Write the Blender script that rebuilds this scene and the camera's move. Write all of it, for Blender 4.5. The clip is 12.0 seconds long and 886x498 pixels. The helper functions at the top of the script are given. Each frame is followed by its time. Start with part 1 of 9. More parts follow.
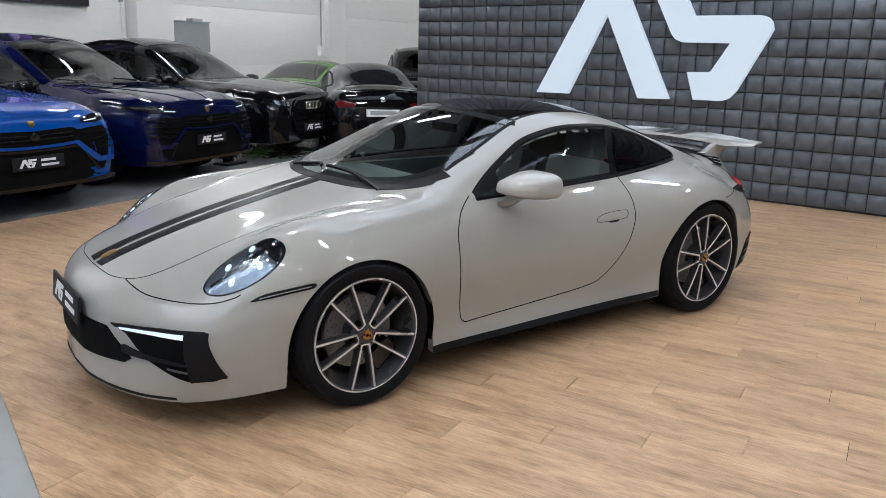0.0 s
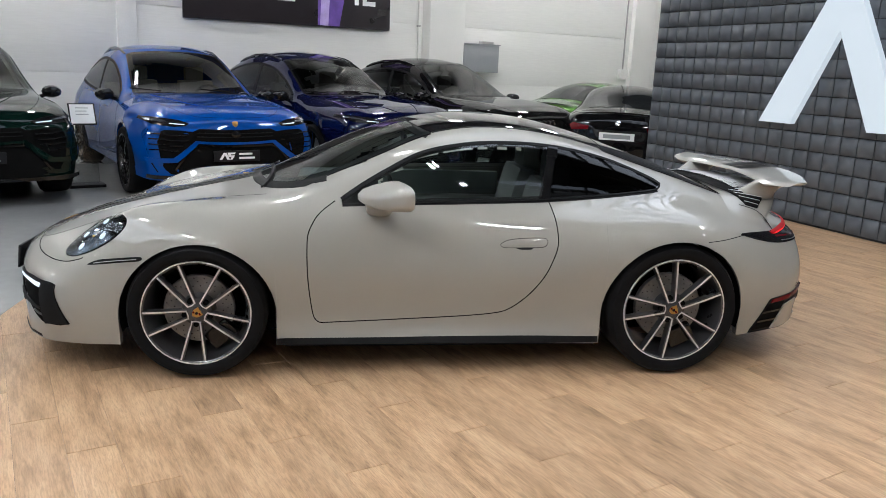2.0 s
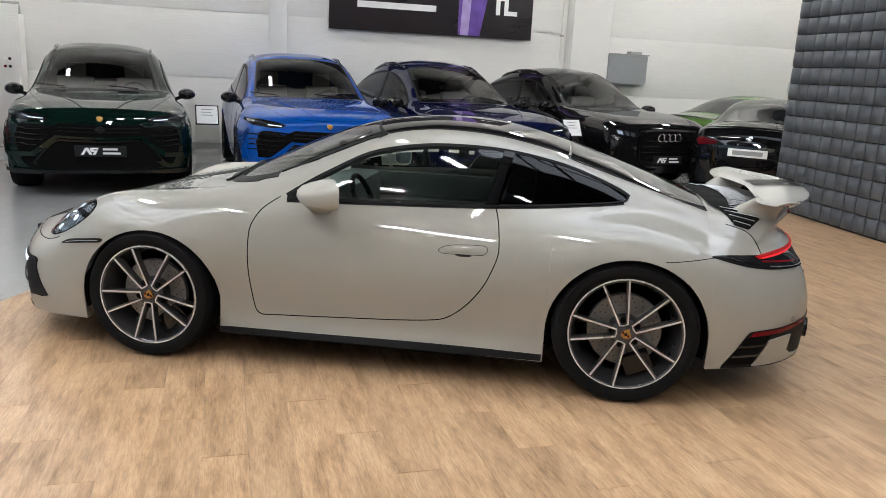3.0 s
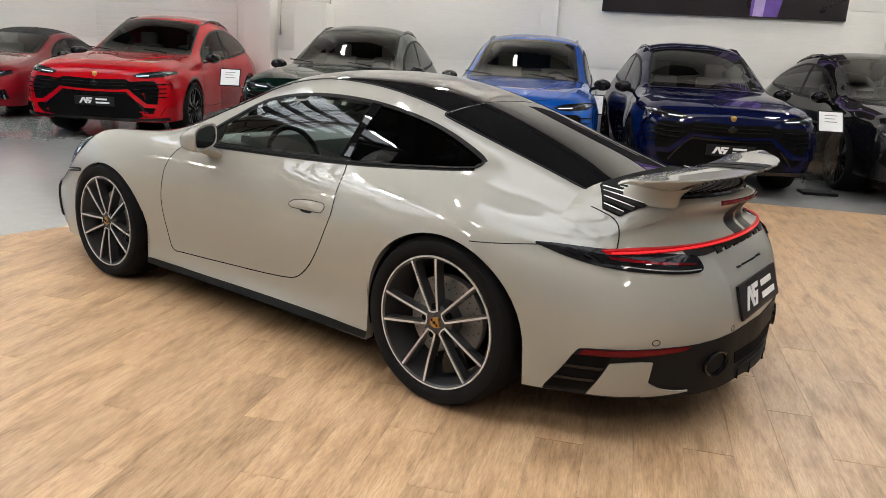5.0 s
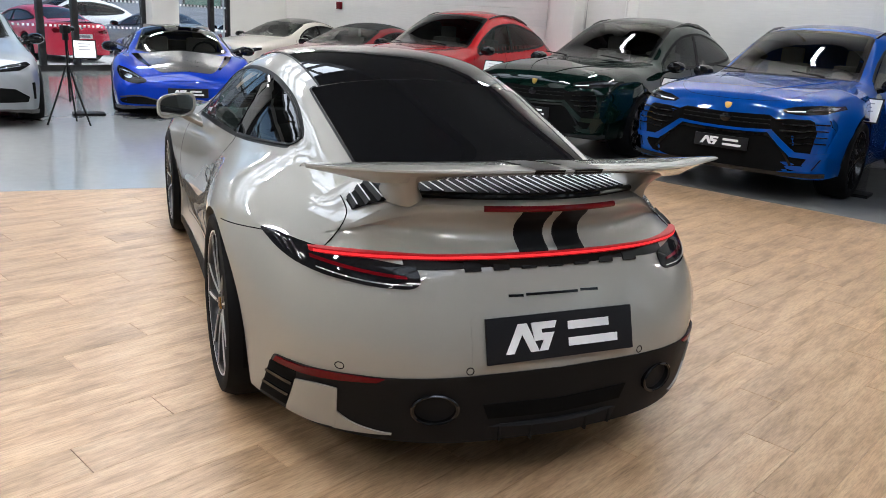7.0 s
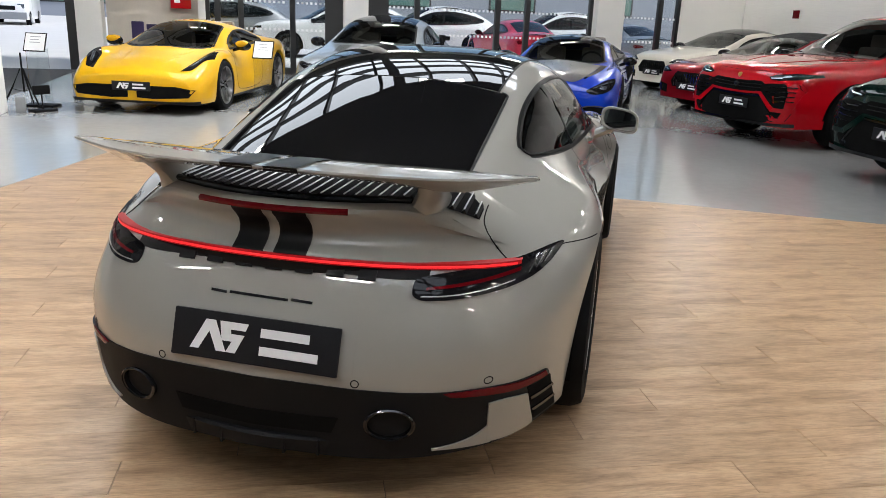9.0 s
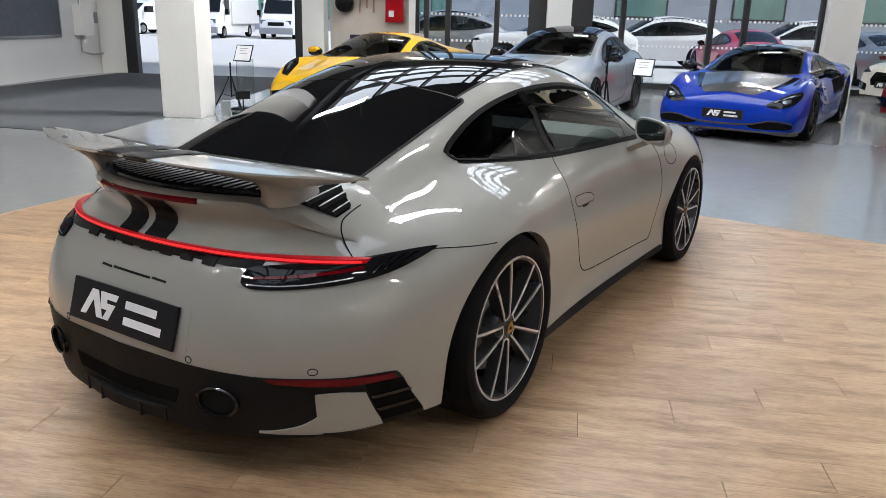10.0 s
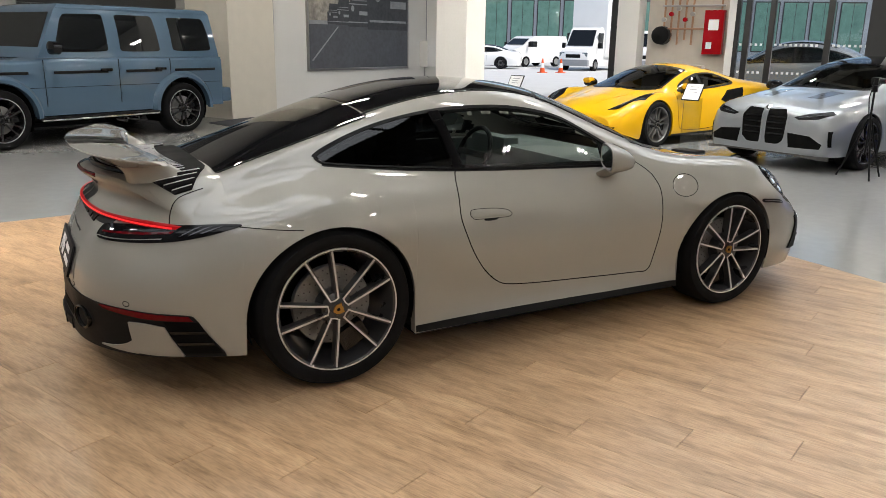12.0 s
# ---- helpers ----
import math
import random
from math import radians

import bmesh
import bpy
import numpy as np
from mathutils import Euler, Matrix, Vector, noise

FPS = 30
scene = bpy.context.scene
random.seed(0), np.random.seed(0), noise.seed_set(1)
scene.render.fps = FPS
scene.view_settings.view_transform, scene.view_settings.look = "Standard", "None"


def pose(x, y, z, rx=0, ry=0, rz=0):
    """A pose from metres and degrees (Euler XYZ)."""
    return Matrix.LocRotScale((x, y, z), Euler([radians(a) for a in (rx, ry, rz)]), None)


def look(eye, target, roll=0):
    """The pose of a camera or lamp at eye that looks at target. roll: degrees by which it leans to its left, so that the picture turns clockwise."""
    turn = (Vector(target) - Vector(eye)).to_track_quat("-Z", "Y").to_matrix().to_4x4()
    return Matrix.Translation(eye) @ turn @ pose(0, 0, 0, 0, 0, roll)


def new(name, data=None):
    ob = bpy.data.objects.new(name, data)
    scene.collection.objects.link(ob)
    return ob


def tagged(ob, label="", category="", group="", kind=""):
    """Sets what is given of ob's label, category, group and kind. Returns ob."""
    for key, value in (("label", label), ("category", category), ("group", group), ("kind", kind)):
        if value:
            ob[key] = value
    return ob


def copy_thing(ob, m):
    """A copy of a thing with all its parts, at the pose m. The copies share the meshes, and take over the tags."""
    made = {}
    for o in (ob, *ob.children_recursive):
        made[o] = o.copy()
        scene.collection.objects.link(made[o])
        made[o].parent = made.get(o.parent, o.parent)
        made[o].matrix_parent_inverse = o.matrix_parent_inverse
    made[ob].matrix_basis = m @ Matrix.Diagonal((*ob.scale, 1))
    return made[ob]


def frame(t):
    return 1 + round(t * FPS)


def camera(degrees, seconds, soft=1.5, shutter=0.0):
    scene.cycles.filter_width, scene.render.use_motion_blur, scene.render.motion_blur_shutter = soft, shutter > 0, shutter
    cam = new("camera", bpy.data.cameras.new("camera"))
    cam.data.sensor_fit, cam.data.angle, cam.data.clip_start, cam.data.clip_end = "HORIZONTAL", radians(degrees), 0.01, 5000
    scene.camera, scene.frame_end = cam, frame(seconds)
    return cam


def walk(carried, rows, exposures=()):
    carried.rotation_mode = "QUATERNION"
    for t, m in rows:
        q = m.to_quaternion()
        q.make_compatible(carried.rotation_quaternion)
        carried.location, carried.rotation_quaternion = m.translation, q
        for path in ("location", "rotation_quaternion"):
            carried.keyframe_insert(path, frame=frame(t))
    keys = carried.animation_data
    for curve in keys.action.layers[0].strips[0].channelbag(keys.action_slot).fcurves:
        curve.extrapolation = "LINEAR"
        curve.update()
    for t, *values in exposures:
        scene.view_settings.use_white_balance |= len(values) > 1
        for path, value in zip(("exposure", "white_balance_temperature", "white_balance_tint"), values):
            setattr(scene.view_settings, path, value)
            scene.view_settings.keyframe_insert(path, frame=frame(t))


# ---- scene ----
cam = camera(59.8, 12.0, 0.4)
PATH = [
    (0, (2.891, 3.659, 1.559), (1.728, 2.108, 1.068), 1.4),
    (0.5, (2.371, 4.02, 1.566), (1.411, 2.333, 1.083), 1.6),
    (1, (1.805, 4.319, 1.57), (1.066, 2.523, 1.094), 1.9),
    (1.5, (1.18, 4.472, 1.562), (0.672, 2.595, 1.094), 2.1),
    (2, (0.533, 4.601, 1.562), (0.266, 2.673, 1.102), 2.4),
    (2.5, (-0.109, 4.591, 1.563), (-0.12, 2.643, 1.11), 2.5),
    (3, (-0.755, 4.526, 1.556), (-0.521, 2.592, 1.105), 2.9),
    (3.2, (-1.009, 4.463, 1.54), (-0.679, 2.544, 1.084), 3.1),
    (5, (-2.973, 3.263, 1.435), (-1.832, 1.701, 0.93), 3.3),
    (5.5, (-3.335, 2.781, 1.416), (-2.019, 1.369, 0.895), 3.4),
    (6, (-3.637, 2.322, 1.433), (-2.166, 1.076, 0.898), 3.6),
    (6.5, (-3.882, 1.796, 1.419), (-2.261, 0.76, 0.873), 3.7),
    (7, (-4.102, 1.253, 1.43), (-2.347, 0.473, 0.872), 3.4),
    (7.2, (-4.178, 1.039, 1.446), (-2.378, 0.378, 0.881), 3.3),
    (8.8, (-4.14, -0.766, 1.464), (-2.256, -0.442, 0.876), 2.6),
    (9, (-4.084, -0.991, 1.461), (-2.224, -0.546, 0.874), 2.5),
    (9.5, (-3.907, -1.569, 1.464), (-2.143, -0.826, 0.885), 2.1),
    (10, (-3.65, -2.1, 1.476), (-2.024, -1.09, 0.897), 1.6),
    (10.5, (-3.388, -2.594, 1.472), (-1.922, -1.357, 0.906), 1.4),
    (11, (-3.1, -3.047, 1.482), (-1.808, -1.624, 0.929), 1.0),
    (11.5, (-2.781, -3.519, 1.489), (-1.669, -1.946, 0.951), 0.9),
    (12, (-2.376, -3.898, 1.497), (-1.437, -2.211, 0.976), 0.9),
]
from mathutils.bvhtree import BVHTree
from mathutils.interpolate import poly_3d_calc

BASE_STOPS = 0.42
GRADE = [(0, -0.12, 5820, 10), (3, 0.03, 6270, 10), (5.5, 0.12, 6680, 10), (7.0, 0.12, 6100, 10), (9, -0.06, 6380, 10), (10, -0.08, 6200, 10), (10.5, -0.13, 6450, 10), (11.2, -0.08, 6560, 10), (12, -0.09, 6800, 10)]
walk(cam, [(t, look(eye, target, roll)) for t, eye, target, roll in PATH], [(t, BASE_STOPS + e, k, q) for t, e, k, q in GRADE])

# ---- the hall's own axes: u along the back wall, v towards the mural wall ----
HALL = 22.0
U = Vector((math.cos(radians(HALL)), math.sin(radians(HALL)), 0))
V = Vector((-U.y, U.x, 0))
GROUND = -0.012

# ---- light ----
world = bpy.data.worlds.new("sky")
scene.world = world
world.use_nodes = True
wn = world.node_tree.nodes
sky = wn.new("ShaderNodeTexSky")
sky.sky_type = "NISHITA"
sky.sun_disc = False
sky.sun_elevation, sky.sun_rotation = radians(42), radians(200)
world.node_tree.links.new(sky.outputs[0], wn["Background"].inputs[0])
wn["Background"].inputs[1].default_value = 0.15
sun = new("sun", bpy.data.lights.new("sun", "SUN"))
sun.data.energy, sun.data.angle, sun.data.color = 3.4, radians(8), (1, 0.97, 0.93)
sun.matrix_world = look((0, 0, 30), (-12, 16, 0))


def area(name, m, sx, sy, watts, color):
    ob = new(name, bpy.data.lights.new(name, "AREA"))
    ob.data.shape, ob.data.size, ob.data.size_y, ob.data.energy, ob.data.color = "RECTANGLE", sx, sy, watts, color
    ob.matrix_world = m
    return ob


# ---- materials ----
def material(name, color, rough=0.5, metal=0.0, coat=0.0, vary=0.08, scale=6.0, grain=120.0, bump=0.0, spec=0.5, stretch=(1, 1, 1), rvary=0.06, trans=0.0, ior=1.45):
    m = bpy.data.materials.new(name)
    m.use_nodes = True
    n, l = m.node_tree.nodes, m.node_tree.links
    p = n["Principled BSDF"]
    p.inputs["Roughness"].default_value, p.inputs["Metallic"].default_value = rough, metal
    p.inputs["Coat Weight"].default_value, p.inputs["Coat Roughness"].default_value = coat, 0.012
    p.inputs["Coat IOR"].default_value = 1.42
    p.inputs["Specular IOR Level"].default_value = spec
    p.inputs["Transmission Weight"].default_value, p.inputs["IOR"].default_value = trans, ior
    p.inputs["Base Color"].default_value = (*color, 1)
    if vary or bump:
        tc, mp = n.new("ShaderNodeTexCoord"), n.new("ShaderNodeMapping")
        mp.inputs["Scale"].default_value = stretch
        l.new(tc.outputs["Object"], mp.inputs[0])
        big, fine = n.new("ShaderNodeTexNoise"), n.new("ShaderNodeTexNoise")
        big.inputs["Scale"].default_value, fine.inputs["Scale"].default_value = scale, grain
        big.inputs["Detail"].default_value, fine.inputs["Detail"].default_value = 4, 3
        for t in (big, fine):
            l.new(mp.outputs[0], t.inputs["Vector"])
        add = n.new("ShaderNodeMath")
        add.operation = "ADD"
        l.new(big.outputs[0], add.inputs[0]), l.new(fine.outputs[0], add.inputs[1])
        ramp = n.new("ShaderNodeMapRange")
        ramp.inputs["From Min"].default_value, ramp.inputs["From Max"].default_value = 0.6, 1.4
        ramp.inputs["To Min"].default_value, ramp.inputs["To Max"].default_value = 1 - vary, 1 + vary
        l.new(add.outputs[0], ramp.inputs[0])
        mix = n.new("ShaderNodeVectorMath")
        mix.operation = "SCALE"
        mix.inputs[0].default_value = color
        l.new(ramp.outputs[0], mix.inputs["Scale"])
        l.new(mix.outputs[0], p.inputs["Base Color"])
        rr = n.new("ShaderNodeMapRange")
        rr.inputs["From Min"].default_value, rr.inputs["From Max"].default_value = 0.3, 0.7
        rr.inputs["To Min"].default_value, rr.inputs["To Max"].default_value = max(rough - rvary * rough * 2, 0.01), rough + rvary * rough * 2
        l.new(big.outputs[0], rr.inputs[0])
        l.new(rr.outputs[0], p.inputs["Roughness"])
        if bump:
            b = n.new("ShaderNodeBump")
            b.inputs["Strength"].default_value, b.inputs["Distance"].default_value = 1.0, bump
            l.new(fine.outputs[0], b.inputs["Height"])
            l.new(b.outputs[0], p.inputs["Normal"])
    return m


def paint(name, color, metal=0.0, rough=0.45, vary=0.03, spec=0.15):
    """Car paint: a base coat with a clear coat and the faintest unevenness."""
    return material(name, color, rough, metal, coat=1.0, vary=vary, scale=2.0, grain=900.0, spec=spec)


def glowing(name, color, strength):
    m = bpy.data.materials.new(name)
    m.use_nodes = True
    p = m.node_tree.nodes["Principled BSDF"]
    p.inputs["Base Color"].default_value = (*[0.25 * c for c in color], 1)
    p.inputs["Specular IOR Level"].default_value = 0.2
    p.inputs["Emission Color"].default_value = (*color, 1)
    p.inputs["Emission Strength"].default_value = strength
    return m


def window_glass(name, tint, gloss=0.12, rough=0.01):
    """Thin glass: a tinted clear sheet with a mirror-like surface, glossier at a slant."""
    m = bpy.data.materials.new(name)
    m.use_nodes = True
    n, l = m.node_tree.nodes, m.node_tree.links
    n.remove(n["Principled BSDF"])
    clear, shine, mix, fres = n.new("ShaderNodeBsdfTransparent"), n.new("ShaderNodeBsdfGlossy"), n.new("ShaderNodeMixShader"), n.new("ShaderNodeFresnel")
    clear.inputs[0].default_value = (*tint, 1)
    shine.inputs["Roughness"].default_value = rough
    fres.inputs[0].default_value = 1.5 + gloss
    l.new(fres.outputs[0], mix.inputs[0]), l.new(clear.outputs[0], mix.inputs[1]), l.new(shine.outputs[0], mix.inputs[2])
    l.new(mix.outputs[0], n["Material Output"].inputs[0])
    return m


CHALK = paint("chalk_grey_paint", (0.292, 0.280, 0.254))
CHALK.node_tree.nodes["Principled BSDF"].inputs["Coat IOR"].default_value = 1.55
BLACK_GLOSS = paint("gloss_black", (0.006, 0.006, 0.0065), spec=0.0)
BLACK_MATT = material("matt_black_plastic", (0.007, 0.007, 0.0075), 0.55, vary=0.12, grain=400, bump=0.0002, spec=0.14)
RUBBER = material("tyre_rubber", (0.006, 0.006, 0.0065), 0.75, vary=0.15, scale=9, grain=260, bump=0.0004, spec=0.12)
TRIM_BLACK = material("black_rubber_trim", (0.006, 0.006, 0.0065), 0.5, vary=0.1, spec=0.12)
STRIPE = material("black_stripe_foil", (0.006, 0.006, 0.0065), 0.40, vary=0.1, spec=0.08)
# near-black that paints in the shade of openings, gaps and undersides
VOID = material("dark_recess", (0.003, 0.003, 0.003), 0.85, vary=0.05, spec=0.1)
MACHINED = material("machined_aluminium", (0.62, 0.62, 0.63), 0.30, 0.5, vary=0.06, grain=500)
RIM_GREY = material("dark_grey_rim_paint", (0.062, 0.062, 0.066), 0.30, 0.5, coat=0.5, vary=0.06)
RIM_BLACK = material("black_rim_paint", (0.015, 0.015, 0.016), 0.25, 0.2, coat=0.7, vary=0.06)
ROTOR = material("cast_brake_disc", (0.20, 0.197, 0.195), 0.40, 0.5, vary=0.2, scale=20, grain=200)
STEEL = material("brushed_steel", (0.42, 0.41, 0.40), 0.33, 1.0, vary=0.1, grain=300)
CHROME = material("chrome", (0.75, 0.75, 0.76), 0.08, 1.0, vary=0.03)
LENS = material("lamp_reflector", (0.20, 0.225, 0.255), 0.22, 0.85, vary=0.3, scale=14, grain=40)
COVER = window_glass("lamp_cover_glass", (0.92, 0.95, 0.97), 0.06)
LAMP_DARK = material("smoked_lamp_glass", (0.008, 0.008, 0.009), 0.4, coat=0.45, vary=0.2, spec=0.0)
LAMP_WHITE = glowing("daylight_lamp", (0.8, 0.9, 1.0), 0.75)
LAMP_RED = glowing("red_light_bar", (0.75, 0.002, 0.008), 0.20)
LAMP_RED_CORE = glowing("red_light_core", (1.0, 0.03, 0.035), 0.75)
RED_LENS = material("red_reflector", (0.10, 0.002, 0.005), 0.4, coat=0.6, spec=0.0, vary=0.2, grain=500)
PLATE = material("dark_plate", (0.010, 0.010, 0.012), 0.5, vary=0.08, spec=0.2)
PRINT_WHITE = material("white_print", (0.82, 0.82, 0.82), 0.5, vary=0.03)
GLASS = window_glass("side_glass", (0.74, 0.84, 0.81))
DARK_GLASS = window_glass("privacy_glass", (0.05, 0.055, 0.06), -0.08)
BLACK_GLASS = paint("black_roof_glass", (0.004, 0.004, 0.0045), vary=0.0, spec=0.0)
BLACK_CHROME = material("black_chrome", (0.055, 0.055, 0.058), 0.18, 1.0, vary=0.05)
CABINET_TRIM = material("grey_intake_plastic", (0.05, 0.05, 0.052), 0.45, vary=0.1)
MIRROR = material("mirror_glass", (0.8, 0.82, 0.83), 0.015, 1.0, vary=0)
GOLD = material("gold_badge", (0.42, 0.25, 0.07), 0.3, 1.0, vary=0.2, grain=800)
SEAT = material("light_grey_leather", (0.22, 0.235, 0.23), 0.55, vary=0.1, grain=300, bump=0.0004)
DASH = material("dark_green_grey_trim", (0.085, 0.10, 0.096), 0.6, vary=0.12, grain=300, bump=0.0004)


# ---- mesh helpers ----
def spline(keys):
    """A smooth curve through keyed values (modified Akima), for an x or an array of x."""
    k = sorted(keys)
    x = np.array([a[0] for a in k], float)
    y = np.array([a[1] for a in k], float)
    h = np.diff(x)
    d = np.diff(y) / h
    if len(d) == 1:
        t = np.array([d[0], d[0]])
    else:
        e = np.concatenate([[3 * d[0] - 2 * d[1], 2 * d[0] - d[1]], d, [2 * d[-1] - d[-2], 3 * d[-1] - 2 * d[-2]]])
        w1 = np.abs(e[3:] - e[2:-1]) + np.abs(e[3:] + e[2:-1]) / 2
        w2 = np.abs(e[1:-2] - e[:-3]) + np.abs(e[1:-2] + e[:-3]) / 2
        s = w1 + w2
        t = np.where(s > 1e-9, (w1 * e[1:-2] + w2 * e[2:-1]) / np.where(s > 1e-9, s, 1), 0)

    def f(v):
        v = np.clip(np.asarray(v, float), x[0], x[-1])
        i = np.clip(np.searchsorted(x, v) - 1, 0, len(h) - 1)
        u = (v - x[i]) / h[i]
        return (2 * u**3 - 3 * u**2 + 1) * y[i] + (u**3 - 2 * u**2 + u) * h[i] * t[i] + (3 * u**2 - 2 * u**3) * y[i + 1] + (u**3 - u**2) * h[i] * t[i + 1]

    return f


def mesh(name, verts, faces, mat, parent=None, label="", smooth=True):
    me = bpy.data.meshes.new(name)
    me.from_pydata([tuple(v) for v in verts], [], faces)
    me.update()
    if smooth:
        me.polygons.foreach_set("use_smooth", [True] * len(me.polygons))
        me.set_sharp_from_angle(angle=radians(38))
    me.materials.append(mat)
    ob = new(name, me)
    if parent:
        ob.parent = parent
    if label:
        ob["label"] = label
    return ob


def share(name, ob, parent, m, label=""):
    """Another object on the same mesh, with its own parts."""
    o = new(name, ob.data)
    o.parent, o.matrix_local = parent, m
    if label:
        o["label"] = label
    if ob.get("kind"):
        o["kind"] = ob["kind"]
    for c in ob.children:
        share(c.name.split(".")[0], c, o, c.matrix_local, c.get("label", ""))
    return o


def part(name, bm, mat, parent, label="", smooth=True):
    me = bpy.data.meshes.new(name)
    bmesh.ops.recalc_face_normals(bm, faces=bm.faces)
    bm.to_mesh(me)
    bm.free()
    if smooth:
        me.polygons.foreach_set("use_smooth", [True] * len(me.polygons))
        me.set_sharp_from_angle(angle=radians(38))
    me.materials.append(mat)
    ob = new(name, me)
    if parent:
        ob.parent = parent
    if label:
        ob["label"] = label
    return ob


def thing(name, m, label, category, group="", kind=""):
    ob = new(name)
    ob.empty_display_size = 0.2
    ob.matrix_world = m
    return tagged(ob, label, category, group, kind)


def box(bm, x0, x1, y0, y1, z0, z1, bevel=0.0, m=None):
    """A bevelled block added to bm."""
    vs = bmesh.ops.create_cube(bm, size=1.0, matrix=Matrix.Translation(((x0 + x1) / 2, (y0 + y1) / 2, (z0 + z1) / 2)) @ Matrix.Diagonal((abs(x1 - x0), abs(y1 - y0), abs(z1 - z0), 1)))["verts"]
    if bevel:
        es = list({e for v in vs for e in v.link_edges})
        vs = list({v for f in bmesh.ops.bevel(bm, geom=es, offset=bevel, segments=2, affect="EDGES", profile=0.7)["faces"] for v in f.verts} | {v for v in vs if v.is_valid})
    if m is not None:
        bmesh.ops.transform(bm, matrix=m, verts=[v for v in vs if v.is_valid])
    return bm


def block(name, x0, x1, y0, y1, z0, z1, mat, parent, bevel=0.01, m=None, label=""):
    return part(name, box(bmesh.new(), x0, x1, y0, y1, z0, z1, bevel, m), mat, parent, label)


def revolve(profile, n=48, axis="y"):
    """Verts and faces of a profile of (radius, along) turned about the y axis (or x or z)."""
    vs, fs, k = [], [], len(profile)
    for i in range(n):
        a = 2 * math.pi * i / n
        for r, h in profile:
            p = (r * math.cos(a), h, r * math.sin(a))
            vs.append(p if axis == "y" else ((h, p[0], p[2]) if axis == "x" else (p[0], p[2], h)))
    for i in range(n):
        for j in range(k - 1):
            a, b = i * k + j, ((i + 1) % n) * k + j
            fs.append((a, a + 1, b + 1, b))
    return vs, fs


def tube(points, r, n=8):
    """Verts and faces of a round bar along points."""
    vs, fs = [], []
    pts = [Vector(p) for p in points]
    for i, p in enumerate(pts):
        d = (pts[min(i + 1, len(pts) - 1)] - pts[max(i - 1, 0)]).normalized()
        a = d.orthogonal().normalized() if abs(d.z) > 0.9 else d.cross(Vector((0, 0, 1))).normalized()
        b = d.cross(a)
        for j in range(n):
            t = 2 * math.pi * j / n
            vs.append(p + r * (math.cos(t) * a + math.sin(t) * b))
    for i in range(len(pts) - 1):
        for j in range(n):
            fs.append((i * n + j, i * n + (j + 1) % n, (i + 1) * n + (j + 1) % n, (i + 1) * n + j))
    fs.append(tuple(range(n))), fs.append(tuple((len(pts) - 1) * n + j for j in range(n)))
    return vs, fs


def rod(name, points, r, mat, parent, n=8, label=""):
    return mesh(name, *tube(points, r, n), mat, parent, label)


def prism(outline, d0, d1):
    """Verts and faces of a flat outline of (x, z), thick from y = d0 to d1."""
    n = len(outline)
    vs = [(x, d0, z) for x, z in outline] + [(x, d1, z) for x, z in outline]
    fs = [tuple(range(n)), tuple(reversed(range(n, 2 * n)))] + [(i, (i + 1) % n, n + (i + 1) % n, n + i) for i in range(n)]
    return vs, fs


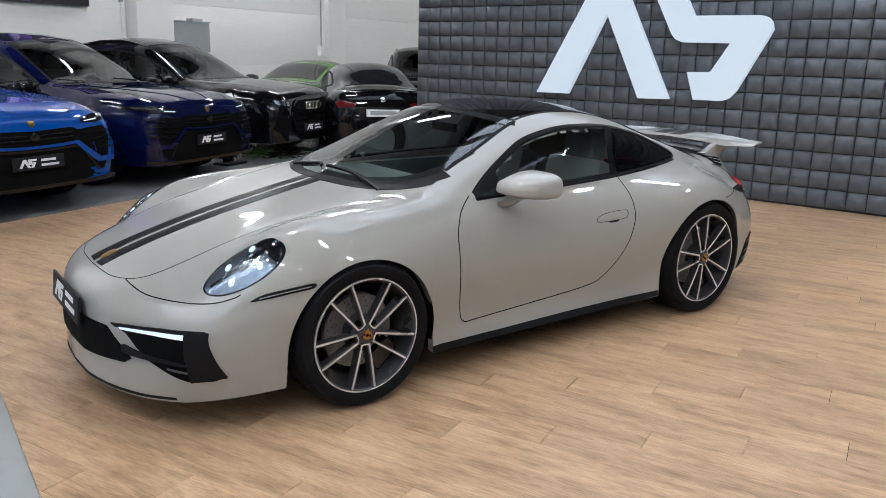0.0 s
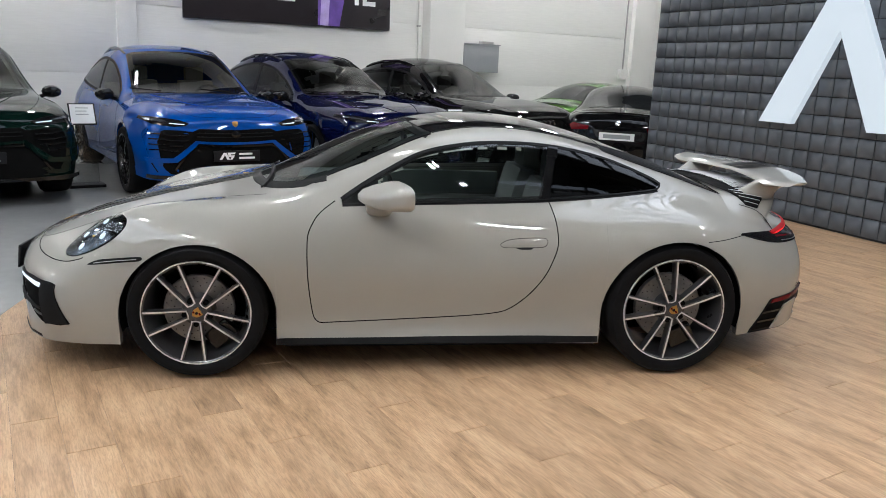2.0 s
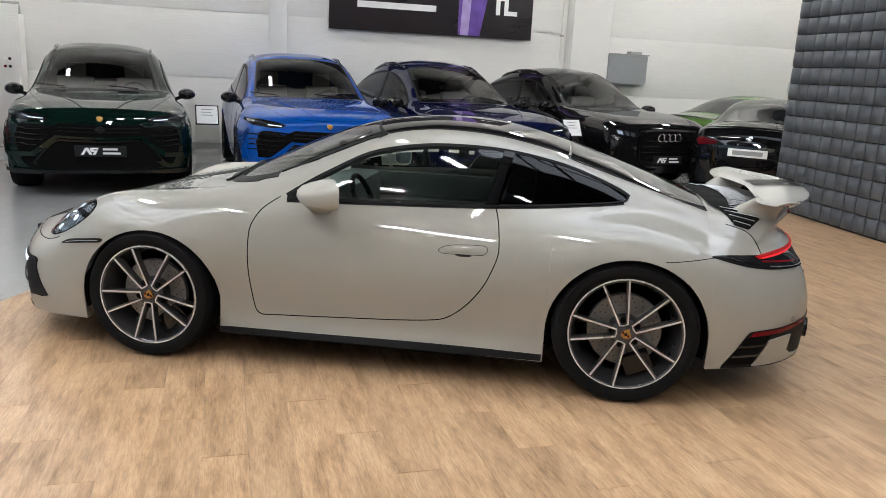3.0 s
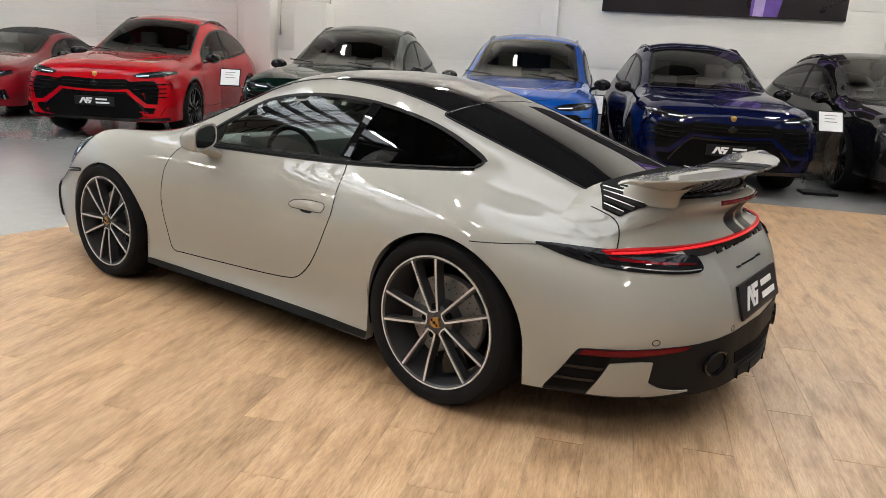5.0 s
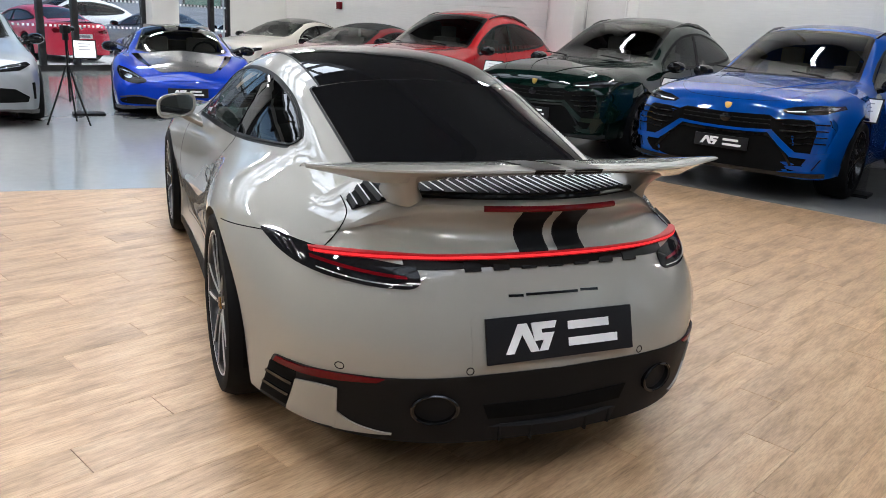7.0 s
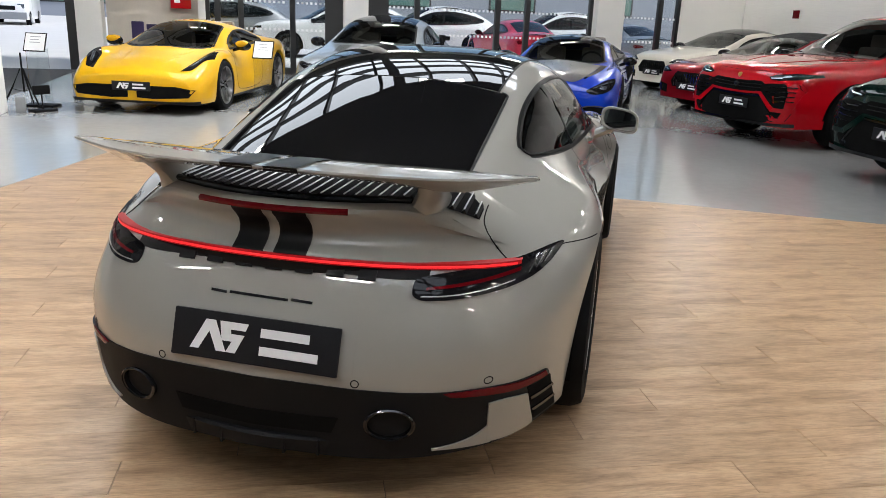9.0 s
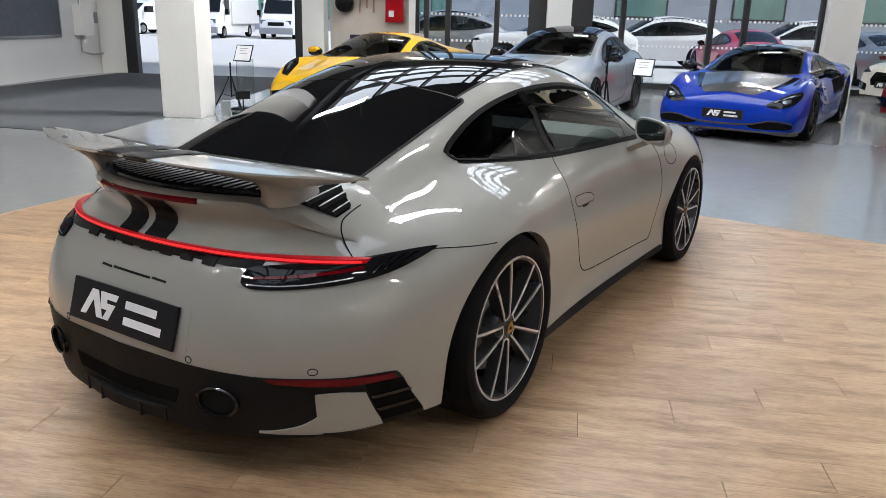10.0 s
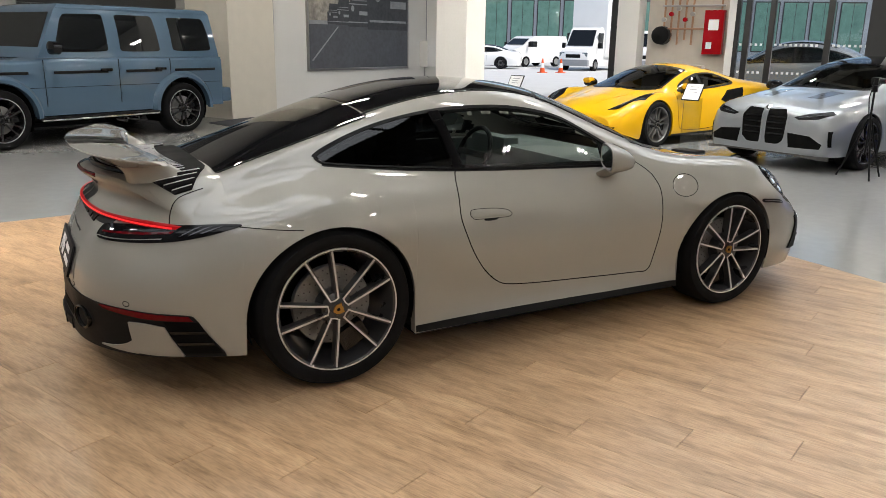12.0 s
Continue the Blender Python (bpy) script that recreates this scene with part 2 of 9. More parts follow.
# ---- car bodies: a skin lofted over design curves ----
class Skin:
    """A body skin over x (forward). t: height of the centre line; p1..p5: (x, y, z) rails from the roof's edge down to the sill; low: the lower edge."""

    def __init__(self, top, rails, xs, low, inset=0.02, per=9, down=16, foot=None, sigma=0.0):
        self.low, self.xs = low, xs
        ft = spline(top)
        fr = [(spline([(a, b) for a, b, c in r]), spline([(a, c) for a, b, c in r])) for r in rails]
        ff = spline(foot) if foot else None
        full = []
        for x in xs:
            pts = [(0.0, float(ft(x)))] + [(max(float(fy(x)), 0.0), float(fz(x))) for fy, fz in fr]
            floor_z = min(low(x), pts[-1][1] - 0.05, 0.16)
            pts.append((max(float(ff(x)) if ff else pts[-1][0] - inset, 0), floor_z))
            full.append(self.section(pts, per))
        if sigma:
            full = self.soften(full, sigma)
        self.rows = [self.cut(r, 3 * per, low(x), down) for x, r in zip(xs, full)]

    def section(self, pts, per):
        """The whole section from the middle to the foot, per points between one rail and the next."""
        p = np.array([(-pts[1][0], pts[1][1])] + pts)
        d = np.maximum(np.hypot(*np.diff(p, axis=0).T), 1e-4)
        s = np.concatenate([[0], np.cumsum(d)])
        fy, fz = spline(list(zip(s, p[:, 0]))), spline(list(zip(s, p[:, 1])))
        v = np.concatenate([s[i] + (s[i + 1] - s[i]) * np.arange(per) / per for i in range(1, len(s) - 1)] + [s[-1:]])
        return np.stack([fy(v), fz(v)], 1)

    def soften(self, full, sigma):
        """Even the skin along x, away from the nose and the tail, and a little down each section."""
        g, x = np.array(full), np.array(self.xs)
        w = np.exp(-((x[:, None] - x[None, :]) / sigma) ** 2 / 2) * np.gradient(x)[None, :]
        soft = np.einsum("ij,jkc->ikc", w / w.sum(1, keepdims=True), g)
        k = np.clip(np.minimum(x - x[0] - 0.10, x[-1] - x - 0.20) / 0.25, 0, 1)[:, None, None]
        g = g * (1 - k) + soft * k
        for _ in range(6):
            m = (g[:, :-2] + 2 * g[:, 1:-1] + g[:, 2:]) / 4
            g[:, 1:-1] = m
        g[:, 0, 0] = 0.0
        return g

    def cut(self, r, keep, zl, down):
        """The section ended at the height zl, its lower part in even steps."""
        r = np.asarray(r)
        low = r[keep:]
        d = np.concatenate([[0], np.cumsum(np.hypot(*np.diff(low, axis=0).T))])
        e = d[-1]
        for i in range(len(low) - 1):
            if low[i + 1][1] <= zl < low[i][1]:
                e = d[i] + (d[i + 1] - d[i]) * (low[i][1] - zl) / (low[i][1] - low[i + 1][1])
                break
        v = e * np.arange(down + 1) / down
        out = [(float(a), float(b)) for a, b in r[:keep]] + list(zip(np.interp(v, d, low[:, 0]).tolist(), np.interp(v, d, low[:, 1]).tolist()))
        out.append((max(out[-1][0] - 0.045, 0), out[-1][1] + 0.004))
        return out

    def mesh_data(self):
        k = len(self.rows[0])
        vs, fs = [], []
        for x, r in zip(self.xs, self.rows):
            for y, z in reversed(r[1:]):
                vs.append((x, -y, z))
            for y, z in r:
                vs.append((x, y, z))
        w = 2 * k - 1
        for i in range(len(self.xs) - 1):
            for j in range(w - 1):
                a = i * w + j
                fs.append((a, a + 1, a + w + 1, a + w))
        fs.append(tuple(range(w - 1, -1, -1)))
        fs.append(tuple(range((len(self.xs) - 1) * w, len(self.xs) * w)))
        return vs, fs

    def settle(self):
        self.vs, self.fs = self.mesh_data()
        self.tree = BVHTree.FromPolygons(self.vs, self.fs)
        self.nors = [Vector() for _ in self.vs]
        for f in self.fs[:-2]:
            a, b, c, d = [Vector(self.vs[i]) for i in f]
            n = (c - a).cross(d - b)
            for i in f:
                self.nors[i] += n
        return self


AXES = {"side": (Vector((0, 1, 0)), lambda a, b: Vector((a, 5, b))), "other": (Vector((0, -1, 0)), lambda a, b: Vector((a, -5, b))),
        "top": (Vector((0, 0, 1)), lambda a, b: Vector((a, b, 5))), "front": (Vector((1, 0, 0)), lambda a, b: Vector((9, a, b))), "rear": (Vector((-1, 0, 0)), lambda a, b: Vector((-9, a, b)))}


def cast(skin, axis, a, b, off):
    """The point of the skin seen along an axis at (a, b): side (x, z), top (x, y), front or rear (y, z); and the normal."""
    out, start = AXES[axis]
    if axis in ("front", "rear") and abs(a) < 0.006:
        a = 0.006
    o = start(a, b)
    hit, nor, face, _ = skin.tree.ray_cast(o, -out)
    if hit is None:
        hit, nor, face, _ = skin.tree.find_nearest(o - out * (o.dot(out) - 0.9))
    f = skin.fs[face]
    if len(f) == 4:
        smooth = Vector()
        for i, w in zip(f, poly_3d_calc([Vector(skin.vs[i]) for i in f], hit)):
            smooth += skin.nors[i].normalized() * w
        if smooth.length > 0.5:
            nor = smooth.normalized()
    if nor.dot(out) < 0:
        nor = -nor
    return hit + nor * off, nor


def outward(vs, fs, k, nor):
    """Faces turned so that face k looks along nor."""
    a, b, c = [Vector(vs[i]) for i in fs[k][:3]]
    return fs if (b - a).cross(c - a).dot(nor) > 0 else [tuple(reversed(f)) for f in fs]


def patch(name, skin, axis, edge_a, edge_b, mat, parent, off=0.003, n=24, m=6, label="", skirt=0.006, flip=False):
    """A panel that lies on the skin between two curves of (a, b) over 0..1."""
    vs, fs = [], []
    rows = []
    for i in range(n + 1):
        pa, pb = edge_a(i / n), edge_b(i / n)
        row = []
        for j in range(m + 1):
            t = j / m
            row.append(cast(skin, axis, pa[0] + (pb[0] - pa[0]) * t, pa[1] + (pb[1] - pa[1]) * t, off))
        rows.append(row)
    w = m + 3
    k = n + 3
    for i in range(k):
        ii = min(max(i - 1, 0), n)
        for j in range(w):
            jj = min(max(j - 1, 0), m)
            p, nor = rows[ii][jj]
            vs.append(p - nor * skirt if i in (0, k - 1) or j in (0, w - 1) else p)
    for i in range(k - 1):
        for j in range(w - 1):
            a = i * w + j
            fs.append((a, a + 1, a + w + 1, a + w))
    return mesh(name, vs, outward(vs, fs, (1 + n // 2) * (w - 1) + 1 + m // 2, rows[n // 2][m // 2][1]), mat, parent, label)


def disc_patch(name, skin, axis, outline, mat, parent, off=0.004, rings=6, dome=0.0, label="", skirt=0.008):
    """A closed panel on the skin inside an outline (list of (a, b)), domed by dome metres."""
    while len(outline) < 36:
        k = len(outline)
        outline = [q for i in range(k) for q in (outline[i], ((outline[i][0] + outline[(i + 1) % k][0]) / 2, (outline[i][1] + outline[(i + 1) % k][1]) / 2))]
        rings = max(rings, 6)
    ca = sum(p[0] for p in outline) / len(outline)
    cb = sum(p[1] for p in outline) / len(outline)
    n = len(outline)
    p, nor = cast(skin, axis, ca, cb, off + dome)
    vs, fs = [p], []
    for r in range(1, rings + 2):
        t = min(r / rings, 1)
        for a, b in outline:
            p, nor = cast(skin, axis, ca + (a - ca) * t, cb + (b - cb) * t, off + dome * (1 - t * t))
            vs.append(p if r <= rings else p - nor * skirt)
    for i in range(n):
        fs.append((0, 1 + i, 1 + (i + 1) % n))
    for r in range(rings):
        for i in range(n):
            a, b = 1 + r * n + i, 1 + r * n + (i + 1) % n
            fs.append((a, a + n, b + n, b))
    return mesh(name, vs, outward(vs, fs, 0, cast(skin, axis, ca, cb, 0)[1]), mat, parent, label)


def ribbon(name, skin, axis, line, width, mat, parent, off=0.0012, n=60, label="", height=None):
    """A thin strip along a line of (a, b) on the skin: a seam, a rubber, a stripe."""
    k = len(line) - 1
    fa, fb = spline([(i, p[0]) for i, p in enumerate(line)]), spline([(i, p[1]) for i, p in enumerate(line)])
    pts = [cast(skin, axis, float(fa(k * i / n)), float(fb(k * i / n)), off) for i in range(n + 1)]
    vs, fs = [], []
    for i, (p, nor) in enumerate(pts):
        d = (pts[min(i + 1, n)][0] - pts[max(i - 1, 0)][0]).normalized()
        s = d.cross(nor).normalized() * width / 2
        drop = nor * (height if height else 0.004)
        vs += [p - s - drop, p - s, p + s, p + s - drop]
    for i in range(n):
        for j in range(3):
            a = i * 4 + j
            fs.append((a, a + 1, a + 5, a + 4))
    return mesh(name, vs, outward(vs, fs, 3 * (n // 2) + 1, pts[n // 2][1]), mat, parent, label)


def line(*pts):
    """A curve over 0..1 through points, for patch()."""
    k = len(pts) - 1
    if k == 1:
        return lambda t: (pts[0][0] + (pts[1][0] - pts[0][0]) * t, pts[0][1] + (pts[1][1] - pts[0][1]) * t)
    fa, fb = spline([(i / k, p[0]) for i, p in enumerate(pts)]), spline([(i / k, p[1]) for i, p in enumerate(pts)])
    return lambda t: (float(fa(t)), float(fb(t)))


def closed(pts, n=40):
    """A smooth closed outline through points."""
    k = len(pts)
    ext = [(i, pts[i % k]) for i in range(-2, k + 3)]
    fa, fb = spline([(i, p[0]) for i, p in ext]), spline([(i, p[1]) for i, p in ext])
    return [(float(fa(k * i / n)), float(fb(k * i / n))) for i in range(n)]


def inside(poly, a, b):
    c, j = False, len(poly) - 1
    for i in range(len(poly)):
        if (poly[i][1] > b) != (poly[j][1] > b) and a < (poly[j][0] - poly[i][0]) * (b - poly[i][1]) / (poly[j][1] - poly[i][1]) + poly[i][0]:
            c = not c
        j = i
    return c


# ---- wheels ----
def dots(rim_r, y):
    """Rows of small drilled holes on a brake disc."""
    vs, fs = [], []
    for i in range(40):
        for k, share_r in enumerate((0.45, 0.53, 0.60)):
            if (i + k) % 2:
                continue
            a, r = 2 * math.pi * (i + 0.3 * k) / 40, rim_r * share_r
            b = len(vs)
            vs += [(r * math.cos(a) + 0.0034 * math.cos(math.pi * j / 3), y, r * math.sin(a) + 0.0034 * math.sin(math.pi * j / 3)) for j in range(6)]
            fs.append(tuple(range(b, b + 6)))
    return vs, fs


def crest_shape(w, t, y):
    """A small shield, w half wide and t half tall, facing +y."""
    edge = [(-w, t), (-w * 0.5, t * 0.86), (0, t), (w * 0.5, t * 0.86), (w, t), (w * 0.98, -t * 0.1), (w * 0.72, -t * 0.6), (0, -t), (-w * 0.72, -t * 0.6), (-w * 0.98, -t * 0.1)]
    n = len(edge)
    vs = [(a, y - 0.004, c) for a, c in edge] + [(a, y - 0.012, c) for a, c in edge]
    return vs, [tuple(range(n))] + [(i, n + i, n + (i + 1) % n, (i + 1) % n) for i in range(n)]


def make_wheel(parent, m, tyre_r, rim_r, width, style, face_mat, blade_mat, cap=GOLD, disc=ROTOR, pairs=5, spin=0.0):
    """A wheel whose outer face looks along +y: barrel > tyre, spoke, hub cap, brake disc."""
    h = width / 2
    barrel = mesh("wheel", *revolve([(rim_r, h - 0.012), (rim_r + 0.003, h - 0.002), (rim_r - 0.004, h + 0.002), (rim_r - 0.012, h - 0.004), (rim_r - 0.016, h - 0.03), (rim_r - 0.03, h - 0.06), (rim_r - 0.04, 0), (rim_r - 0.04, -h), (rim_r, -h)], 56), blade_mat, parent)
    barrel.matrix_local = m
    mesh("rim_lip", *revolve([(rim_r + 0.003, h - 0.003), (rim_r + 0.002, h + 0.003), (rim_r - 0.004, h + 0.003), (rim_r - 0.006, h - 0.004)], 64), face_mat, barrel)
    q = tyre_r - rim_r
    mesh("tyre", *revolve([(rim_r - 0.002, h - 0.008), (rim_r + 0.012, h + 0.006), (rim_r + q * 0.45, h + 0.013), (rim_r + q * 0.75, h + 0.006), (tyre_r - 0.012, h - 0.012), (tyre_r - 0.002, h - 0.035), (tyre_r, h * 0.4),
                               (tyre_r, -h * 0.4), (tyre_r - 0.003, -h + 0.03), (tyre_r - 0.03, -h), (rim_r, -h)], 64), RUBBER, barrel)
    mesh("brake_disc", *revolve([(0.05, h - 0.085), (rim_r * 0.645, h - 0.085), (rim_r * 0.66, h - 0.09), (rim_r * 0.66, h - 0.115), (0.05, h - 0.115)], 48), disc, barrel)
    if style == "double":
        mesh("disc_holes", *dots(rim_r, h - 0.0845), VOID, barrel)["kind"] = "stuff"
        mesh("hub", *revolve([(0.001, h - 0.013), (0.036, h - 0.014), (0.070, h - 0.030), (0.082, h - 0.060), (0.086, h - 0.12)], 40), blade_mat, barrel)
        crest = mesh("hub_cap", *crest_shape(0.022, 0.024, h), cap, barrel, "small gilt crest", smooth=False)
        mesh("crest_field", *crest_shape(0.007, 0.008, h + 0.0012), BLACK_MATT, crest, smooth=False)
        for p, q in ((-0.012, 0.010), (0.012, -0.010)):
            bar = mesh("crest_stripe", *crest_shape(0.006, 0.005, h + 0.0010), RED_LENS, crest, smooth=False)
            bar.location = (p, 0, q)
        mesh("cap_ring", *revolve([(0.026, h - 0.010), (0.033, h - 0.011), (0.036, h - 0.014)], 5), blade_mat, barrel, smooth=False)
    else:
        mesh("hub", *revolve([(0.001, h - 0.016), (0.034, h - 0.018), (0.058, h - 0.036), (0.075, h - 0.08), (0.085, h - 0.12)], 32), RIM_BLACK, barrel)
        mesh("hub_cap", *revolve([(0.0008, h - 0.004), (0.024, h - 0.005), (0.027, h - 0.008)], 24), cap, barrel)
        mesh("cap_ring", *revolve([(0.027, h - 0.008), (0.034, h - 0.009), (0.036, h - 0.014), (0.036, h - 0.03)], 24), blade_mat, barrel)
    r0, r1 = (0.048 if style == "double" else 0.066), rim_r - 0.008
    fv, ff, bv, bf = [], [], [], []

    def bar(vl, fl, a0, a1, w0, w1, y0, y1, depth, sag=0.012):
        b = len(vl)
        n = 5
        for i in range(n + 1):
            t = i / n
            w = (w0 + (w1 - w0) * t) / 2
            y = y0 + (y1 - y0) * t - sag * math.sin(math.pi * t)
            px, pz = r0 * math.cos(a0) * (1 - t) + r1 * math.cos(a1) * t, r0 * math.sin(a0) * (1 - t) + r1 * math.sin(a1) * t
            dx, dz = r1 * math.cos(a1) - r0 * math.cos(a0), r1 * math.sin(a1) - r0 * math.sin(a0)
            c, s = dx / math.hypot(dx, dz), dz / math.hypot(dx, dz)
            for q, yy in ((-w, y), (w, y), (w * 0.8, y - depth), (-w * 0.8, y - depth)):
                vl.append((px - q * s, yy, pz + q * c))
        for i in range(n):
            for j in range(4):
                fl.append((b + 4 * i + j, b + 4 * i + (j + 1) % 4, b + 4 * i + 4 + (j + 1) % 4, b + 4 * i + 4 + j))
        fl.append((b, b + 1, b + 2, b + 3)), fl.append((b + 4 * n + 3, b + 4 * n + 2, b + 4 * n + 1, b + 4 * n))

    for i in range(pairs):
        mid = radians(spin) + 2 * math.pi * i / pairs
        if style == "double":
            for s in (-1, 1):
                bar(fv, ff, mid + s * 0.40, mid + s * 0.235, 0.0075, 0.0085, h - 0.010, h + 0.001, 0.006, sag=-0.003)
                bar(bv, bf, mid + s * 0.375, mid + s * 0.222, 0.013, 0.016, h - 0.0145, h - 0.0035, 0.048, sag=-0.003)
            # the bright edge turns round the bolt from one spoke to the other
            b = len(fv)
            for k in range(9):
                a = mid + 0.40 * (k - 4) / 4
                for r in (0.040 + 0.008 * ((k - 4) / 4) ** 2, 0.047 + 0.008 * ((k - 4) / 4) ** 2):
                    fv.append((r * math.cos(a), h - 0.0095, r * math.sin(a)))
            for k in range(8):
                ff.append((b + 2 * k, b + 2 * k + 1, b + 2 * k + 3, b + 2 * k + 2))
        else:
            for s in (-1, 1):
                bar(bv, bf, mid + s * 0.30, mid + s * 0.20, 0.022, 0.026, h - 0.012, h - 0.006, 0.03)
    if fv:
        mesh("spoke_face", fv, ff, face_mat, barrel, "bright machined spoke edges")
    mesh("spokes", bv, bf, blade_mat, barrel)
    for i in range(5):
        a = radians(spin + (0 if style == "double" else 36)) + 2 * math.pi * i / 5
        c = mesh("wheel_bolt", *revolve([(0.0005, h - 0.020), (0.013, h - 0.020), (0.014, h - 0.034)], 12), VOID, barrel)
        c.location = (0.064 * math.cos(a), 0, 0.064 * math.sin(a))
    bm = box(bmesh.new(), -0.07, 0.07, h - 0.13, h - 0.045, rim_r * 0.44, rim_r * 0.80, 0.015, Matrix.Rotation(radians(-80), 4, "Y"))
    part("brake_caliper", bm, BLACK_GLOSS, barrel, "black brake caliper")
    return barrel


def plate_with_bars(parent, m, w, h, label="dark dealer plate with white marks"):
    """A dark plate, face towards -y of its own axes, with an angular mark and two bars for its writing."""
    pl = block("number_plate", -w / 2, w / 2, 0, 0.012, -h / 2, h / 2, PLATE, parent, 0.004, label=label)
    pl.matrix_local = m
    k = h / 0.13
    marks = [[(-0.20, -0.04), (-0.155, 0.042), (-0.125, 0.042), (-0.085, -0.04), (-0.115, -0.04), (-0.142, 0.012), (-0.172, -0.04)],
             [(-0.11, 0.042), (-0.02, 0.042), (-0.028, 0.022), (-0.075, 0.022), (-0.072, 0.01), (-0.03, 0.01), (-0.055, -0.04), (-0.085, -0.04), (-0.068, -0.01), (-0.10, -0.01)]]
    for o in marks:
        mesh("mark", *prism([(x * w / 0.52, z * k) for x, z in o], -0.002, 0.002), PRINT_WHITE, pl, "white angular mark", smooth=False)
    block("bar", 0.02 * w / 0.52, 0.17 * w / 0.52, -0.002, 0.002, 0.012 * k, 0.036 * k, PRINT_WHITE, pl, 0)
    block("bar", 0.02 * w / 0.52, 0.20 * w / 0.52, -0.002, 0.002, -0.036 * k, -0.012 * k, PRINT_WHITE, pl, 0)
    return pl


# ---- the hall ----
def slab(name, pts, z0, z1, mat, label="", kind="structure", category="", smooth=False):
    n = len(pts)
    vs = [(x, y, z0) for x, y in pts] + [(x, y, z1) for x, y in pts]
    fs = [tuple(range(n - 1, -1, -1)), tuple(range(n, 2 * n))] + [(i, (i + 1) % n, n + (i + 1) % n, n + i) for i in range(n)]
    bm = bmesh.new()
    bv = [bm.verts.new(v) for v in vs]
    for f in fs:
        bm.faces.new([bv[i] for i in f])
    return tagged(part(name, bm, mat, None, smooth=False), label, category, "", kind)


CONCRETE = material("polished_concrete", (0.295, 0.297, 0.290), 0.13, vary=0.07, scale=0.6, grain=9, spec=0.5, rvary=0.12)
CARPET = material("grey_carpet", (0.085, 0.088, 0.095), 0.95, vary=0.2, scale=3, grain=500, bump=0.002, spec=0.1)
WHITE_WALL = material("white_painted_wall", (0.74, 0.73, 0.70), 0.6, vary=0.05, scale=1.2, grain=40, bump=0.001)
WALL_PANEL = material("white_ribbed_panel", (0.76, 0.75, 0.72), 0.5, vary=0.04, scale=1.5, grain=26, bump=0.0025, stretch=(0.15, 1, 1.6))
CEILING_GREY = material("grey_ceiling_sheet", (0.04, 0.04, 0.04), 0.6, vary=0.08)
PAD = material("padded_grey_leather", (0.072, 0.081, 0.094), 0.4, vary=0.14, scale=3, grain=300, bump=0.0006)
BACK = material("dark_backing", (0.02, 0.021, 0.024), 0.7, vary=0.1)
# a grey chosen to cut the light that the gate-side wall throws back
GREYED_WALL = material("raw_concrete_wall", (0.20, 0.198, 0.19), 0.75, vary=0.15, scale=0.8, grain=30, bump=0.001)
TARMAC = material("pale_yard", (0.52, 0.52, 0.515), 0.85, vary=0.1, scale=1, grain=60)
DARK_FRAME = material("black_window_frame", (0.014, 0.014, 0.015), 0.4, vary=0.08)
CABINET_GREY = material("grey_cabinet", (0.28, 0.29, 0.30), 0.45, vary=0.05)
CLEAR = window_glass("shop_window", (0.93, 0.95, 0.95), 0.0)
SIGN_LIGHT = glowing("lit_white_sign", (0.86, 0.95, 1.0), 0.46)

PLATFORM = [(2.50, -3.86), (2.60, 4.05), (-7.2, 2.55), (-3.70, -6.62)]
BACK0, BACKD = Vector((0, -10.73)), Vector((-0.927, -0.375))
MURAL0, MURALD = Vector((2.2, 11.85)), Vector((0.894, 0.447))
STREET0, STREETD = Vector((8.0, 14.4)), Vector((0.4907, -0.8713))
PANEL0, PANELD = Vector((-3.85, -6.05)), Vector((-0.28, 0.96))


def frame_on(p, d, s=0.0, z=0.0, out=0.0):
    """The pose of a wall's own axes: x along the wall from p, z up, and -y out of its face into the hall (out metres)."""
    d = d.normalized()
    n = Vector((-d.y, d.x))
    q = p + d * s - n * out
    return Matrix(((d.x, n.x, 0, q.x), (d.y, n.y, 0, q.y), (0, 0, 1, z), (0, 0, 0, 1)))


def wall_block(name, p, d, s0, s1, z0, z1, out, thick, mat, label, category="wall", kind="structure", bevel=0.0):
    """A block on a wall line: from its face (out metres into the hall) back by thick."""
    bm = box(bmesh.new(), s0, s1, -out, thick - out, z0, z1, bevel, None)
    ob = part(name, bm, mat, None, smooth=bevel > 0)
    ob.matrix_world = frame_on(p, d)
    return tagged(ob, label, category, "", kind)


corner = STREET0 + STREETD * 20.5
end_w = BACK0 + BACKD * 10.5
tagged(mesh("ground", [(-300, -300, -0.03), (300, -300, -0.03), (300, 300, -0.03), (-300, 300, -0.03)], [(0, 1, 2, 3)], TARMAC, smooth=False), "pale concrete yard outside the showroom", "ground", "", "structure")
slab("floor", [tuple(end_w + BACKD * 0.2), tuple(corner), tuple(STREET0), (2.0, 13.4), (-12.5, 6.2)], -0.02, GROUND, CONCRETE, "polished grey concrete showroom floor", category="floor")
slab("carpet", [(2.0, 6.35), (7.2, 8.9), (10.1, 10.45), (8.05, 14.2), (2.35, 11.85), (0.75, 10.6)], GROUND, GROUND + 0.008, CARPET, "dark grey needle-felt carpet by the gate", category="carpet")


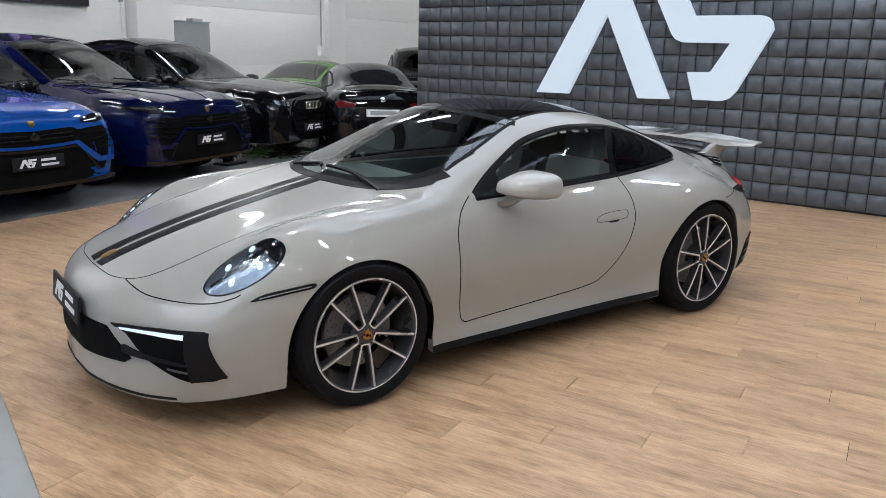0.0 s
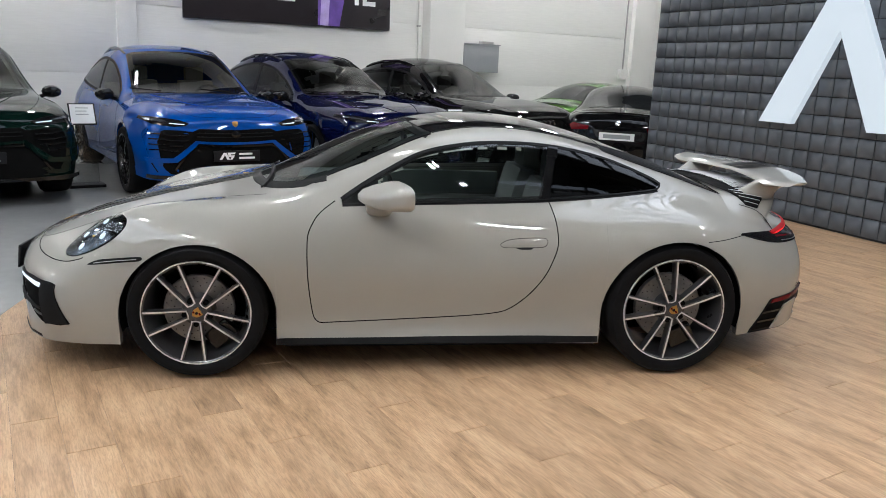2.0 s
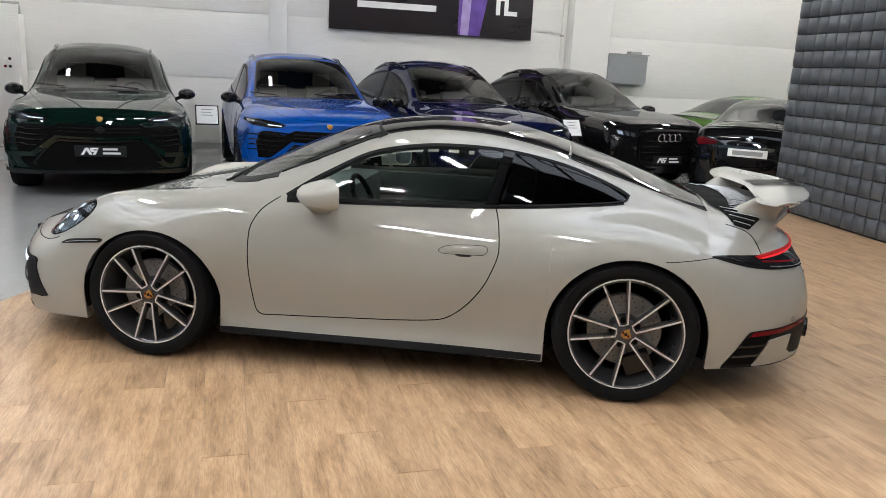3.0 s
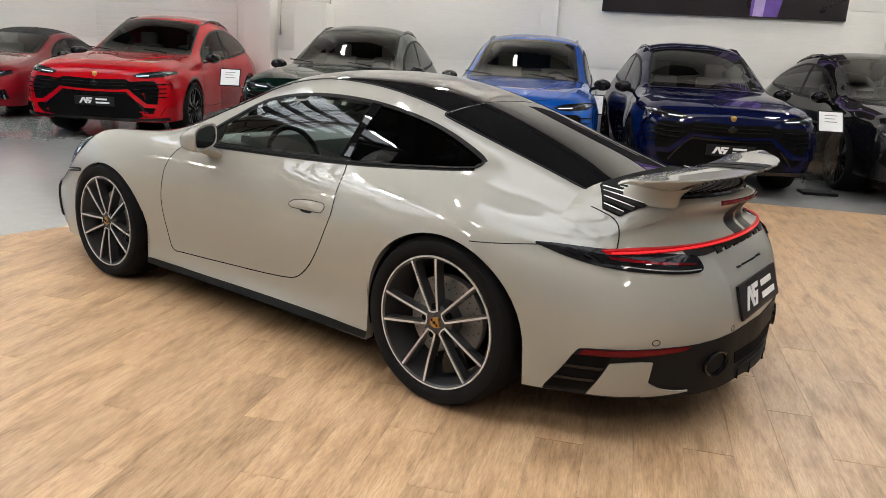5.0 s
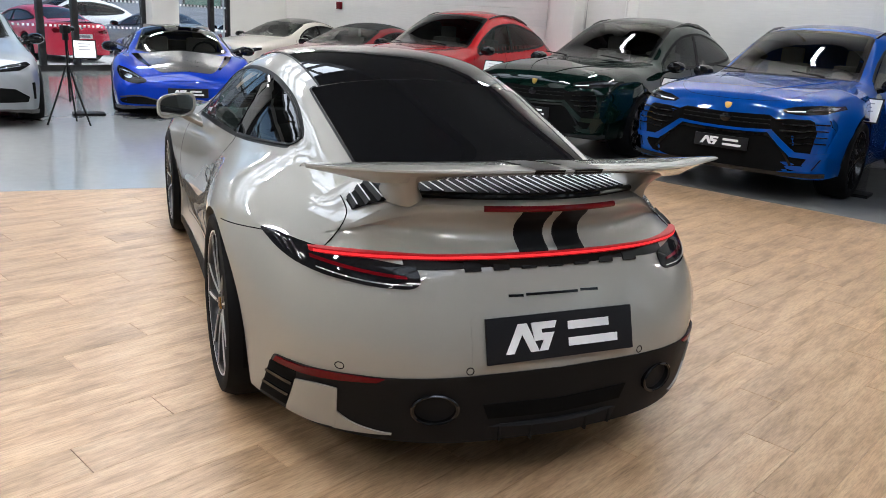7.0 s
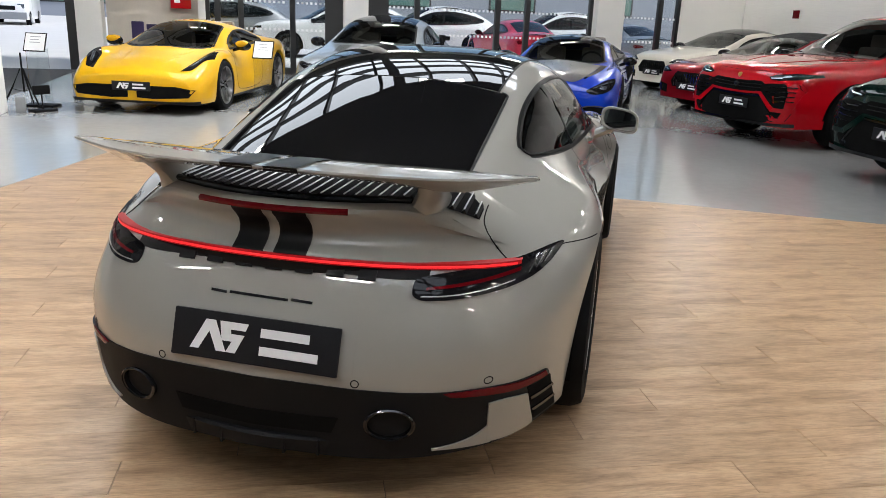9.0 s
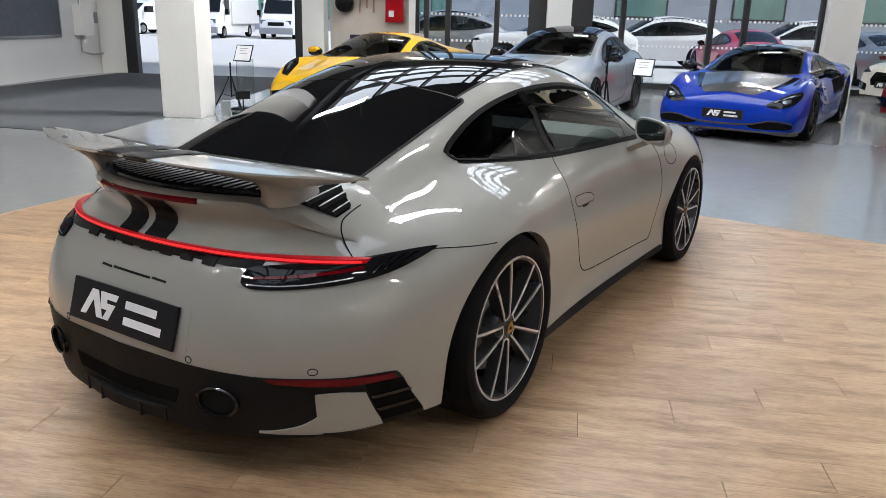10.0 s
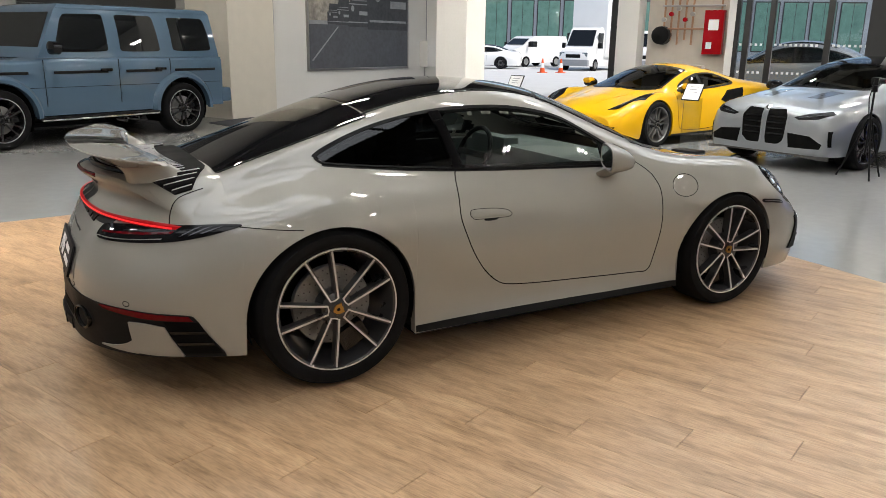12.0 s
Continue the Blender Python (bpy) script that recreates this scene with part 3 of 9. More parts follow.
def back_wall():
    w = wall_block("wall_back", BACK0, BACKD, -19.6, 10.6, -0.1, 7.0, 0.0, 0.3, WHITE_WALL, "white back wall of ribbed panels")
    cols = [-19.4, -9.8, -4.35, 1.5, 6.8, 10.6]
    for a, b in zip(cols, cols[1:]):
        for k in range(6):
            bm = box(bmesh.new(), a + 0.004, b - 0.004, -0.028, -0.001, 0.12 + k * 1.12, 0.12 + (k + 1) * 1.12 - 0.010, 0.004)
            part("wall_panel", bm, WALL_PANEL, w)
    for s0, s1, out in ((1.12, 1.9, 0.35), (-4.5, -4.2, 0.12), (6.55, 7.15, 0.15), (-10.1, -9.55, 0.35)):
        wall_block("pilaster", BACK0, BACKD, s0, s1, -0.1, 7.0, out, out, WHITE_WALL, "white wall pilaster", "pilaster", bevel=0.01)
    wall_block("baseboard", BACK0, BACKD, -19.3, 10.5, -0.02, 0.10, 0.04, 0.04, CABINET_GREY, "grey plinth along the back wall", "baseboard")


back_wall()


def ridged_wall():
    """The dark padded wall behind the car with its white lit emblem."""
    w = wall_block("wall_padded", PANEL0, PANELD, 0, 11.0, -0.1, 4.8, 0.0, 0.35, BACK, "dark backing of the padded wall")
    pitch = 0.199
    bm = bmesh.new()
    at = [0.004, 0.005, 0.033, pitch / 2, pitch - 0.033, pitch - 0.005, pitch - 0.004]
    rise = [0, 1, 2, 3, 2, 1, 0]
    depth = [-0.002, -0.020, -0.042, -0.050]
    grid = [[bm.verts.new((at[i], depth[min(rise[i], rise[j])], at[j])) for j in range(7)] for i in range(7)]
    for i in range(6):
        for j in range(6):
            if (i in (0, 5)) + (j in (0, 5)) < 2:
                bm.faces.new((grid[i][j], grid[i + 1][j], grid[i + 1][j + 1], grid[i][j + 1]))
    for v in [v for v in bm.verts if not v.link_faces]:
        bm.verts.remove(v)
    pad = part("pad", bm, PAD, w)
    pad.matrix_local = Matrix.Translation((0.0, 0, 0.02))
    rest = []
    n = 0
    for j in range(24):
        for i in range(55):
            if i == 0 and j == 0:
                continue
            if j < 13 and 2 < i < 27 and n < 299:
                o = new("pad", pad.data)
                o.parent, o.matrix_local = w, Matrix.Translation((i * pitch, 0, 0.02 + j * pitch))
                n += 1
            else:
                rest.append((i * pitch, 0.02 + j * pitch))
    src = [tuple(v.co) for v in pad.data.vertices]
    faces = [tuple(p.vertices) for p in pad.data.polygons]
    vs, fs = [], []
    for x, z in rest:
        b = len(vs)
        vs += [(a + x, q, c + z) for a, q, c in src]
        fs += [tuple(b + i for i in f) for f in faces]
    r = mesh("padding", vs, fs, PAD, w)
    r["kind"] = "stuff"
    # the emblem: two angular strokes, lit white, standing off the pads
    emblem = thing("lit_emblem", frame_on(PANEL0, PANELD, 0, 0, 0.06), "white lit emblem of angular strokes on the padded wall", "sign")
    left = [(2.13, 1.10), (2.58, 1.10), (3.06, 2.09), (3.55, 1.09), (3.93, 1.10), (3.16, 2.62), (2.96, 2.62)]
    right = [(3.47, 2.62), (3.69, 2.24), (3.90, 1.85), (3.95, 1.79), (4.04, 1.755), (4.59, 1.75), (4.40, 1.43), (4.13, 1.42), (4.23, 1.11), (4.55, 1.11), (4.63, 1.14), (4.70, 1.22), (5.00, 1.83), (5.03, 1.90), (5.01, 1.98), (4.96, 2.03), (4.89, 2.05), (4.15, 2.05), (3.85, 2.62)]
    for o in (left, right):
        vs, fs = prism(o, -0.08, 0.0)
        mesh("emblem_stroke", vs, fs, SIGN_LIGHT, emblem, "lit white acrylic stroke", smooth=False)


ridged_wall()


def street_side():
    """Gate, pillar, pipe niche and shop windows on the street side."""
    P, D = STREET0, STREETD
    wall_block("wall_street", P, D, -0.3, 0.35, -0.1, 7, 0.0, 0.3, WHITE_WALL, "white wall beside the open gate")
    wall_block("wall_street_lintel", P, D, 0.35, 20.8, 6.0, 7, 0.0, 0.3, WHITE_WALL, "white lintel over gate and windows")
    for s0, s1 in ((0.35, 0.62), (4.35, 4.55)):
        wall_block("gate_post", P, D, s0, s1, -0.05, 6.0, 0.10, 0.2, DARK_FRAME, "dark steel gate post", "gate post")
    wall_block("gate_lintel", P, D, 0.62, 4.35, 4.4, 6.0, 0.0, 0.3, WHITE_WALL, "white lintel over the open gate")
    wall_block("pillar", P, D, 4.55, 5.05, -0.1, 6.0, 0.25, 0.5, WHITE_WALL, "white concrete pillar beside the gate", "pillar", bevel=0.01)
    wall_block("wall_niche", P, D, 5.05, 7.05, -0.1, 6.0, -0.5, 0.3, material("beige_plaster", (0.52, 0.47, 0.40), 0.7, vary=0.08, bump=0.001), "beige plaster wall of the pipe niche")
    wall_block("pillar_side", P, D, 6.95, 7.1, -0.1, 6.0, 0.0, 0.5, WHITE_WALL, "pale reveal beside the shop window")
    wall_block("column_window", P, D, 10.06, 10.6, -0.1, 6.0, 0.25, 0.5, WHITE_WALL, "white column between the shop windows", "column", bevel=0.01)
    wall_block("column_window_far", P, D, 16.2, 16.92, -0.1, 6.0, 0.25, 0.5, WHITE_WALL, "white column between the shop windows", "column", bevel=0.01)
    wall_block("wall_street_end", P, D, 18.6, 20.8, -0.1, 6.0, 0.0, 0.3, WHITE_WALL, "white wall at the hall's corner")
    for name, s0, s1, mull in (("window_1", 7.1, 10.06, (7.35, 7.84, 8.95)), ("window_2", 10.6, 16.2, (11.78, 13.75, 14.5)), ("window_3", 16.92, 18.6, (18.05,))):
        w = thing(name, frame_on(P, D), "tall shop window with black frames and a dotted safety band", "window", "", "structure")
        f = bmesh.new()
        for a, b in ((s0, s0 + 0.09), (s1 - 0.09, s1)):
            box(f, a, b, 0.0, 0.12, -0.02, 6.0, 0.006)
        box(f, s0 + 0.09, s1 - 0.09, 0.0, 0.12, -0.02, 0.12, 0.006)
        box(f, s0 + 0.09, s1 - 0.09, 0.0, 0.12, 3.0, 3.1, 0.006)
        part("window_frame", f, DARK_FRAME, w, "black metal frame")
        edges = [s0 + 0.09] + [e for m in mull for e in (m - 0.06, m + 0.06)] + [s1 - 0.09]
        for m in mull:
            block("mullion", m - 0.06, m + 0.06, 0.0, 0.12, 0.12, 3.0, DARK_FRAME, w, 0.006)
            block("mullion", m - 0.06, m + 0.06, 0.0, 0.12, 3.1, 6.0, DARK_FRAME, w, 0.006)
        for a, b in zip(edges[0::2], edges[1::2]):
            g = block("pane", a, b, 0.05, 0.06, 0.12, 3.0, CLEAR, w, 0)
            g.visible_shadow = False
            g = block("pane", a, b, 0.05, 0.06, 3.1, 6.0, CLEAR, w, 0)
            g.visible_shadow = False
            dots = bmesh.new()
            k = int((b - a) / 0.10)
            for z in (0.92, 1.50):
                for i in range(k):
                    box(dots, a + 0.03 + i * 0.10, a + 0.08 + i * 0.10, 0.044, 0.049, z, z + 0.05)
            part("safety_band", dots, PRINT_WHITE, w, "white dotted safety band", smooth=False)
    for s0, s1 in ((9.66, 10.06), (10.6, 11.1)):
        wall_block("dark_panel", P, D, s0, s1, 0.0, 6.0, 0.03, 0.03, DARK_FRAME, "black panel beside the column", "panel")


street_side()


def mural_side():
    P, D = MURAL0, MURALD
    wall_block("wall_mural", P, D, 0, 6.6, -0.1, 7, 0.0, 0.3, WHITE_WALL, "white wall with the large picture")
    wall_block("wall_pier", P, D, -1.15, 0.0, -0.1, 7, 0.30, 1.6, material("cream_plaster", (0.62, 0.58, 0.50), 0.65, vary=0.05, bump=0.001), "cream wall pier beside the picture wall", "pier")
    # mostly out of view; its grey keeps reflections and fill light down
    wall_block("wall_gate", P, D, -16, -1.15, -0.1, 7, -0.9, 0.3, GREYED_WALL, "plain wall behind the off-roader, greyed to dim its bounce light")
    # unseen end wall, left white as a reflector for the car's rear
    wall_block("wall_west", Vector((-9.9, -15.0)), Vector((-0.10, 1.0)), -0.3, 23, -0.1, 7, 0.0, 0.3, WHITE_WALL, "end wall out of view, kept white to bounce light onto the tail")
    gate = thing("roller_gate", frame_on(P, D, -4.4, 0, -0.9), "dark roller gate in the side wall", "gate", "", "structure")
    for k in range(14):
        block("slat", 0.0, 3.0, -0.06, -0.02, 0.0 + k * 0.25, 0.244 + k * 0.25, DARK_FRAME, gate, 0.008)
    # the large picture: a road scene as plain shapes
    pic = thing("wall_picture", frame_on(P, D, 1.2, 0.83), "large framed black-and-white road picture", "picture")
    block("frame", 0, 3.55, -0.05, -0.005, 0, 2.6, STEEL, pic, 0.008, label="thin silver frame")
    sky_m = material("picture_sky", (0.34, 0.31, 0.27), 0.5, vary=0.6, scale=3.5, grain=11)
    road_m = material("picture_road", (0.085, 0.090, 0.105), 0.45, vary=0.25, scale=1.2, grain=12)
    car_m = material("picture_dark", (0.050, 0.053, 0.060), 0.5, vary=0.4, scale=5, grain=14)
    glint_m = material("picture_pale", (0.30, 0.31, 0.33), 0.5, vary=0.3, scale=6)
    block("picture_sky", 0.05, 3.5, -0.054, -0.05, 1.02, 2.55, sky_m, pic, 0)
    block("picture_road", 0.05, 3.5, -0.054, -0.05, 0.05, 1.02, road_m, pic, 0)
    block("picture_verge", 0.05, 0.62, -0.056, -0.054, 0.98, 1.06, glint_m, pic, 0)
    mesh("picture_line", *prism([(0.10, 0.22), (0.16, 0.22), (0.98, 0.94), (0.94, 0.94)], -0.057, -0.054), glint_m, pic, smooth=False)
    # a row of boxy vehicles coming down the road, the nearest largest
    for x, w, z, h in ((0.62, 0.34, 1.00, 0.42), (0.90, 0.44, 0.98, 0.56), (1.28, 0.72, 0.95, 0.86), (1.98, 1.52, 0.90, 1.65)):
        body = mesh("picture_shape", *prism([(x, z), (x + w, z), (x + w, z + h), (x + w * 0.22, z + h), (x + w * 0.12, z + h * 0.62), (x, z + h * 0.58)], -0.0565, -0.054), car_m, pic, smooth=False)
        for p, q, u, v in ((0.04, 0.96, 0.10, 0.13), (0.06, 0.94, 0.56, 0.585), (0.20, 0.92, 0.66, 0.68), (0.55, 0.95, 0.30, 0.40)):
            block("picture_glint", x + w * p, x + w * q, -0.0585, -0.0568, z + h * u, z + h * v, glint_m, body, 0)
        ring = [(x + w * 0.24 + w * 0.075 * math.cos(math.pi * i / 8), z + h * 0.46 + w * 0.09 * math.sin(math.pi * i / 8)) for i in range(16)]
        mesh("picture_lamp", *prism(ring, -0.0585, -0.0568), glint_m, body, smooth=False)
    cable = thing("wall_cable", frame_on(P, D, 0.25, 0.85), "thin hanging cable with a small dark switch", "cable")
    rod("cable", [(0, -0.02, 0.0), (0.02, -0.02, 1.2), (0.0, -0.02, 3.4)], 0.010, CABINET_GREY, cable, 6)
    block("switch", -0.04, 0.04, -0.06, -0.005, 1.45, 1.66, BLACK_MATT, cable, 0.008)
    bx = thing("wall_heater", frame_on(P, D, 5.3, 0.80), "white wall-mounted box with pipes", "heater")
    block("case", 0, 0.42, -0.25, 0, 0.05, 0.70, WHITE_WALL, bx, 0.015)
    rod("pipe", [(0.1, -0.08, 0.05), (0.1, -0.08, -0.3), (0.5, -0.08, -0.38), (1.0, -0.08, -0.38)], 0.022, STEEL, bx)
    rod("cable", [(0.2, -0.05, 0.70), (0.2, -0.05, 2.3)], 0.01, CABINET_GREY, bx)
    sb = thing("switch_box", frame_on(P, D, 6.0, 1.1), "small grey switch box", "switch box")
    block("case", 0, 0.16, -0.10, 0, 0, 0.24, CABINET_GREY, sb, 0.01)


mural_side()


def square_column(x, y, w, label):
    m = Matrix.Translation((x, y, 0)) @ pose(0, 0, 0, 0, 0, 27)
    ob = part("column", box(bmesh.new(), -w / 2, w / 2, -w / 2, w / 2, GROUND, CEIL_Z, 0.012), WHITE_WALL, None)
    ob.matrix_world = m
    return tagged(ob, label, "column", "", "structure")


# ---- ceiling with skylights ----
CEIL_Z = 6.6
SKYLIGHTS = [(-9.2, 0.3, -1.9, 3.2), (-5.8, 0.3, 8.3, 10.6), (5.6, 10.6, -4.2, 4.4)]
SKYLIGHT_SHARE = [0.62, 0.3, 1.0]  # lamp strength per opening, tuned to brighten or dim its part of the hall


def ceiling():
    bm = bmesh.new()
    m = pose(0, 0, 0, 0, 0, HALL)
    us = sorted({-14, 18} | {u for r in SKYLIGHTS for u in r[:2]})
    vs = sorted({-10.6, 15.5} | {v for r in SKYLIGHTS for v in r[2:]})
    for a, b in zip(us, us[1:]):
        for c, d in zip(vs, vs[1:]):
            if not any(r[0] <= a and b <= r[1] and r[2] <= c and d <= r[3] for r in SKYLIGHTS):
                box(bm, a, b, c, d, CEIL_Z, CEIL_Z + 0.3, 0, m)
    for u0, u1, y0, y1 in SKYLIGHTS:
        n = round((y1 - y0) / 1.25)
        for k in range(1, n):
            y = y0 + (y1 - y0) * k / n
            box(bm, u0, u1, y - 0.035, y + 0.035, CEIL_Z - 0.10, CEIL_Z + 0.2, 0, m)
        n = round((u1 - u0) / 1.2)
        for k in range(1, n):
            u = u0 + (u1 - u0) * k / n
            box(bm, u - 0.05, u + 0.05, y0, y1, CEIL_Z - 0.05, CEIL_Z + 0.2, 0, m)
    for k in range(6):
        y = -8.5 + k * 4.4
        box(bm, -14, 18, y - 0.12, y + 0.12, CEIL_Z - 0.45, CEIL_Z - 0.12, 0, m)
    tagged(part("ceiling", bm, CEILING_GREY, None, smooth=False), "dark grey ceiling with long skylights and beams", "ceiling", "", "structure")
    for (u0, u1, y0, y1), clear in zip(SKYLIGHTS, SKYLIGHT_SHARE):
        p = U * ((u0 + u1) / 2) + V * ((y0 + y1) / 2)
        area("skylight", Matrix.Translation((p.x, p.y, CEIL_Z + 0.28)) @ m, u1 - u0, y1 - y0, SKYLIGHT_GLOW * clear * (u1 - u0) * (y1 - y0), (0.93, 0.97, 1.0))
    for u in (-9.0, -4.8, 1.2, 4.6, 14.0):
        for k in range(5):
            if u == -4.8 and k == 2 or 0 < u < 5 and k == 1:
                continue
            p = U * u + V * (-8.6 + k * 4.0)
            lamp = thing("tube_lamp", Matrix.Translation((p.x, p.y, CEIL_Z - 0.9)) @ m, "long white tube lamp hung from the ceiling", "lamp", "ceiling tube lamps")
            block("housing", -0.09, 0.09, -0.55, 0.55, 0.0, 0.06, WHITE_WALL, lamp, 0.01)
            for e in (-0.05, 0.05):
                block("tube", e - 0.018, e + 0.018, -0.52, 0.52, -0.03, 0.0, TUBE_LIGHT, lamp, 0.01)
            for e in (-0.4, 0.4):
                rod("cord", [(0, e, 0.06), (0, e, 0.92)], 0.004, CABINET_GREY, lamp, 5)


SKYLIGHT_GLOW = 10.6
TUBE_LIGHT = glowing("tube_light", (1.0, 0.97, 0.92), 228.0)
ceiling()
square_column(3.98, 7.05, 0.56, "white square column by the carpet's edge")


def back_wall_things():
    P, D = BACK0, BACKD
    poster = thing("wall_screen", frame_on(P, D, -3.46, 2.19, 0.05), "large dark advertising panel with a violet streak", "panel")
    block("panel", 0, 3.83, -0.06, 0, 0, 2.0, material("dark_poster", (0.014, 0.010, 0.013), 0.3, vary=0.3, scale=2), poster, 0.006)
    violet = material("violet_print", (0.12, 0.06, 0.30), 0.35, vary=0.5, scale=1.5, grain=5)
    mesh("violet_streak", *prism([(2.38, 0.02), (2.80, 0.02), (3.15, 1.9), (2.38, 1.9)], -0.064, -0.06), violet, poster, "violet streak", smooth=False)
    mesh("pale_streak", *prism([(2.42, 0.02), (2.58, 0.02), (2.68, 1.9), (2.50, 1.9)], -0.067, -0.0645), material("pale_violet_print", (0.42, 0.33, 0.62), 0.35, vary=0.3), poster, smooth=False)
    block("bar", 0.50, 1.95, -0.064, -0.060, 0.40, 0.51, PRINT_WHITE, poster, 0)
    for o in ([(3.10, 0.42), (3.10, 0.72), (3.16, 0.78), (3.28, 0.78), (3.34, 0.72), (3.34, 0.42), (3.26, 0.42), (3.26, 0.68), (3.18, 0.68), (3.18, 0.42)], [(3.34, 0.42), (3.52, 0.42), (3.52, 0.50), (3.34, 0.50)]):
        mesh("mark", *prism(o, -0.064, -0.060), PRINT_WHITE, poster, smooth=False)
    hv = thing("wall_cabinet", frame_on(P, D, 1.92, 1.48, 0.03), "grey metal wall cabinet with a small vent on top", "cabinet")
    block("body", 0, 0.84, -0.30, 0, 0, 0.54, CABINET_GREY, hv, 0.01)
    block("lid", -0.02, 0.86, -0.32, 0, 0.542, 0.565, CABINET_GREY, hv, 0.005)
    block("vent", 0.5, 0.75, -0.22, -0.05, 0.566, 0.62, STEEL, hv, 0.01)
    el = thing("switch_cabinet", frame_on(P, D, -9.05, 0.0, 0.03), "tall white electrical cabinet with small buttons", "cabinet")
    block("body", 0, 0.65, -0.35, 0, 0.0, 2.1, WHITE_WALL, el, 0.012)
    block("door", 0.03, 0.62, -0.37, -0.352, 0.05, 2.05, WHITE_WALL, el, 0.006)
    for k, c in enumerate((PRINT_WHITE, BLACK_MATT, RED_LENS, BLACK_MATT)):
        b = mesh("button", *revolve([(0.001, -0.02), (0.022, -0.018), (0.024, 0)], 12), c, el)
        b.location = (0.42 + 0.07 * (k % 2), -0.37, 1.40 - 0.12 * (k // 2))
    rod("conduit", [(0.6, -0.05, 2.1), (0.6, -0.05, 2.28), (-0.4, -0.05, 2.3), (-0.42, -0.05, 1.5)], 0.02, STEEL, el)
    pb = thing("wall_socket_box", frame_on(P, D, 6.28, 1.45, 0.03), "small white socket box on a conduit", "socket")
    block("case", 0, 0.22, -0.09, 0, 0, 0.22, WHITE_WALL, pb, 0.01)
    rod("conduit", [(0.1, -0.03, 0.22), (0.1, -0.03, 4.0)], 0.018, STEEL, pb)
    pp = thing("conduit_pipe", frame_on(P, D, 1.02, 0.2, 0.03), "white vertical conduit beside the pilaster", "pipe")
    rod("pipe", [(0, -0.03, 0), (0, -0.03, 5)], 0.02, WHITE_WALL, pp)
    for z in (1.0, 2.1, 3.0):
        block("clip", -0.03, 0.03, -0.06, 0, z, z + 0.04, STEEL, pp, 0.004)
    al = thing("fire_alarm", frame_on(P, D, -17.0, 1.66, 0.03), "small red fire alarm point", "alarm")
    block("case", -0.09, 0.09, -0.06, 0, 0, 0.18, RED_LENS, al, 0.008)
    sh = thing("roller_door", frame_on(P, D, -13.6, 0.0, 0.03), "white ribbed roller door", "door", "", "structure")
    for k in range(26):
        block("slat", 0, 3.2, -0.03, 0, k * 0.115, k * 0.115 + 0.11, WHITE_WALL, sh, 0.01)


back_wall_things()


# ---- the light grey sports car ----
def arch_low(arches, base):
    """Lower edge of a body side: the sill, cut by the wheel arches (centre x, centre z, radius)."""
    def f(x):
        z = float(base(x))
        for cx, cz, r in arches:
            if abs(x - cx) < r:
                z = max(z, cz + math.sqrt(max(r * r - (x - cx) ** 2, 0)))
        return z
    return f


def stations(x0, x1, arches, step=0.032):
    xs = set()
    n = int((x1 - x0) / step)
    for i in range(n + 1):
        xs.add(round(x0 + (x1 - x0) * i / n, 4))
    for cx, cz, r in arches:
        for i in range(25):
            xs.add(round(cx - (r - 1e-4) * math.cos(math.pi * i / 24), 4))
        xs.add(round(cx - r - 1e-3, 4)), xs.add(round(cx + r + 1e-3, 4))
    for i in range(9):
        xs.add(round(x0 + 0.06 * (i / 9) ** 2, 4)), xs.add(round(x1 - 0.06 * (i / 9) ** 2, 4))
    xs = sorted(xs)
    keep = [xs[0]]
    for x in xs[1:]:
        if x - keep[-1] > 6e-4:
            keep.append(x)
    return keep


H_ARCH = ((1.217, 0.306, 0.378), (-1.228, 0.338, 0.392))
h_base = spline([(-2.245, 0.206), (-2.15, 0.205), (-2.0, 0.206), (-1.8, 0.204), (-1.62, 0.200), (-1.0, 0.17), (0, 0.165), (0.85, 0.165), (1.6, 0.165), (2.0, 0.15), (2.25, 0.15)])
H_TOP = [(2.25, 0.50), (2.23, 0.545), (2.17, 0.585), (2.09, 0.622), (1.95, 0.675), (1.7, 0.752), (1.4, 0.828), (1.15, 0.885), (1.0, 0.918), (0.88, 0.972), (0.6, 1.105), (0.3, 1.222), (0.1, 1.272), (-0.2, 1.300),
         (-0.5, 1.284), (-0.8, 1.225), (-1.1, 1.132), (-1.4, 1.028), (-1.6, 0.952), (-1.8, 0.888), (-1.95, 0.828), (-2.05, 0.782), (-2.10, 0.757), (-2.13, 0.717), (-2.165, 0.657), (-2.195, 0.60), (-2.225, 0.515), (-2.245, 0.43)]
H_P1 = [(2.25, 0.001, 0.49), (2.238, 0.13, 0.51), (2.17, 0.29, 0.565), (2.09, 0.385, 0.602), (1.95, 0.44, 0.652), (1.7, 0.47, 0.738), (1.4, 0.49, 0.810), (1.15, 0.52, 0.862), (0.95, 0.585, 0.890), (0.75, 0.630, 0.935), (0.6, 0.630, 0.985),
        (0.3, 0.602, 1.098), (0.1, 0.572, 1.185), (-0.2, 0.540, 1.240), (-0.5, 0.530, 1.225), (-0.8, 0.526, 1.165), (-1.1, 0.518, 1.074), (-1.4, 0.505, 0.984), (-1.65, 0.480, 0.908), (-1.8, 0.460, 0.866), (-1.95, 0.44, 0.815),
        (-2.05, 0.42, 0.768), (-2.10, 0.36, 0.745), (-2.13, 0.32, 0.705), (-2.165, 0.28, 0.645), (-2.195, 0.22, 0.59), (-2.225, 0.14, 0.51), (-2.245, 0.001, 0.428)]
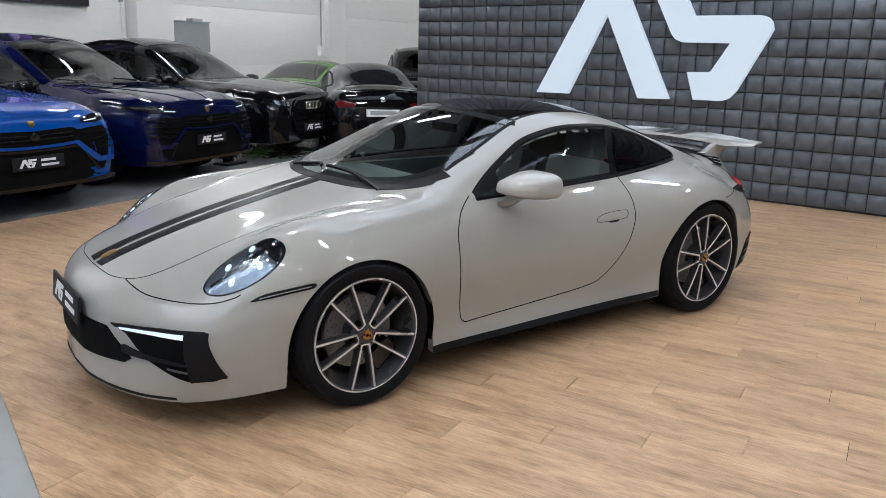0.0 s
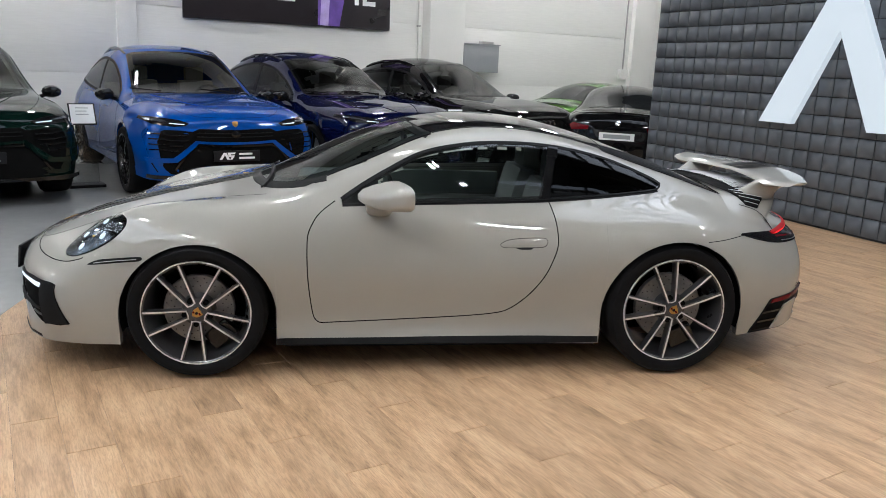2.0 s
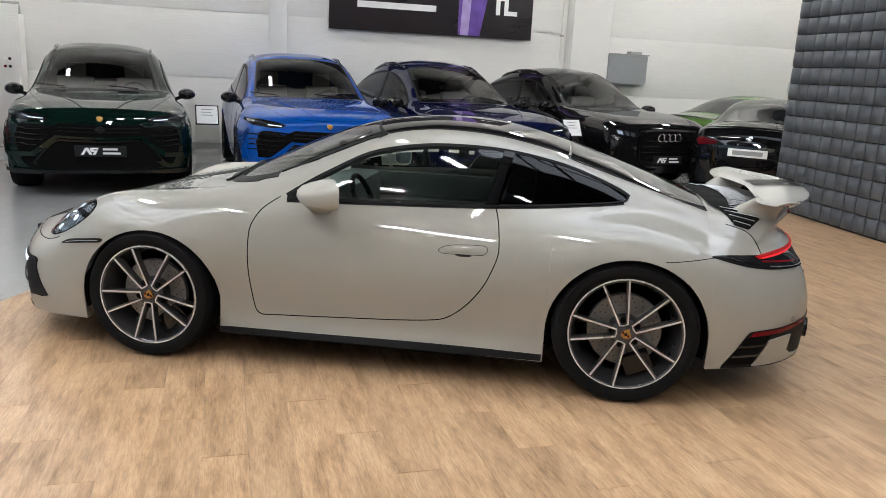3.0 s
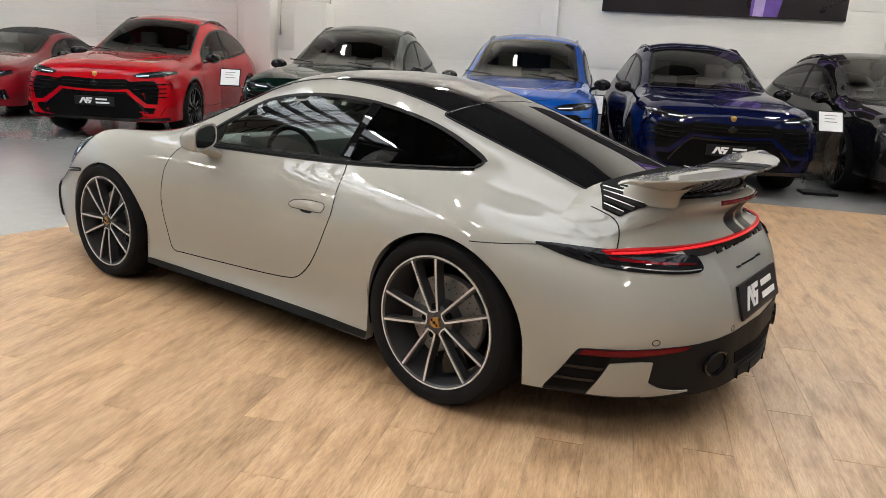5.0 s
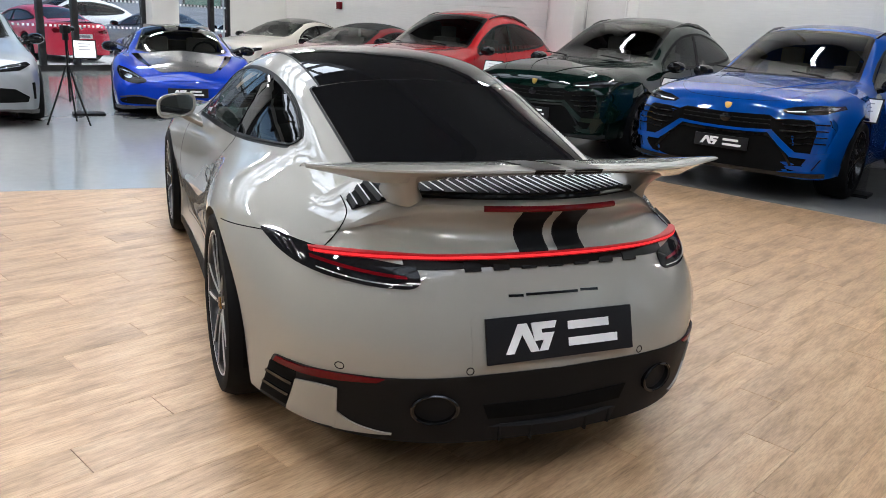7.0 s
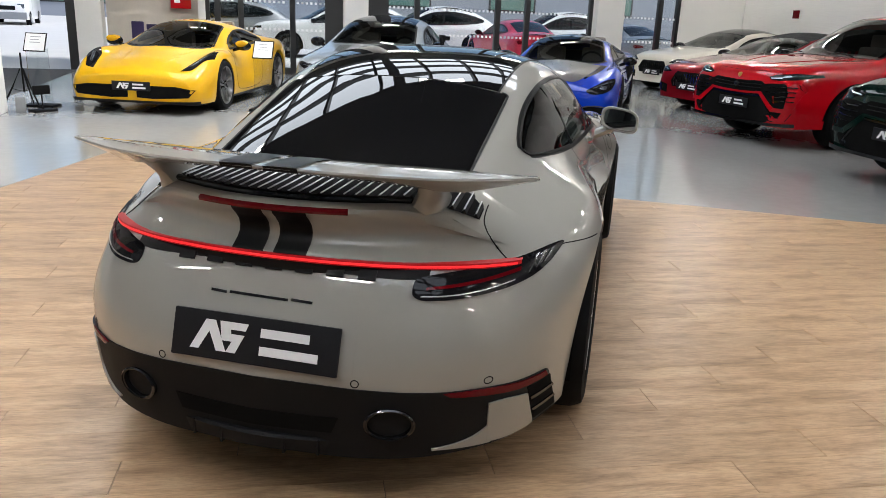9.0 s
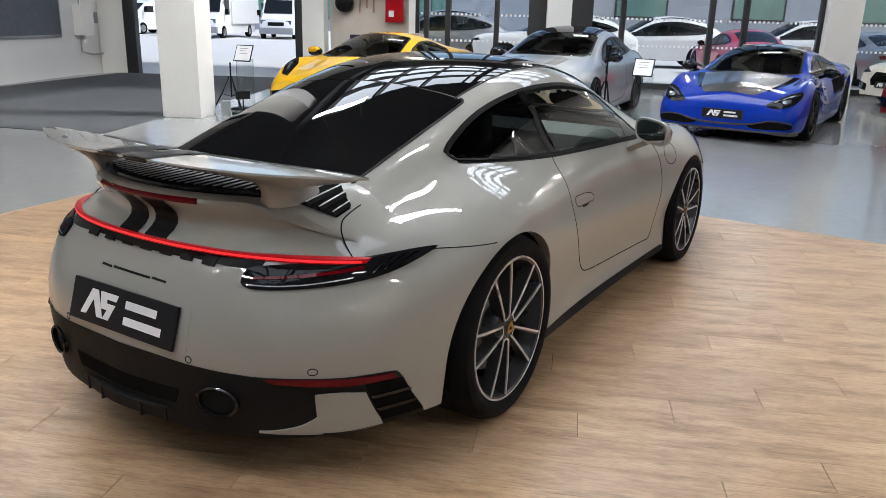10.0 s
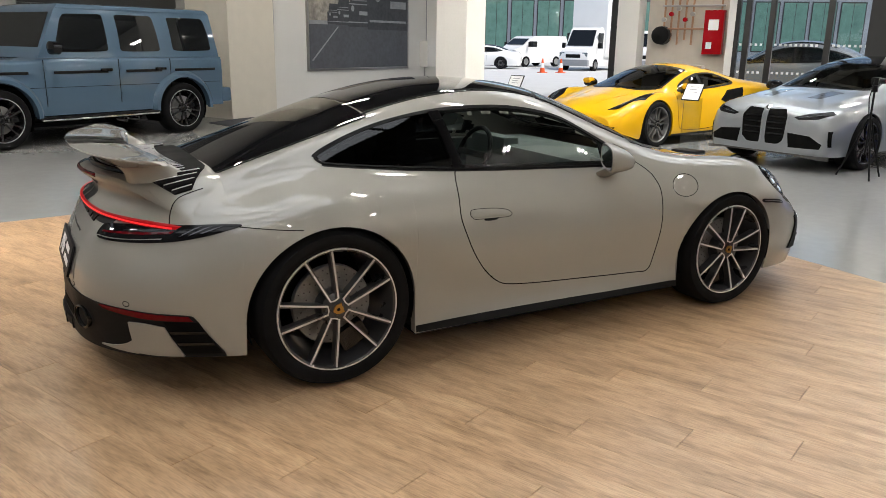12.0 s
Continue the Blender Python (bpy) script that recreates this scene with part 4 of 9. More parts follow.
H_P2 = [(2.25, 0.002, 0.47), (2.238, 0.18, 0.485), (2.17, 0.385, 0.525), (2.09, 0.50, 0.555), (1.95, 0.590, 0.605), (1.85, 0.615, 0.648), (1.7, 0.655, 0.748), (1.55, 0.680, 0.828), (1.4, 0.695, 0.857), (1.15, 0.710, 0.872), (0.95, 0.73, 0.880), (0.75, 0.742, 0.888), (0.6, 0.745, 0.886),
        (0.3, 0.748, 0.876), (0.0, 0.745, 0.884), (-0.5, 0.722, 0.900), (-0.9, 0.678, 0.928), (-1.2, 0.622, 0.946), (-1.5, 0.602, 0.878), (-1.65, 0.600, 0.848), (-1.8, 0.598, 0.812), (-1.95, 0.565, 0.765), (-2.05, 0.50, 0.735), (-2.10, 0.43, 0.722), (-2.13, 0.40, 0.685), (-2.165, 0.36, 0.632), (-2.195, 0.30, 0.58), (-2.225, 0.20, 0.503), (-2.245, 0.002, 0.425)]
H_P3 = [(2.25, 0.003, 0.44), (2.238, 0.215, 0.45), (2.17, 0.445, 0.465), (2.09, 0.590, 0.482), (1.95, 0.735, 0.510), (1.85, 0.770, 0.545), (1.7, 0.815, 0.630), (1.55, 0.835, 0.708), (1.4, 0.842, 0.745), (1.15, 0.848, 0.757), (0.85, 0.842, 0.750), (0.5, 0.825, 0.742), (0.0, 0.813, 0.745),
        (-0.5, 0.820, 0.770), (-0.9, 0.858, 0.806), (-1.2, 0.876, 0.822), (-1.4, 0.866, 0.800), (-1.65, 0.800, 0.735), (-1.8, 0.738, 0.726), (-1.95, 0.652, 0.706), (-2.05, 0.575, 0.690), (-2.10, 0.525, 0.672), (-2.13, 0.485, 0.642), (-2.165, 0.435, 0.60), (-2.195, 0.37, 0.555), (-2.225, 0.255, 0.49), (-2.245, 0.003, 0.42)]
H_P4 = [(2.25, 0.004, 0.36), (2.238, 0.225, 0.37), (2.17, 0.455, 0.38), (2.09, 0.612, 0.39), (1.95, 0.783, 0.405), (1.85, 0.822, 0.43), (1.7, 0.858, 0.480), (1.55, 0.885, 0.555), (1.4, 0.898, 0.60), (1.2, 0.903, 0.64), (0.85, 0.882, 0.56), (0.5, 0.858, 0.54), (0.0, 0.848, 0.53),
        (-0.5, 0.868, 0.54), (-0.9, 0.912, 0.62), (-1.2, 0.930, 0.66), (-1.4, 0.922, 0.64), (-1.65, 0.866, 0.55), (-1.8, 0.820, 0.505), (-1.95, 0.758, 0.49), (-2.05, 0.674, 0.485), (-2.10, 0.615, 0.485), (-2.13, 0.575, 0.48), (-2.165, 0.515, 0.47), (-2.195, 0.44, 0.46), (-2.225, 0.31, 0.44), (-2.245, 0.004, 0.412)]
H_P5 = [(2.25, 0.003, 0.25), (2.238, 0.225, 0.25), (2.17, 0.46, 0.25), (2.09, 0.620, 0.25), (1.95, 0.772, 0.25), (1.7, 0.850, 0.27), (1.4, 0.880, 0.30), (0.85, 0.850, 0.29), (0.5, 0.822, 0.275), (0.0, 0.812, 0.27),
        (-0.5, 0.826, 0.28), (-0.9, 0.870, 0.31), (-1.2, 0.892, 0.34), (-1.5, 0.882, 0.34), (-1.65, 0.858, 0.32), (-1.8, 0.808, 0.31), (-1.95, 0.744, 0.31), (-2.05, 0.655, 0.31), (-2.10, 0.595, 0.31), (-2.13, 0.553, 0.31), (-2.165, 0.49, 0.315), (-2.195, 0.415, 0.32), (-2.225, 0.285, 0.34), (-2.245, 0.003, 0.38)]
H_FOOT = [(2.25, 0.0), (2.238, 0.22), (2.17, 0.455), (2.09, 0.605), (1.95, 0.745), (1.7, 0.832), (1.4, 0.86), (0.85, 0.868), (0.5, 0.862), (0.0, 0.860), (-0.5, 0.866), (-0.85, 0.876), (-1.2, 0.88), (-1.5, 0.862), (-1.65, 0.842), (-1.8, 0.782), (-1.95, 0.715), (-2.05, 0.62), (-2.10, 0.56), (-2.13, 0.515), (-2.165, 0.45), (-2.195, 0.375), (-2.225, 0.25), (-2.245, 0.0)]
hero_skin = Skin(H_TOP, [H_P1, H_P2, H_P3, H_P4, H_P5], stations(-2.245, 2.25, H_ARCH, 0.026), arch_low(H_ARCH, h_base), foot=H_FOOT, sigma=0.06).settle()

hero = thing("sports_car", pose(0, 0, 0), "chalk grey rear-engined sports coupe with black stripes and rear wing", "car")

# window outlines: side (x, z), windscreen (x, y)
SIDE_LOW = line((0.52, 0.874), (0.0, 0.892), (-0.5, 0.908), (-0.95, 0.936), (-1.18, 0.957))
SIDE_TOP = line((0.52, 0.888), (0.30, 1.025), (0.06, 1.135), (-0.25, 1.178), (-0.55, 1.170), (-0.85, 1.118), (-1.08, 1.040), (-1.205, 0.978))
SCREEN_LOW = [(0.60, -0.60), (0.82, -0.50), (0.95, -0.25), (0.985, 0.0), (0.95, 0.25), (0.82, 0.50), (0.60, 0.60)]
SCREEN_TOP = [(0.06, -0.50), (0.12, -0.40), (0.16, -0.2), (0.175, 0.0), (0.16, 0.2), (0.12, 0.40), (0.06, 0.50)]


def split_line(a, b, f0, f1):
    """The stretch of a curve between two shares of it."""
    return lambda t: a(f0 + (f1 - f0) * t)


def at_x(curve, x, rising=False):
    lo, hi = 0.0, 1.0
    for _ in range(40):
        mid = (lo + hi) / 2
        if (curve(mid)[0] > x):
            lo = mid
        else:
            hi = mid
    return lo


def hero_body():
    side_poly = [SIDE_LOW(i / 60) for i in range(61)] + [SIDE_TOP(1 - i / 60) for i in range(61)]
    low, top = line(*SCREEN_LOW), line(*SCREEN_TOP)
    screen_poly = [low(i / 60) for i in range(61)] + [top(1 - i / 60) for i in range(61)]

    def well_inside(poly, a, b, d):
        return inside(poly, a, b) and min(math.hypot(a - p, b - q) for p, q in poly) > d

    keep = []
    for f in hero_skin.fs:
        c = sum((Vector(hero_skin.vs[i]) for i in f), Vector()) / len(f)
        if c.z > 0.85 and abs(c.y) > 0.45 and -1.3 < c.x < 0.6 and well_inside(side_poly, c.x, c.z, 0.016):
            continue
        if c.z > 0.88 and c.x > 0 and well_inside(screen_poly, c.x, c.y, 0.025):
            continue
        keep.append(f)
    body = mesh("body", hero_skin.vs, keep, CHALK, hero, "chalk grey painted body")
    return body


body = hero_body()
S = hero_skin


def both(fn):
    """Do a thing for the left (+y) and the right (-y) side."""
    fn("side", 1), fn("other", -1)


def bowed_pane(name, axis, low, top, mat, off, n, m, label, bow=0.016):
    """A side pane: straight from its lower to its upper edge but for an even bow."""
    vs, fs = [], []
    for i in range(n + 1):
        (a, na), (b, nb) = cast(S, axis, *low(i / n), off), cast(S, axis, *top(i / n), off)
        high = min((b - a).length / 0.25, 1.0)
        for j in range(m + 1):
            t = j / m
            vs.append(a.lerp(b, t) + (na + nb).normalized() * bow * high * high * 4 * t * (1 - t))
    w = m + 1
    for i in range(n):
        for j in range(m):
            fs.append((i * w + j, i * w + j + 1, (i + 1) * w + j + 1, (i + 1) * w + j))
    return mesh(name, vs, outward(vs, fs, (n // 2) * m + m // 2, AXES[axis][0]), mat, body, label)


def hero_glass():
    split = -0.565
    tl, tt = at_x(SIDE_LOW, split + 0.03), at_x(SIDE_TOP, split - 0.03)

    def side(axis, s):
        bowed_pane("side_window", axis, split_line(SIDE_LOW, 0, 0.02, tl - 0.012), split_line(SIDE_TOP, 0, 0.01, tt - 0.012), GLASS, 0.004, 40, 14, "clear door glass").visible_shadow = False
        bowed_pane("rear_side_window", axis, split_line(SIDE_LOW, 0, tl + 0.01, 0.985), split_line(SIDE_TOP, 0, tt + 0.008, 0.985), DARK_GLASS, 0.004, 32, 14, "dark tinted quarter glass")
        patch("window_pillar", S, axis, line(SIDE_LOW(tl + 0.016), SIDE_TOP(tt + 0.012)), line(SIDE_LOW(tl - 0.02), SIDE_TOP(tt - 0.014)), BLACK_GLOSS, body, 0.007, 12, 2, "gloss black door pillar")
        outline = [SIDE_LOW(i / 14) for i in range(15)] + [SIDE_TOP(1 - i / 16) for i in range(17)]
        ribbon("window_rubber", S, axis, outline, 0.010, TRIM_BLACK, body, 0.0062, 120)
        patch("mirror_corner", S, axis, line((0.51, 0.876), (0.34, 0.880)), line((0.51, 0.89), (0.34, 0.985)), BLACK_MATT, body, 0.0035, 6, 4)
        ribbon("window_frit", S, axis, [SIDE_TOP(i / 20) for i in range(21)], 0.036, TRIM_BLACK, body, 0.001, 80)
        ribbon("window_frit", S, axis, [SIDE_LOW(i / 20) for i in range(21)], 0.036, TRIM_BLACK, body, 0.001, 80)

    both(side)
    low, top = line(*SCREEN_LOW), line(*SCREEN_TOP)
    patch("windscreen", S, "top", low, top, GLASS, body, 0.004, 32, 14, "clear windscreen").visible_shadow = False
    ribbon("screen_frit", S, "top", SCREEN_LOW, 0.11, TRIM_BLACK, body, 0.0018, 60)
    ribbon("screen_frit", S, "top", SCREEN_TOP, 0.09, TRIM_BLACK, body, 0.0018, 60)
    for s in (1, -1):
        ribbon("screen_rubber", S, "top", [(0.60, s * 0.60), (0.35, s * 0.556), (0.06, s * 0.50)], 0.016, TRIM_BLACK, body, 0.0048, 30)
        ribbon("screen_frit", S, "top", [(0.60, s * 0.585), (0.35, s * 0.541), (0.06, s * 0.485)], 0.05, TRIM_BLACK, body, 0.0016, 30)
    # black glass roof and the rear window
    patch("roof_glass", S, "top", line((0.05, -0.485), (0.10, -0.40), (0.15, -0.2), (0.165, 0), (0.15, 0.2), (0.10, 0.40), (0.05, 0.485)),
          line((-0.895, -0.435), (-0.905, -0.3), (-0.908, 0), (-0.905, 0.3), (-0.895, 0.435)), BLACK_GLASS, body, 0.0035, 30, 18, "black glass roof panel")
    patch("rear_window", S, "top", line((-0.905, -0.472), (-0.915, -0.3), (-0.918, 0), (-0.915, 0.3), (-0.905, 0.472)),
          line((-1.62, -0.462), (-1.635, -0.25), (-1.64, 0), (-1.635, 0.25), (-1.62, 0.462)), BLACK_GLASS, body, 0.004, 30, 18, "black tinted rear window")
    for s in (1, -1):
        ribbon("roof_rail_seam", S, "top", [(0.05, s * 0.49), (-0.3, s * 0.462), (-0.8, s * 0.44), (-0.91, s * 0.438)], 0.008, TRIM_BLACK, body, 0.004, 40)
        ribbon("window_rubber", S, "top", [(-0.90, s * 0.45), (-0.915, s * 0.476), (-1.0, s * 0.477), (-1.25, s * 0.474), (-1.63, s * 0.466)], 0.009, TRIM_BLACK, body, 0.0045, 50)


hero_glass()


def hero_seams():
    door = [(0.555, 0.885), (0.655, 0.80), (0.69, 0.70), (0.685, 0.50), (0.655, 0.30), (0.60, 0.272), (0.3, 0.282), (-0.1, 0.302), (-0.30, 0.325), (-0.44, 0.42), (-0.545, 0.58), (-0.585, 0.72), (-0.57, 0.84), (-0.545, 0.905)]

    def side(axis, s):
        ribbon("door_seam", S, axis, door, 0.0055, VOID, body, 0.0006, 150)
        ribbon("bumper_seam", S, axis, [(-1.372, 0.729), (-1.46, 0.735), (-1.55, 0.742), (-1.648, 0.750)], 0.004, VOID, body, 0.0006, 20)
        ribbon("bumper_seam", S, "top", [(2.09, s * 0.36), (2.07, s * 0.48), (2.00, s * 0.61), (1.92, s * 0.70), (1.83, s * 0.765), (1.76, s * 0.795)], 0.005, VOID, body, 0.0008, 40)
        disc_patch("door_handle", S, axis, closed([(-0.29, 0.688), (-0.33, 0.71), (-0.42, 0.72), (-0.51, 0.722), (-0.525, 0.705), (-0.50, 0.685), (-0.40, 0.682), (-0.32, 0.678)], 32), CHALK, body, 0.002, 4, 0.003, "flush painted door handle")
        ribbon("handle_seam", S, axis, [(-0.285, 0.688), (-0.33, 0.713), (-0.42, 0.724), (-0.515, 0.725), (-0.53, 0.705), (-0.505, 0.681), (-0.40, 0.676), (-0.315, 0.674), (-0.285, 0.688)], 0.0025, VOID, body, 0.001, 50)
        disc_patch("handle_recess", S, axis, closed([(-0.37, 0.675), (-0.45, 0.676), (-0.44, 0.667), (-0.39, 0.666)], 20), BLACK_MATT, body, 0.002, 2)
        patch("sill_strip", S, axis, line((0.84, 0.20), (0.3, 0.195), (-0.3, 0.20), (-0.83, 0.205)), line((0.84, 0.168), (0.3, 0.168), (-0.3, 0.168), (-0.83, 0.175)), BLACK_MATT, body, 0.004, 30, 2, "black plastic sill strip")
        # dark lamp strip ahead of the front wheel
        disc_patch("side_marker", S, axis, closed([(1.735, 0.566), (1.67, 0.596), (1.57, 0.611), (1.476, 0.621), (1.480, 0.600), (1.57, 0.589), (1.66, 0.575)], 30), BLACK_MATT, body, 0.002, 3, 0.0, "smoked side marker lamp")
        ribbon("side_marker_trim", S, axis, [(1.70, 0.576), (1.62, 0.592), (1.49, 0.609)], 0.003, STEEL, body, 0.004, 14)

    both(side)
    x, z = 0.865, 0.742
    ribbon("fuel_flap_seam", S, "other", [(x + 0.090 * math.cos(a), z + 0.060 * math.sin(a)) for a in [2 * math.pi * i / 16 for i in range(17)]], 0.004, VOID, body, 0.0008, 48)
    # bonnet cut line
    cut = [(0.90, -0.64), (1.2, -0.55), (1.5, -0.505), (1.8, -0.48), (2.0, -0.44), (2.085, -0.36), (2.13, -0.2), (2.14, 0), (2.13, 0.2), (2.085, 0.36), (2.0, 0.44), (1.8, 0.48), (1.5, 0.505), (1.2, 0.55), (0.90, 0.64)]
    ribbon("bonnet_seam", S, "top", cut, 0.0035, VOID, body, 0.0008, 120)
    for s in (1, -1):
        # a pair of black stripes along the bonnet, broken round a thin painted line
        patch("bonnet_stripe", S, "top", line((2.13, s * 0.016), (0.985, s * 0.016)), line((2.125, s * 0.10), (0.98, s * 0.10)), STRIPE, body, 0.0016, 50, 2, "black stripe on the bonnet", 0.002)
        patch("cowl", S, "top", line((0.995, 0), (0.965, s * 0.25), (0.84, s * 0.50), (0.63, s * 0.625)), line((1.035, 0), (1.005, s * 0.25), (0.90, s * 0.52), (0.71, s * 0.65)), BLACK_MATT, body, 0.003, 20, 2, "black plastic cowl under the windscreen")
        ribbon("wiper", S, "top", [(0.93, s * 0.30 + 0.22), (0.90, s * 0.2 + 0.05), (0.92, s * 0.2 - 0.22)], 0.016, TRIM_BLACK, body, 0.018, 20, "black wiper", 0.012)
    disc_patch("bonnet_badge", S, "top", closed([(2.105, 0), (2.085, 0.022), (2.045, 0.025), (2.03, 0), (2.045, -0.025), (2.085, -0.022)], 20), GOLD, body, 0.004, 3, 0.003, "small gold badge")


hero_seams()


def hero_front():
    for s in (1, -1):
        # headlamp: a tilted oval bowl with a dark rim, lamps inside and a clear domed cover
        oval = [(1.713 + 0.160 * math.cos(2 * math.pi * i / 48), s * (0.733 + 0.070 * math.sin(2 * math.pi * i / 48) - 0.046 * math.cos(2 * math.pi * i / 48))) for i in range(48)]
        cx, cy = 1.713, s * 0.733

        def shrunk(k, dx=0.0, dy=0.0):
            return [(cx + dx + (p - cx) * k, cy + s * dy + (q - cy) * k) for p, q in oval]

        rim = disc_patch("headlight", S, "top", oval, BLACK_GLOSS, body, 0.0015, 6, 0.0, "oval headlamp with four bright points")
        disc_patch("lamp_bowl", S, "top", shrunk(0.93, 0.004, 0.0), LENS, rim, 0.003, 6, 0.002)
        disc_patch("lamp_shade", S, "top", closed([(1.665, s * 0.692), (1.645, s * 0.735), (1.635, s * 0.785), (1.605, s * 0.808), (1.575, s * 0.785), (1.572, s * 0.74), (1.61, s * 0.705)], 40), BLACK_GLOSS, rim, 0.005, 6, 0.003)
        ribbon("lamp_bridge", S, "top", [(1.845, s * 0.695), (1.75, s * 0.722), (1.61, s * 0.750)], 0.016, BLACK_GLOSS, rim, 0.008, 14)
        disc_patch("projector", S, "top", [(1.705 + 0.034 * math.cos(2 * math.pi * i / 18), s * (0.735 + 0.020 * math.sin(2 * math.pi * i / 18))) for i in range(18)], CHROME, rim, 0.006, 5, 0.016)
        for da, db in ((0.065, 0.012), (-0.045, 0.045), (0.055, -0.042), (-0.045, -0.028)):
            disc_patch("lamp_lens", S, "top", [(1.71 + da + 0.013 * math.cos(2 * math.pi * i / 14), s * (0.735 + db) + 0.010 * math.sin(2 * math.pi * i / 14) * s) for i in range(14)], LAMP_WHITE, rim, 0.009, 2, 0.003)
        disc_patch("lamp_cover", S, "top", shrunk(0.97), COVER, rim, 0.006, 9, 0.020, "clear domed lamp cover", 0.003).visible_shadow = False
        # side intake with blade lamp
        black = [(s * 0.425, 0.449), (s * 0.52, 0.458), (s * 0.66, 0.466), (s * 0.775, 0.464), (s * 0.793, 0.455), (s * 0.806, 0.36), (s * 0.815, 0.262), (s * 0.795, 0.248), (s * 0.757, 0.248), (s * 0.70, 0.276), (s * 0.62, 0.322), (s * 0.56, 0.372), (s * 0.51, 0.418)]
        intake = disc_patch("side_intake", S, "front", black, VOID, body, 0.002, 5, 0, "black side intake")
        patch("intake_top", S, "front", line((s * 0.428, 0.449), (s * 0.55, 0.460), (s * 0.70, 0.466), (s * 0.785, 0.462)), line((s * 0.46, 0.437), (s * 0.56, 0.448), (s * 0.70, 0.452), (s * 0.785, 0.448)), BLACK_MATT, intake, 0.008, 16, 2)
        patch("blade_lamp", S, "front", line((s * 0.480, 0.441), (s * 0.60, 0.449), (s * 0.742, 0.449)), line((s * 0.490, 0.434), (s * 0.60, 0.437), (s * 0.744, 0.430)), LAMP_WHITE, intake, 0.013, 16, 2, "lit white blade lamp")
        patch("intake_frame", S, "front", line((s * 0.746, 0.450), (s * 0.752, 0.35), (s * 0.758, 0.250)), line((s * 0.793, 0.455), (s * 0.806, 0.36), (s * 0.814, 0.262)), BLACK_MATT, intake, 0.010, 12, 4)
        patch("intake_blade", S, "front", line((s * 0.495, 0.365), (s * 0.52, 0.372), (s * 0.62, 0.352), (s * 0.755, 0.334)), line((s * 0.495, 0.345), (s * 0.52, 0.335), (s * 0.62, 0.330), (s * 0.755, 0.322)), BLACK_MATT, intake, 0.014, 16, 2)
        patch("intake_blade", S, "front", line((s * 0.690, 0.306), (s * 0.757, 0.296)), line((s * 0.694, 0.298), (s * 0.757, 0.287)), CABINET_TRIM, intake, 0.008, 6, 1)
    disc_patch("middle_intake", S, "front", [(-0.40, 0.43), (0.40, 0.43), (0.47, 0.37), (0.535, 0.315), (0.50, 0.292), (0.2, 0.272), (-0.2, 0.272), (-0.50, 0.292), (-0.535, 0.315), (-0.47, 0.37)], VOID, body, 0.007, 12, 0, "black middle intake")
    patch("front_lip", S, "front", line((-0.70, 0.172), (-0.4, 0.166), (0, 0.166), (0.4, 0.166), (0.70, 0.172)), line((-0.70, 0.162), (-0.4, 0.156), (0, 0.156), (0.4, 0.156), (0.70, 0.162)), BLACK_MATT, body, 0.003, 40, 1, "black lower lip")
    plate_with_bars(hero, Matrix.Translation((2.270, 0, 0.462)) @ pose(0, 0, 0, -6, 0, 90), 0.52, 0.125)


hero_front()


def loft(rows, mat, name, parent, label="", close=True):
    """A skin over rows of equal length (closed rings), capped at the ends."""
    n = len(rows[0])
    vs = [p for r in rows for p in r]
    fs = []
    for i in range(len(rows) - 1):
        for j in range(n if close else n - 1):
            fs.append((i * n + j, i * n + (j + 1) % n, (i + 1) * n + (j + 1) % n, (i + 1) * n + j))
    if close:
        fs.append(tuple(range(n - 1, -1, -1))), fs.append(tuple((len(rows) - 1) * n + j for j in range(n)))
    bm = bmesh.new()
    bv = [bm.verts.new(v) for v in vs]
    for f in fs:
        bm.faces.new([bv[i] for i in f])
    return part(name, bm, mat, parent, label)


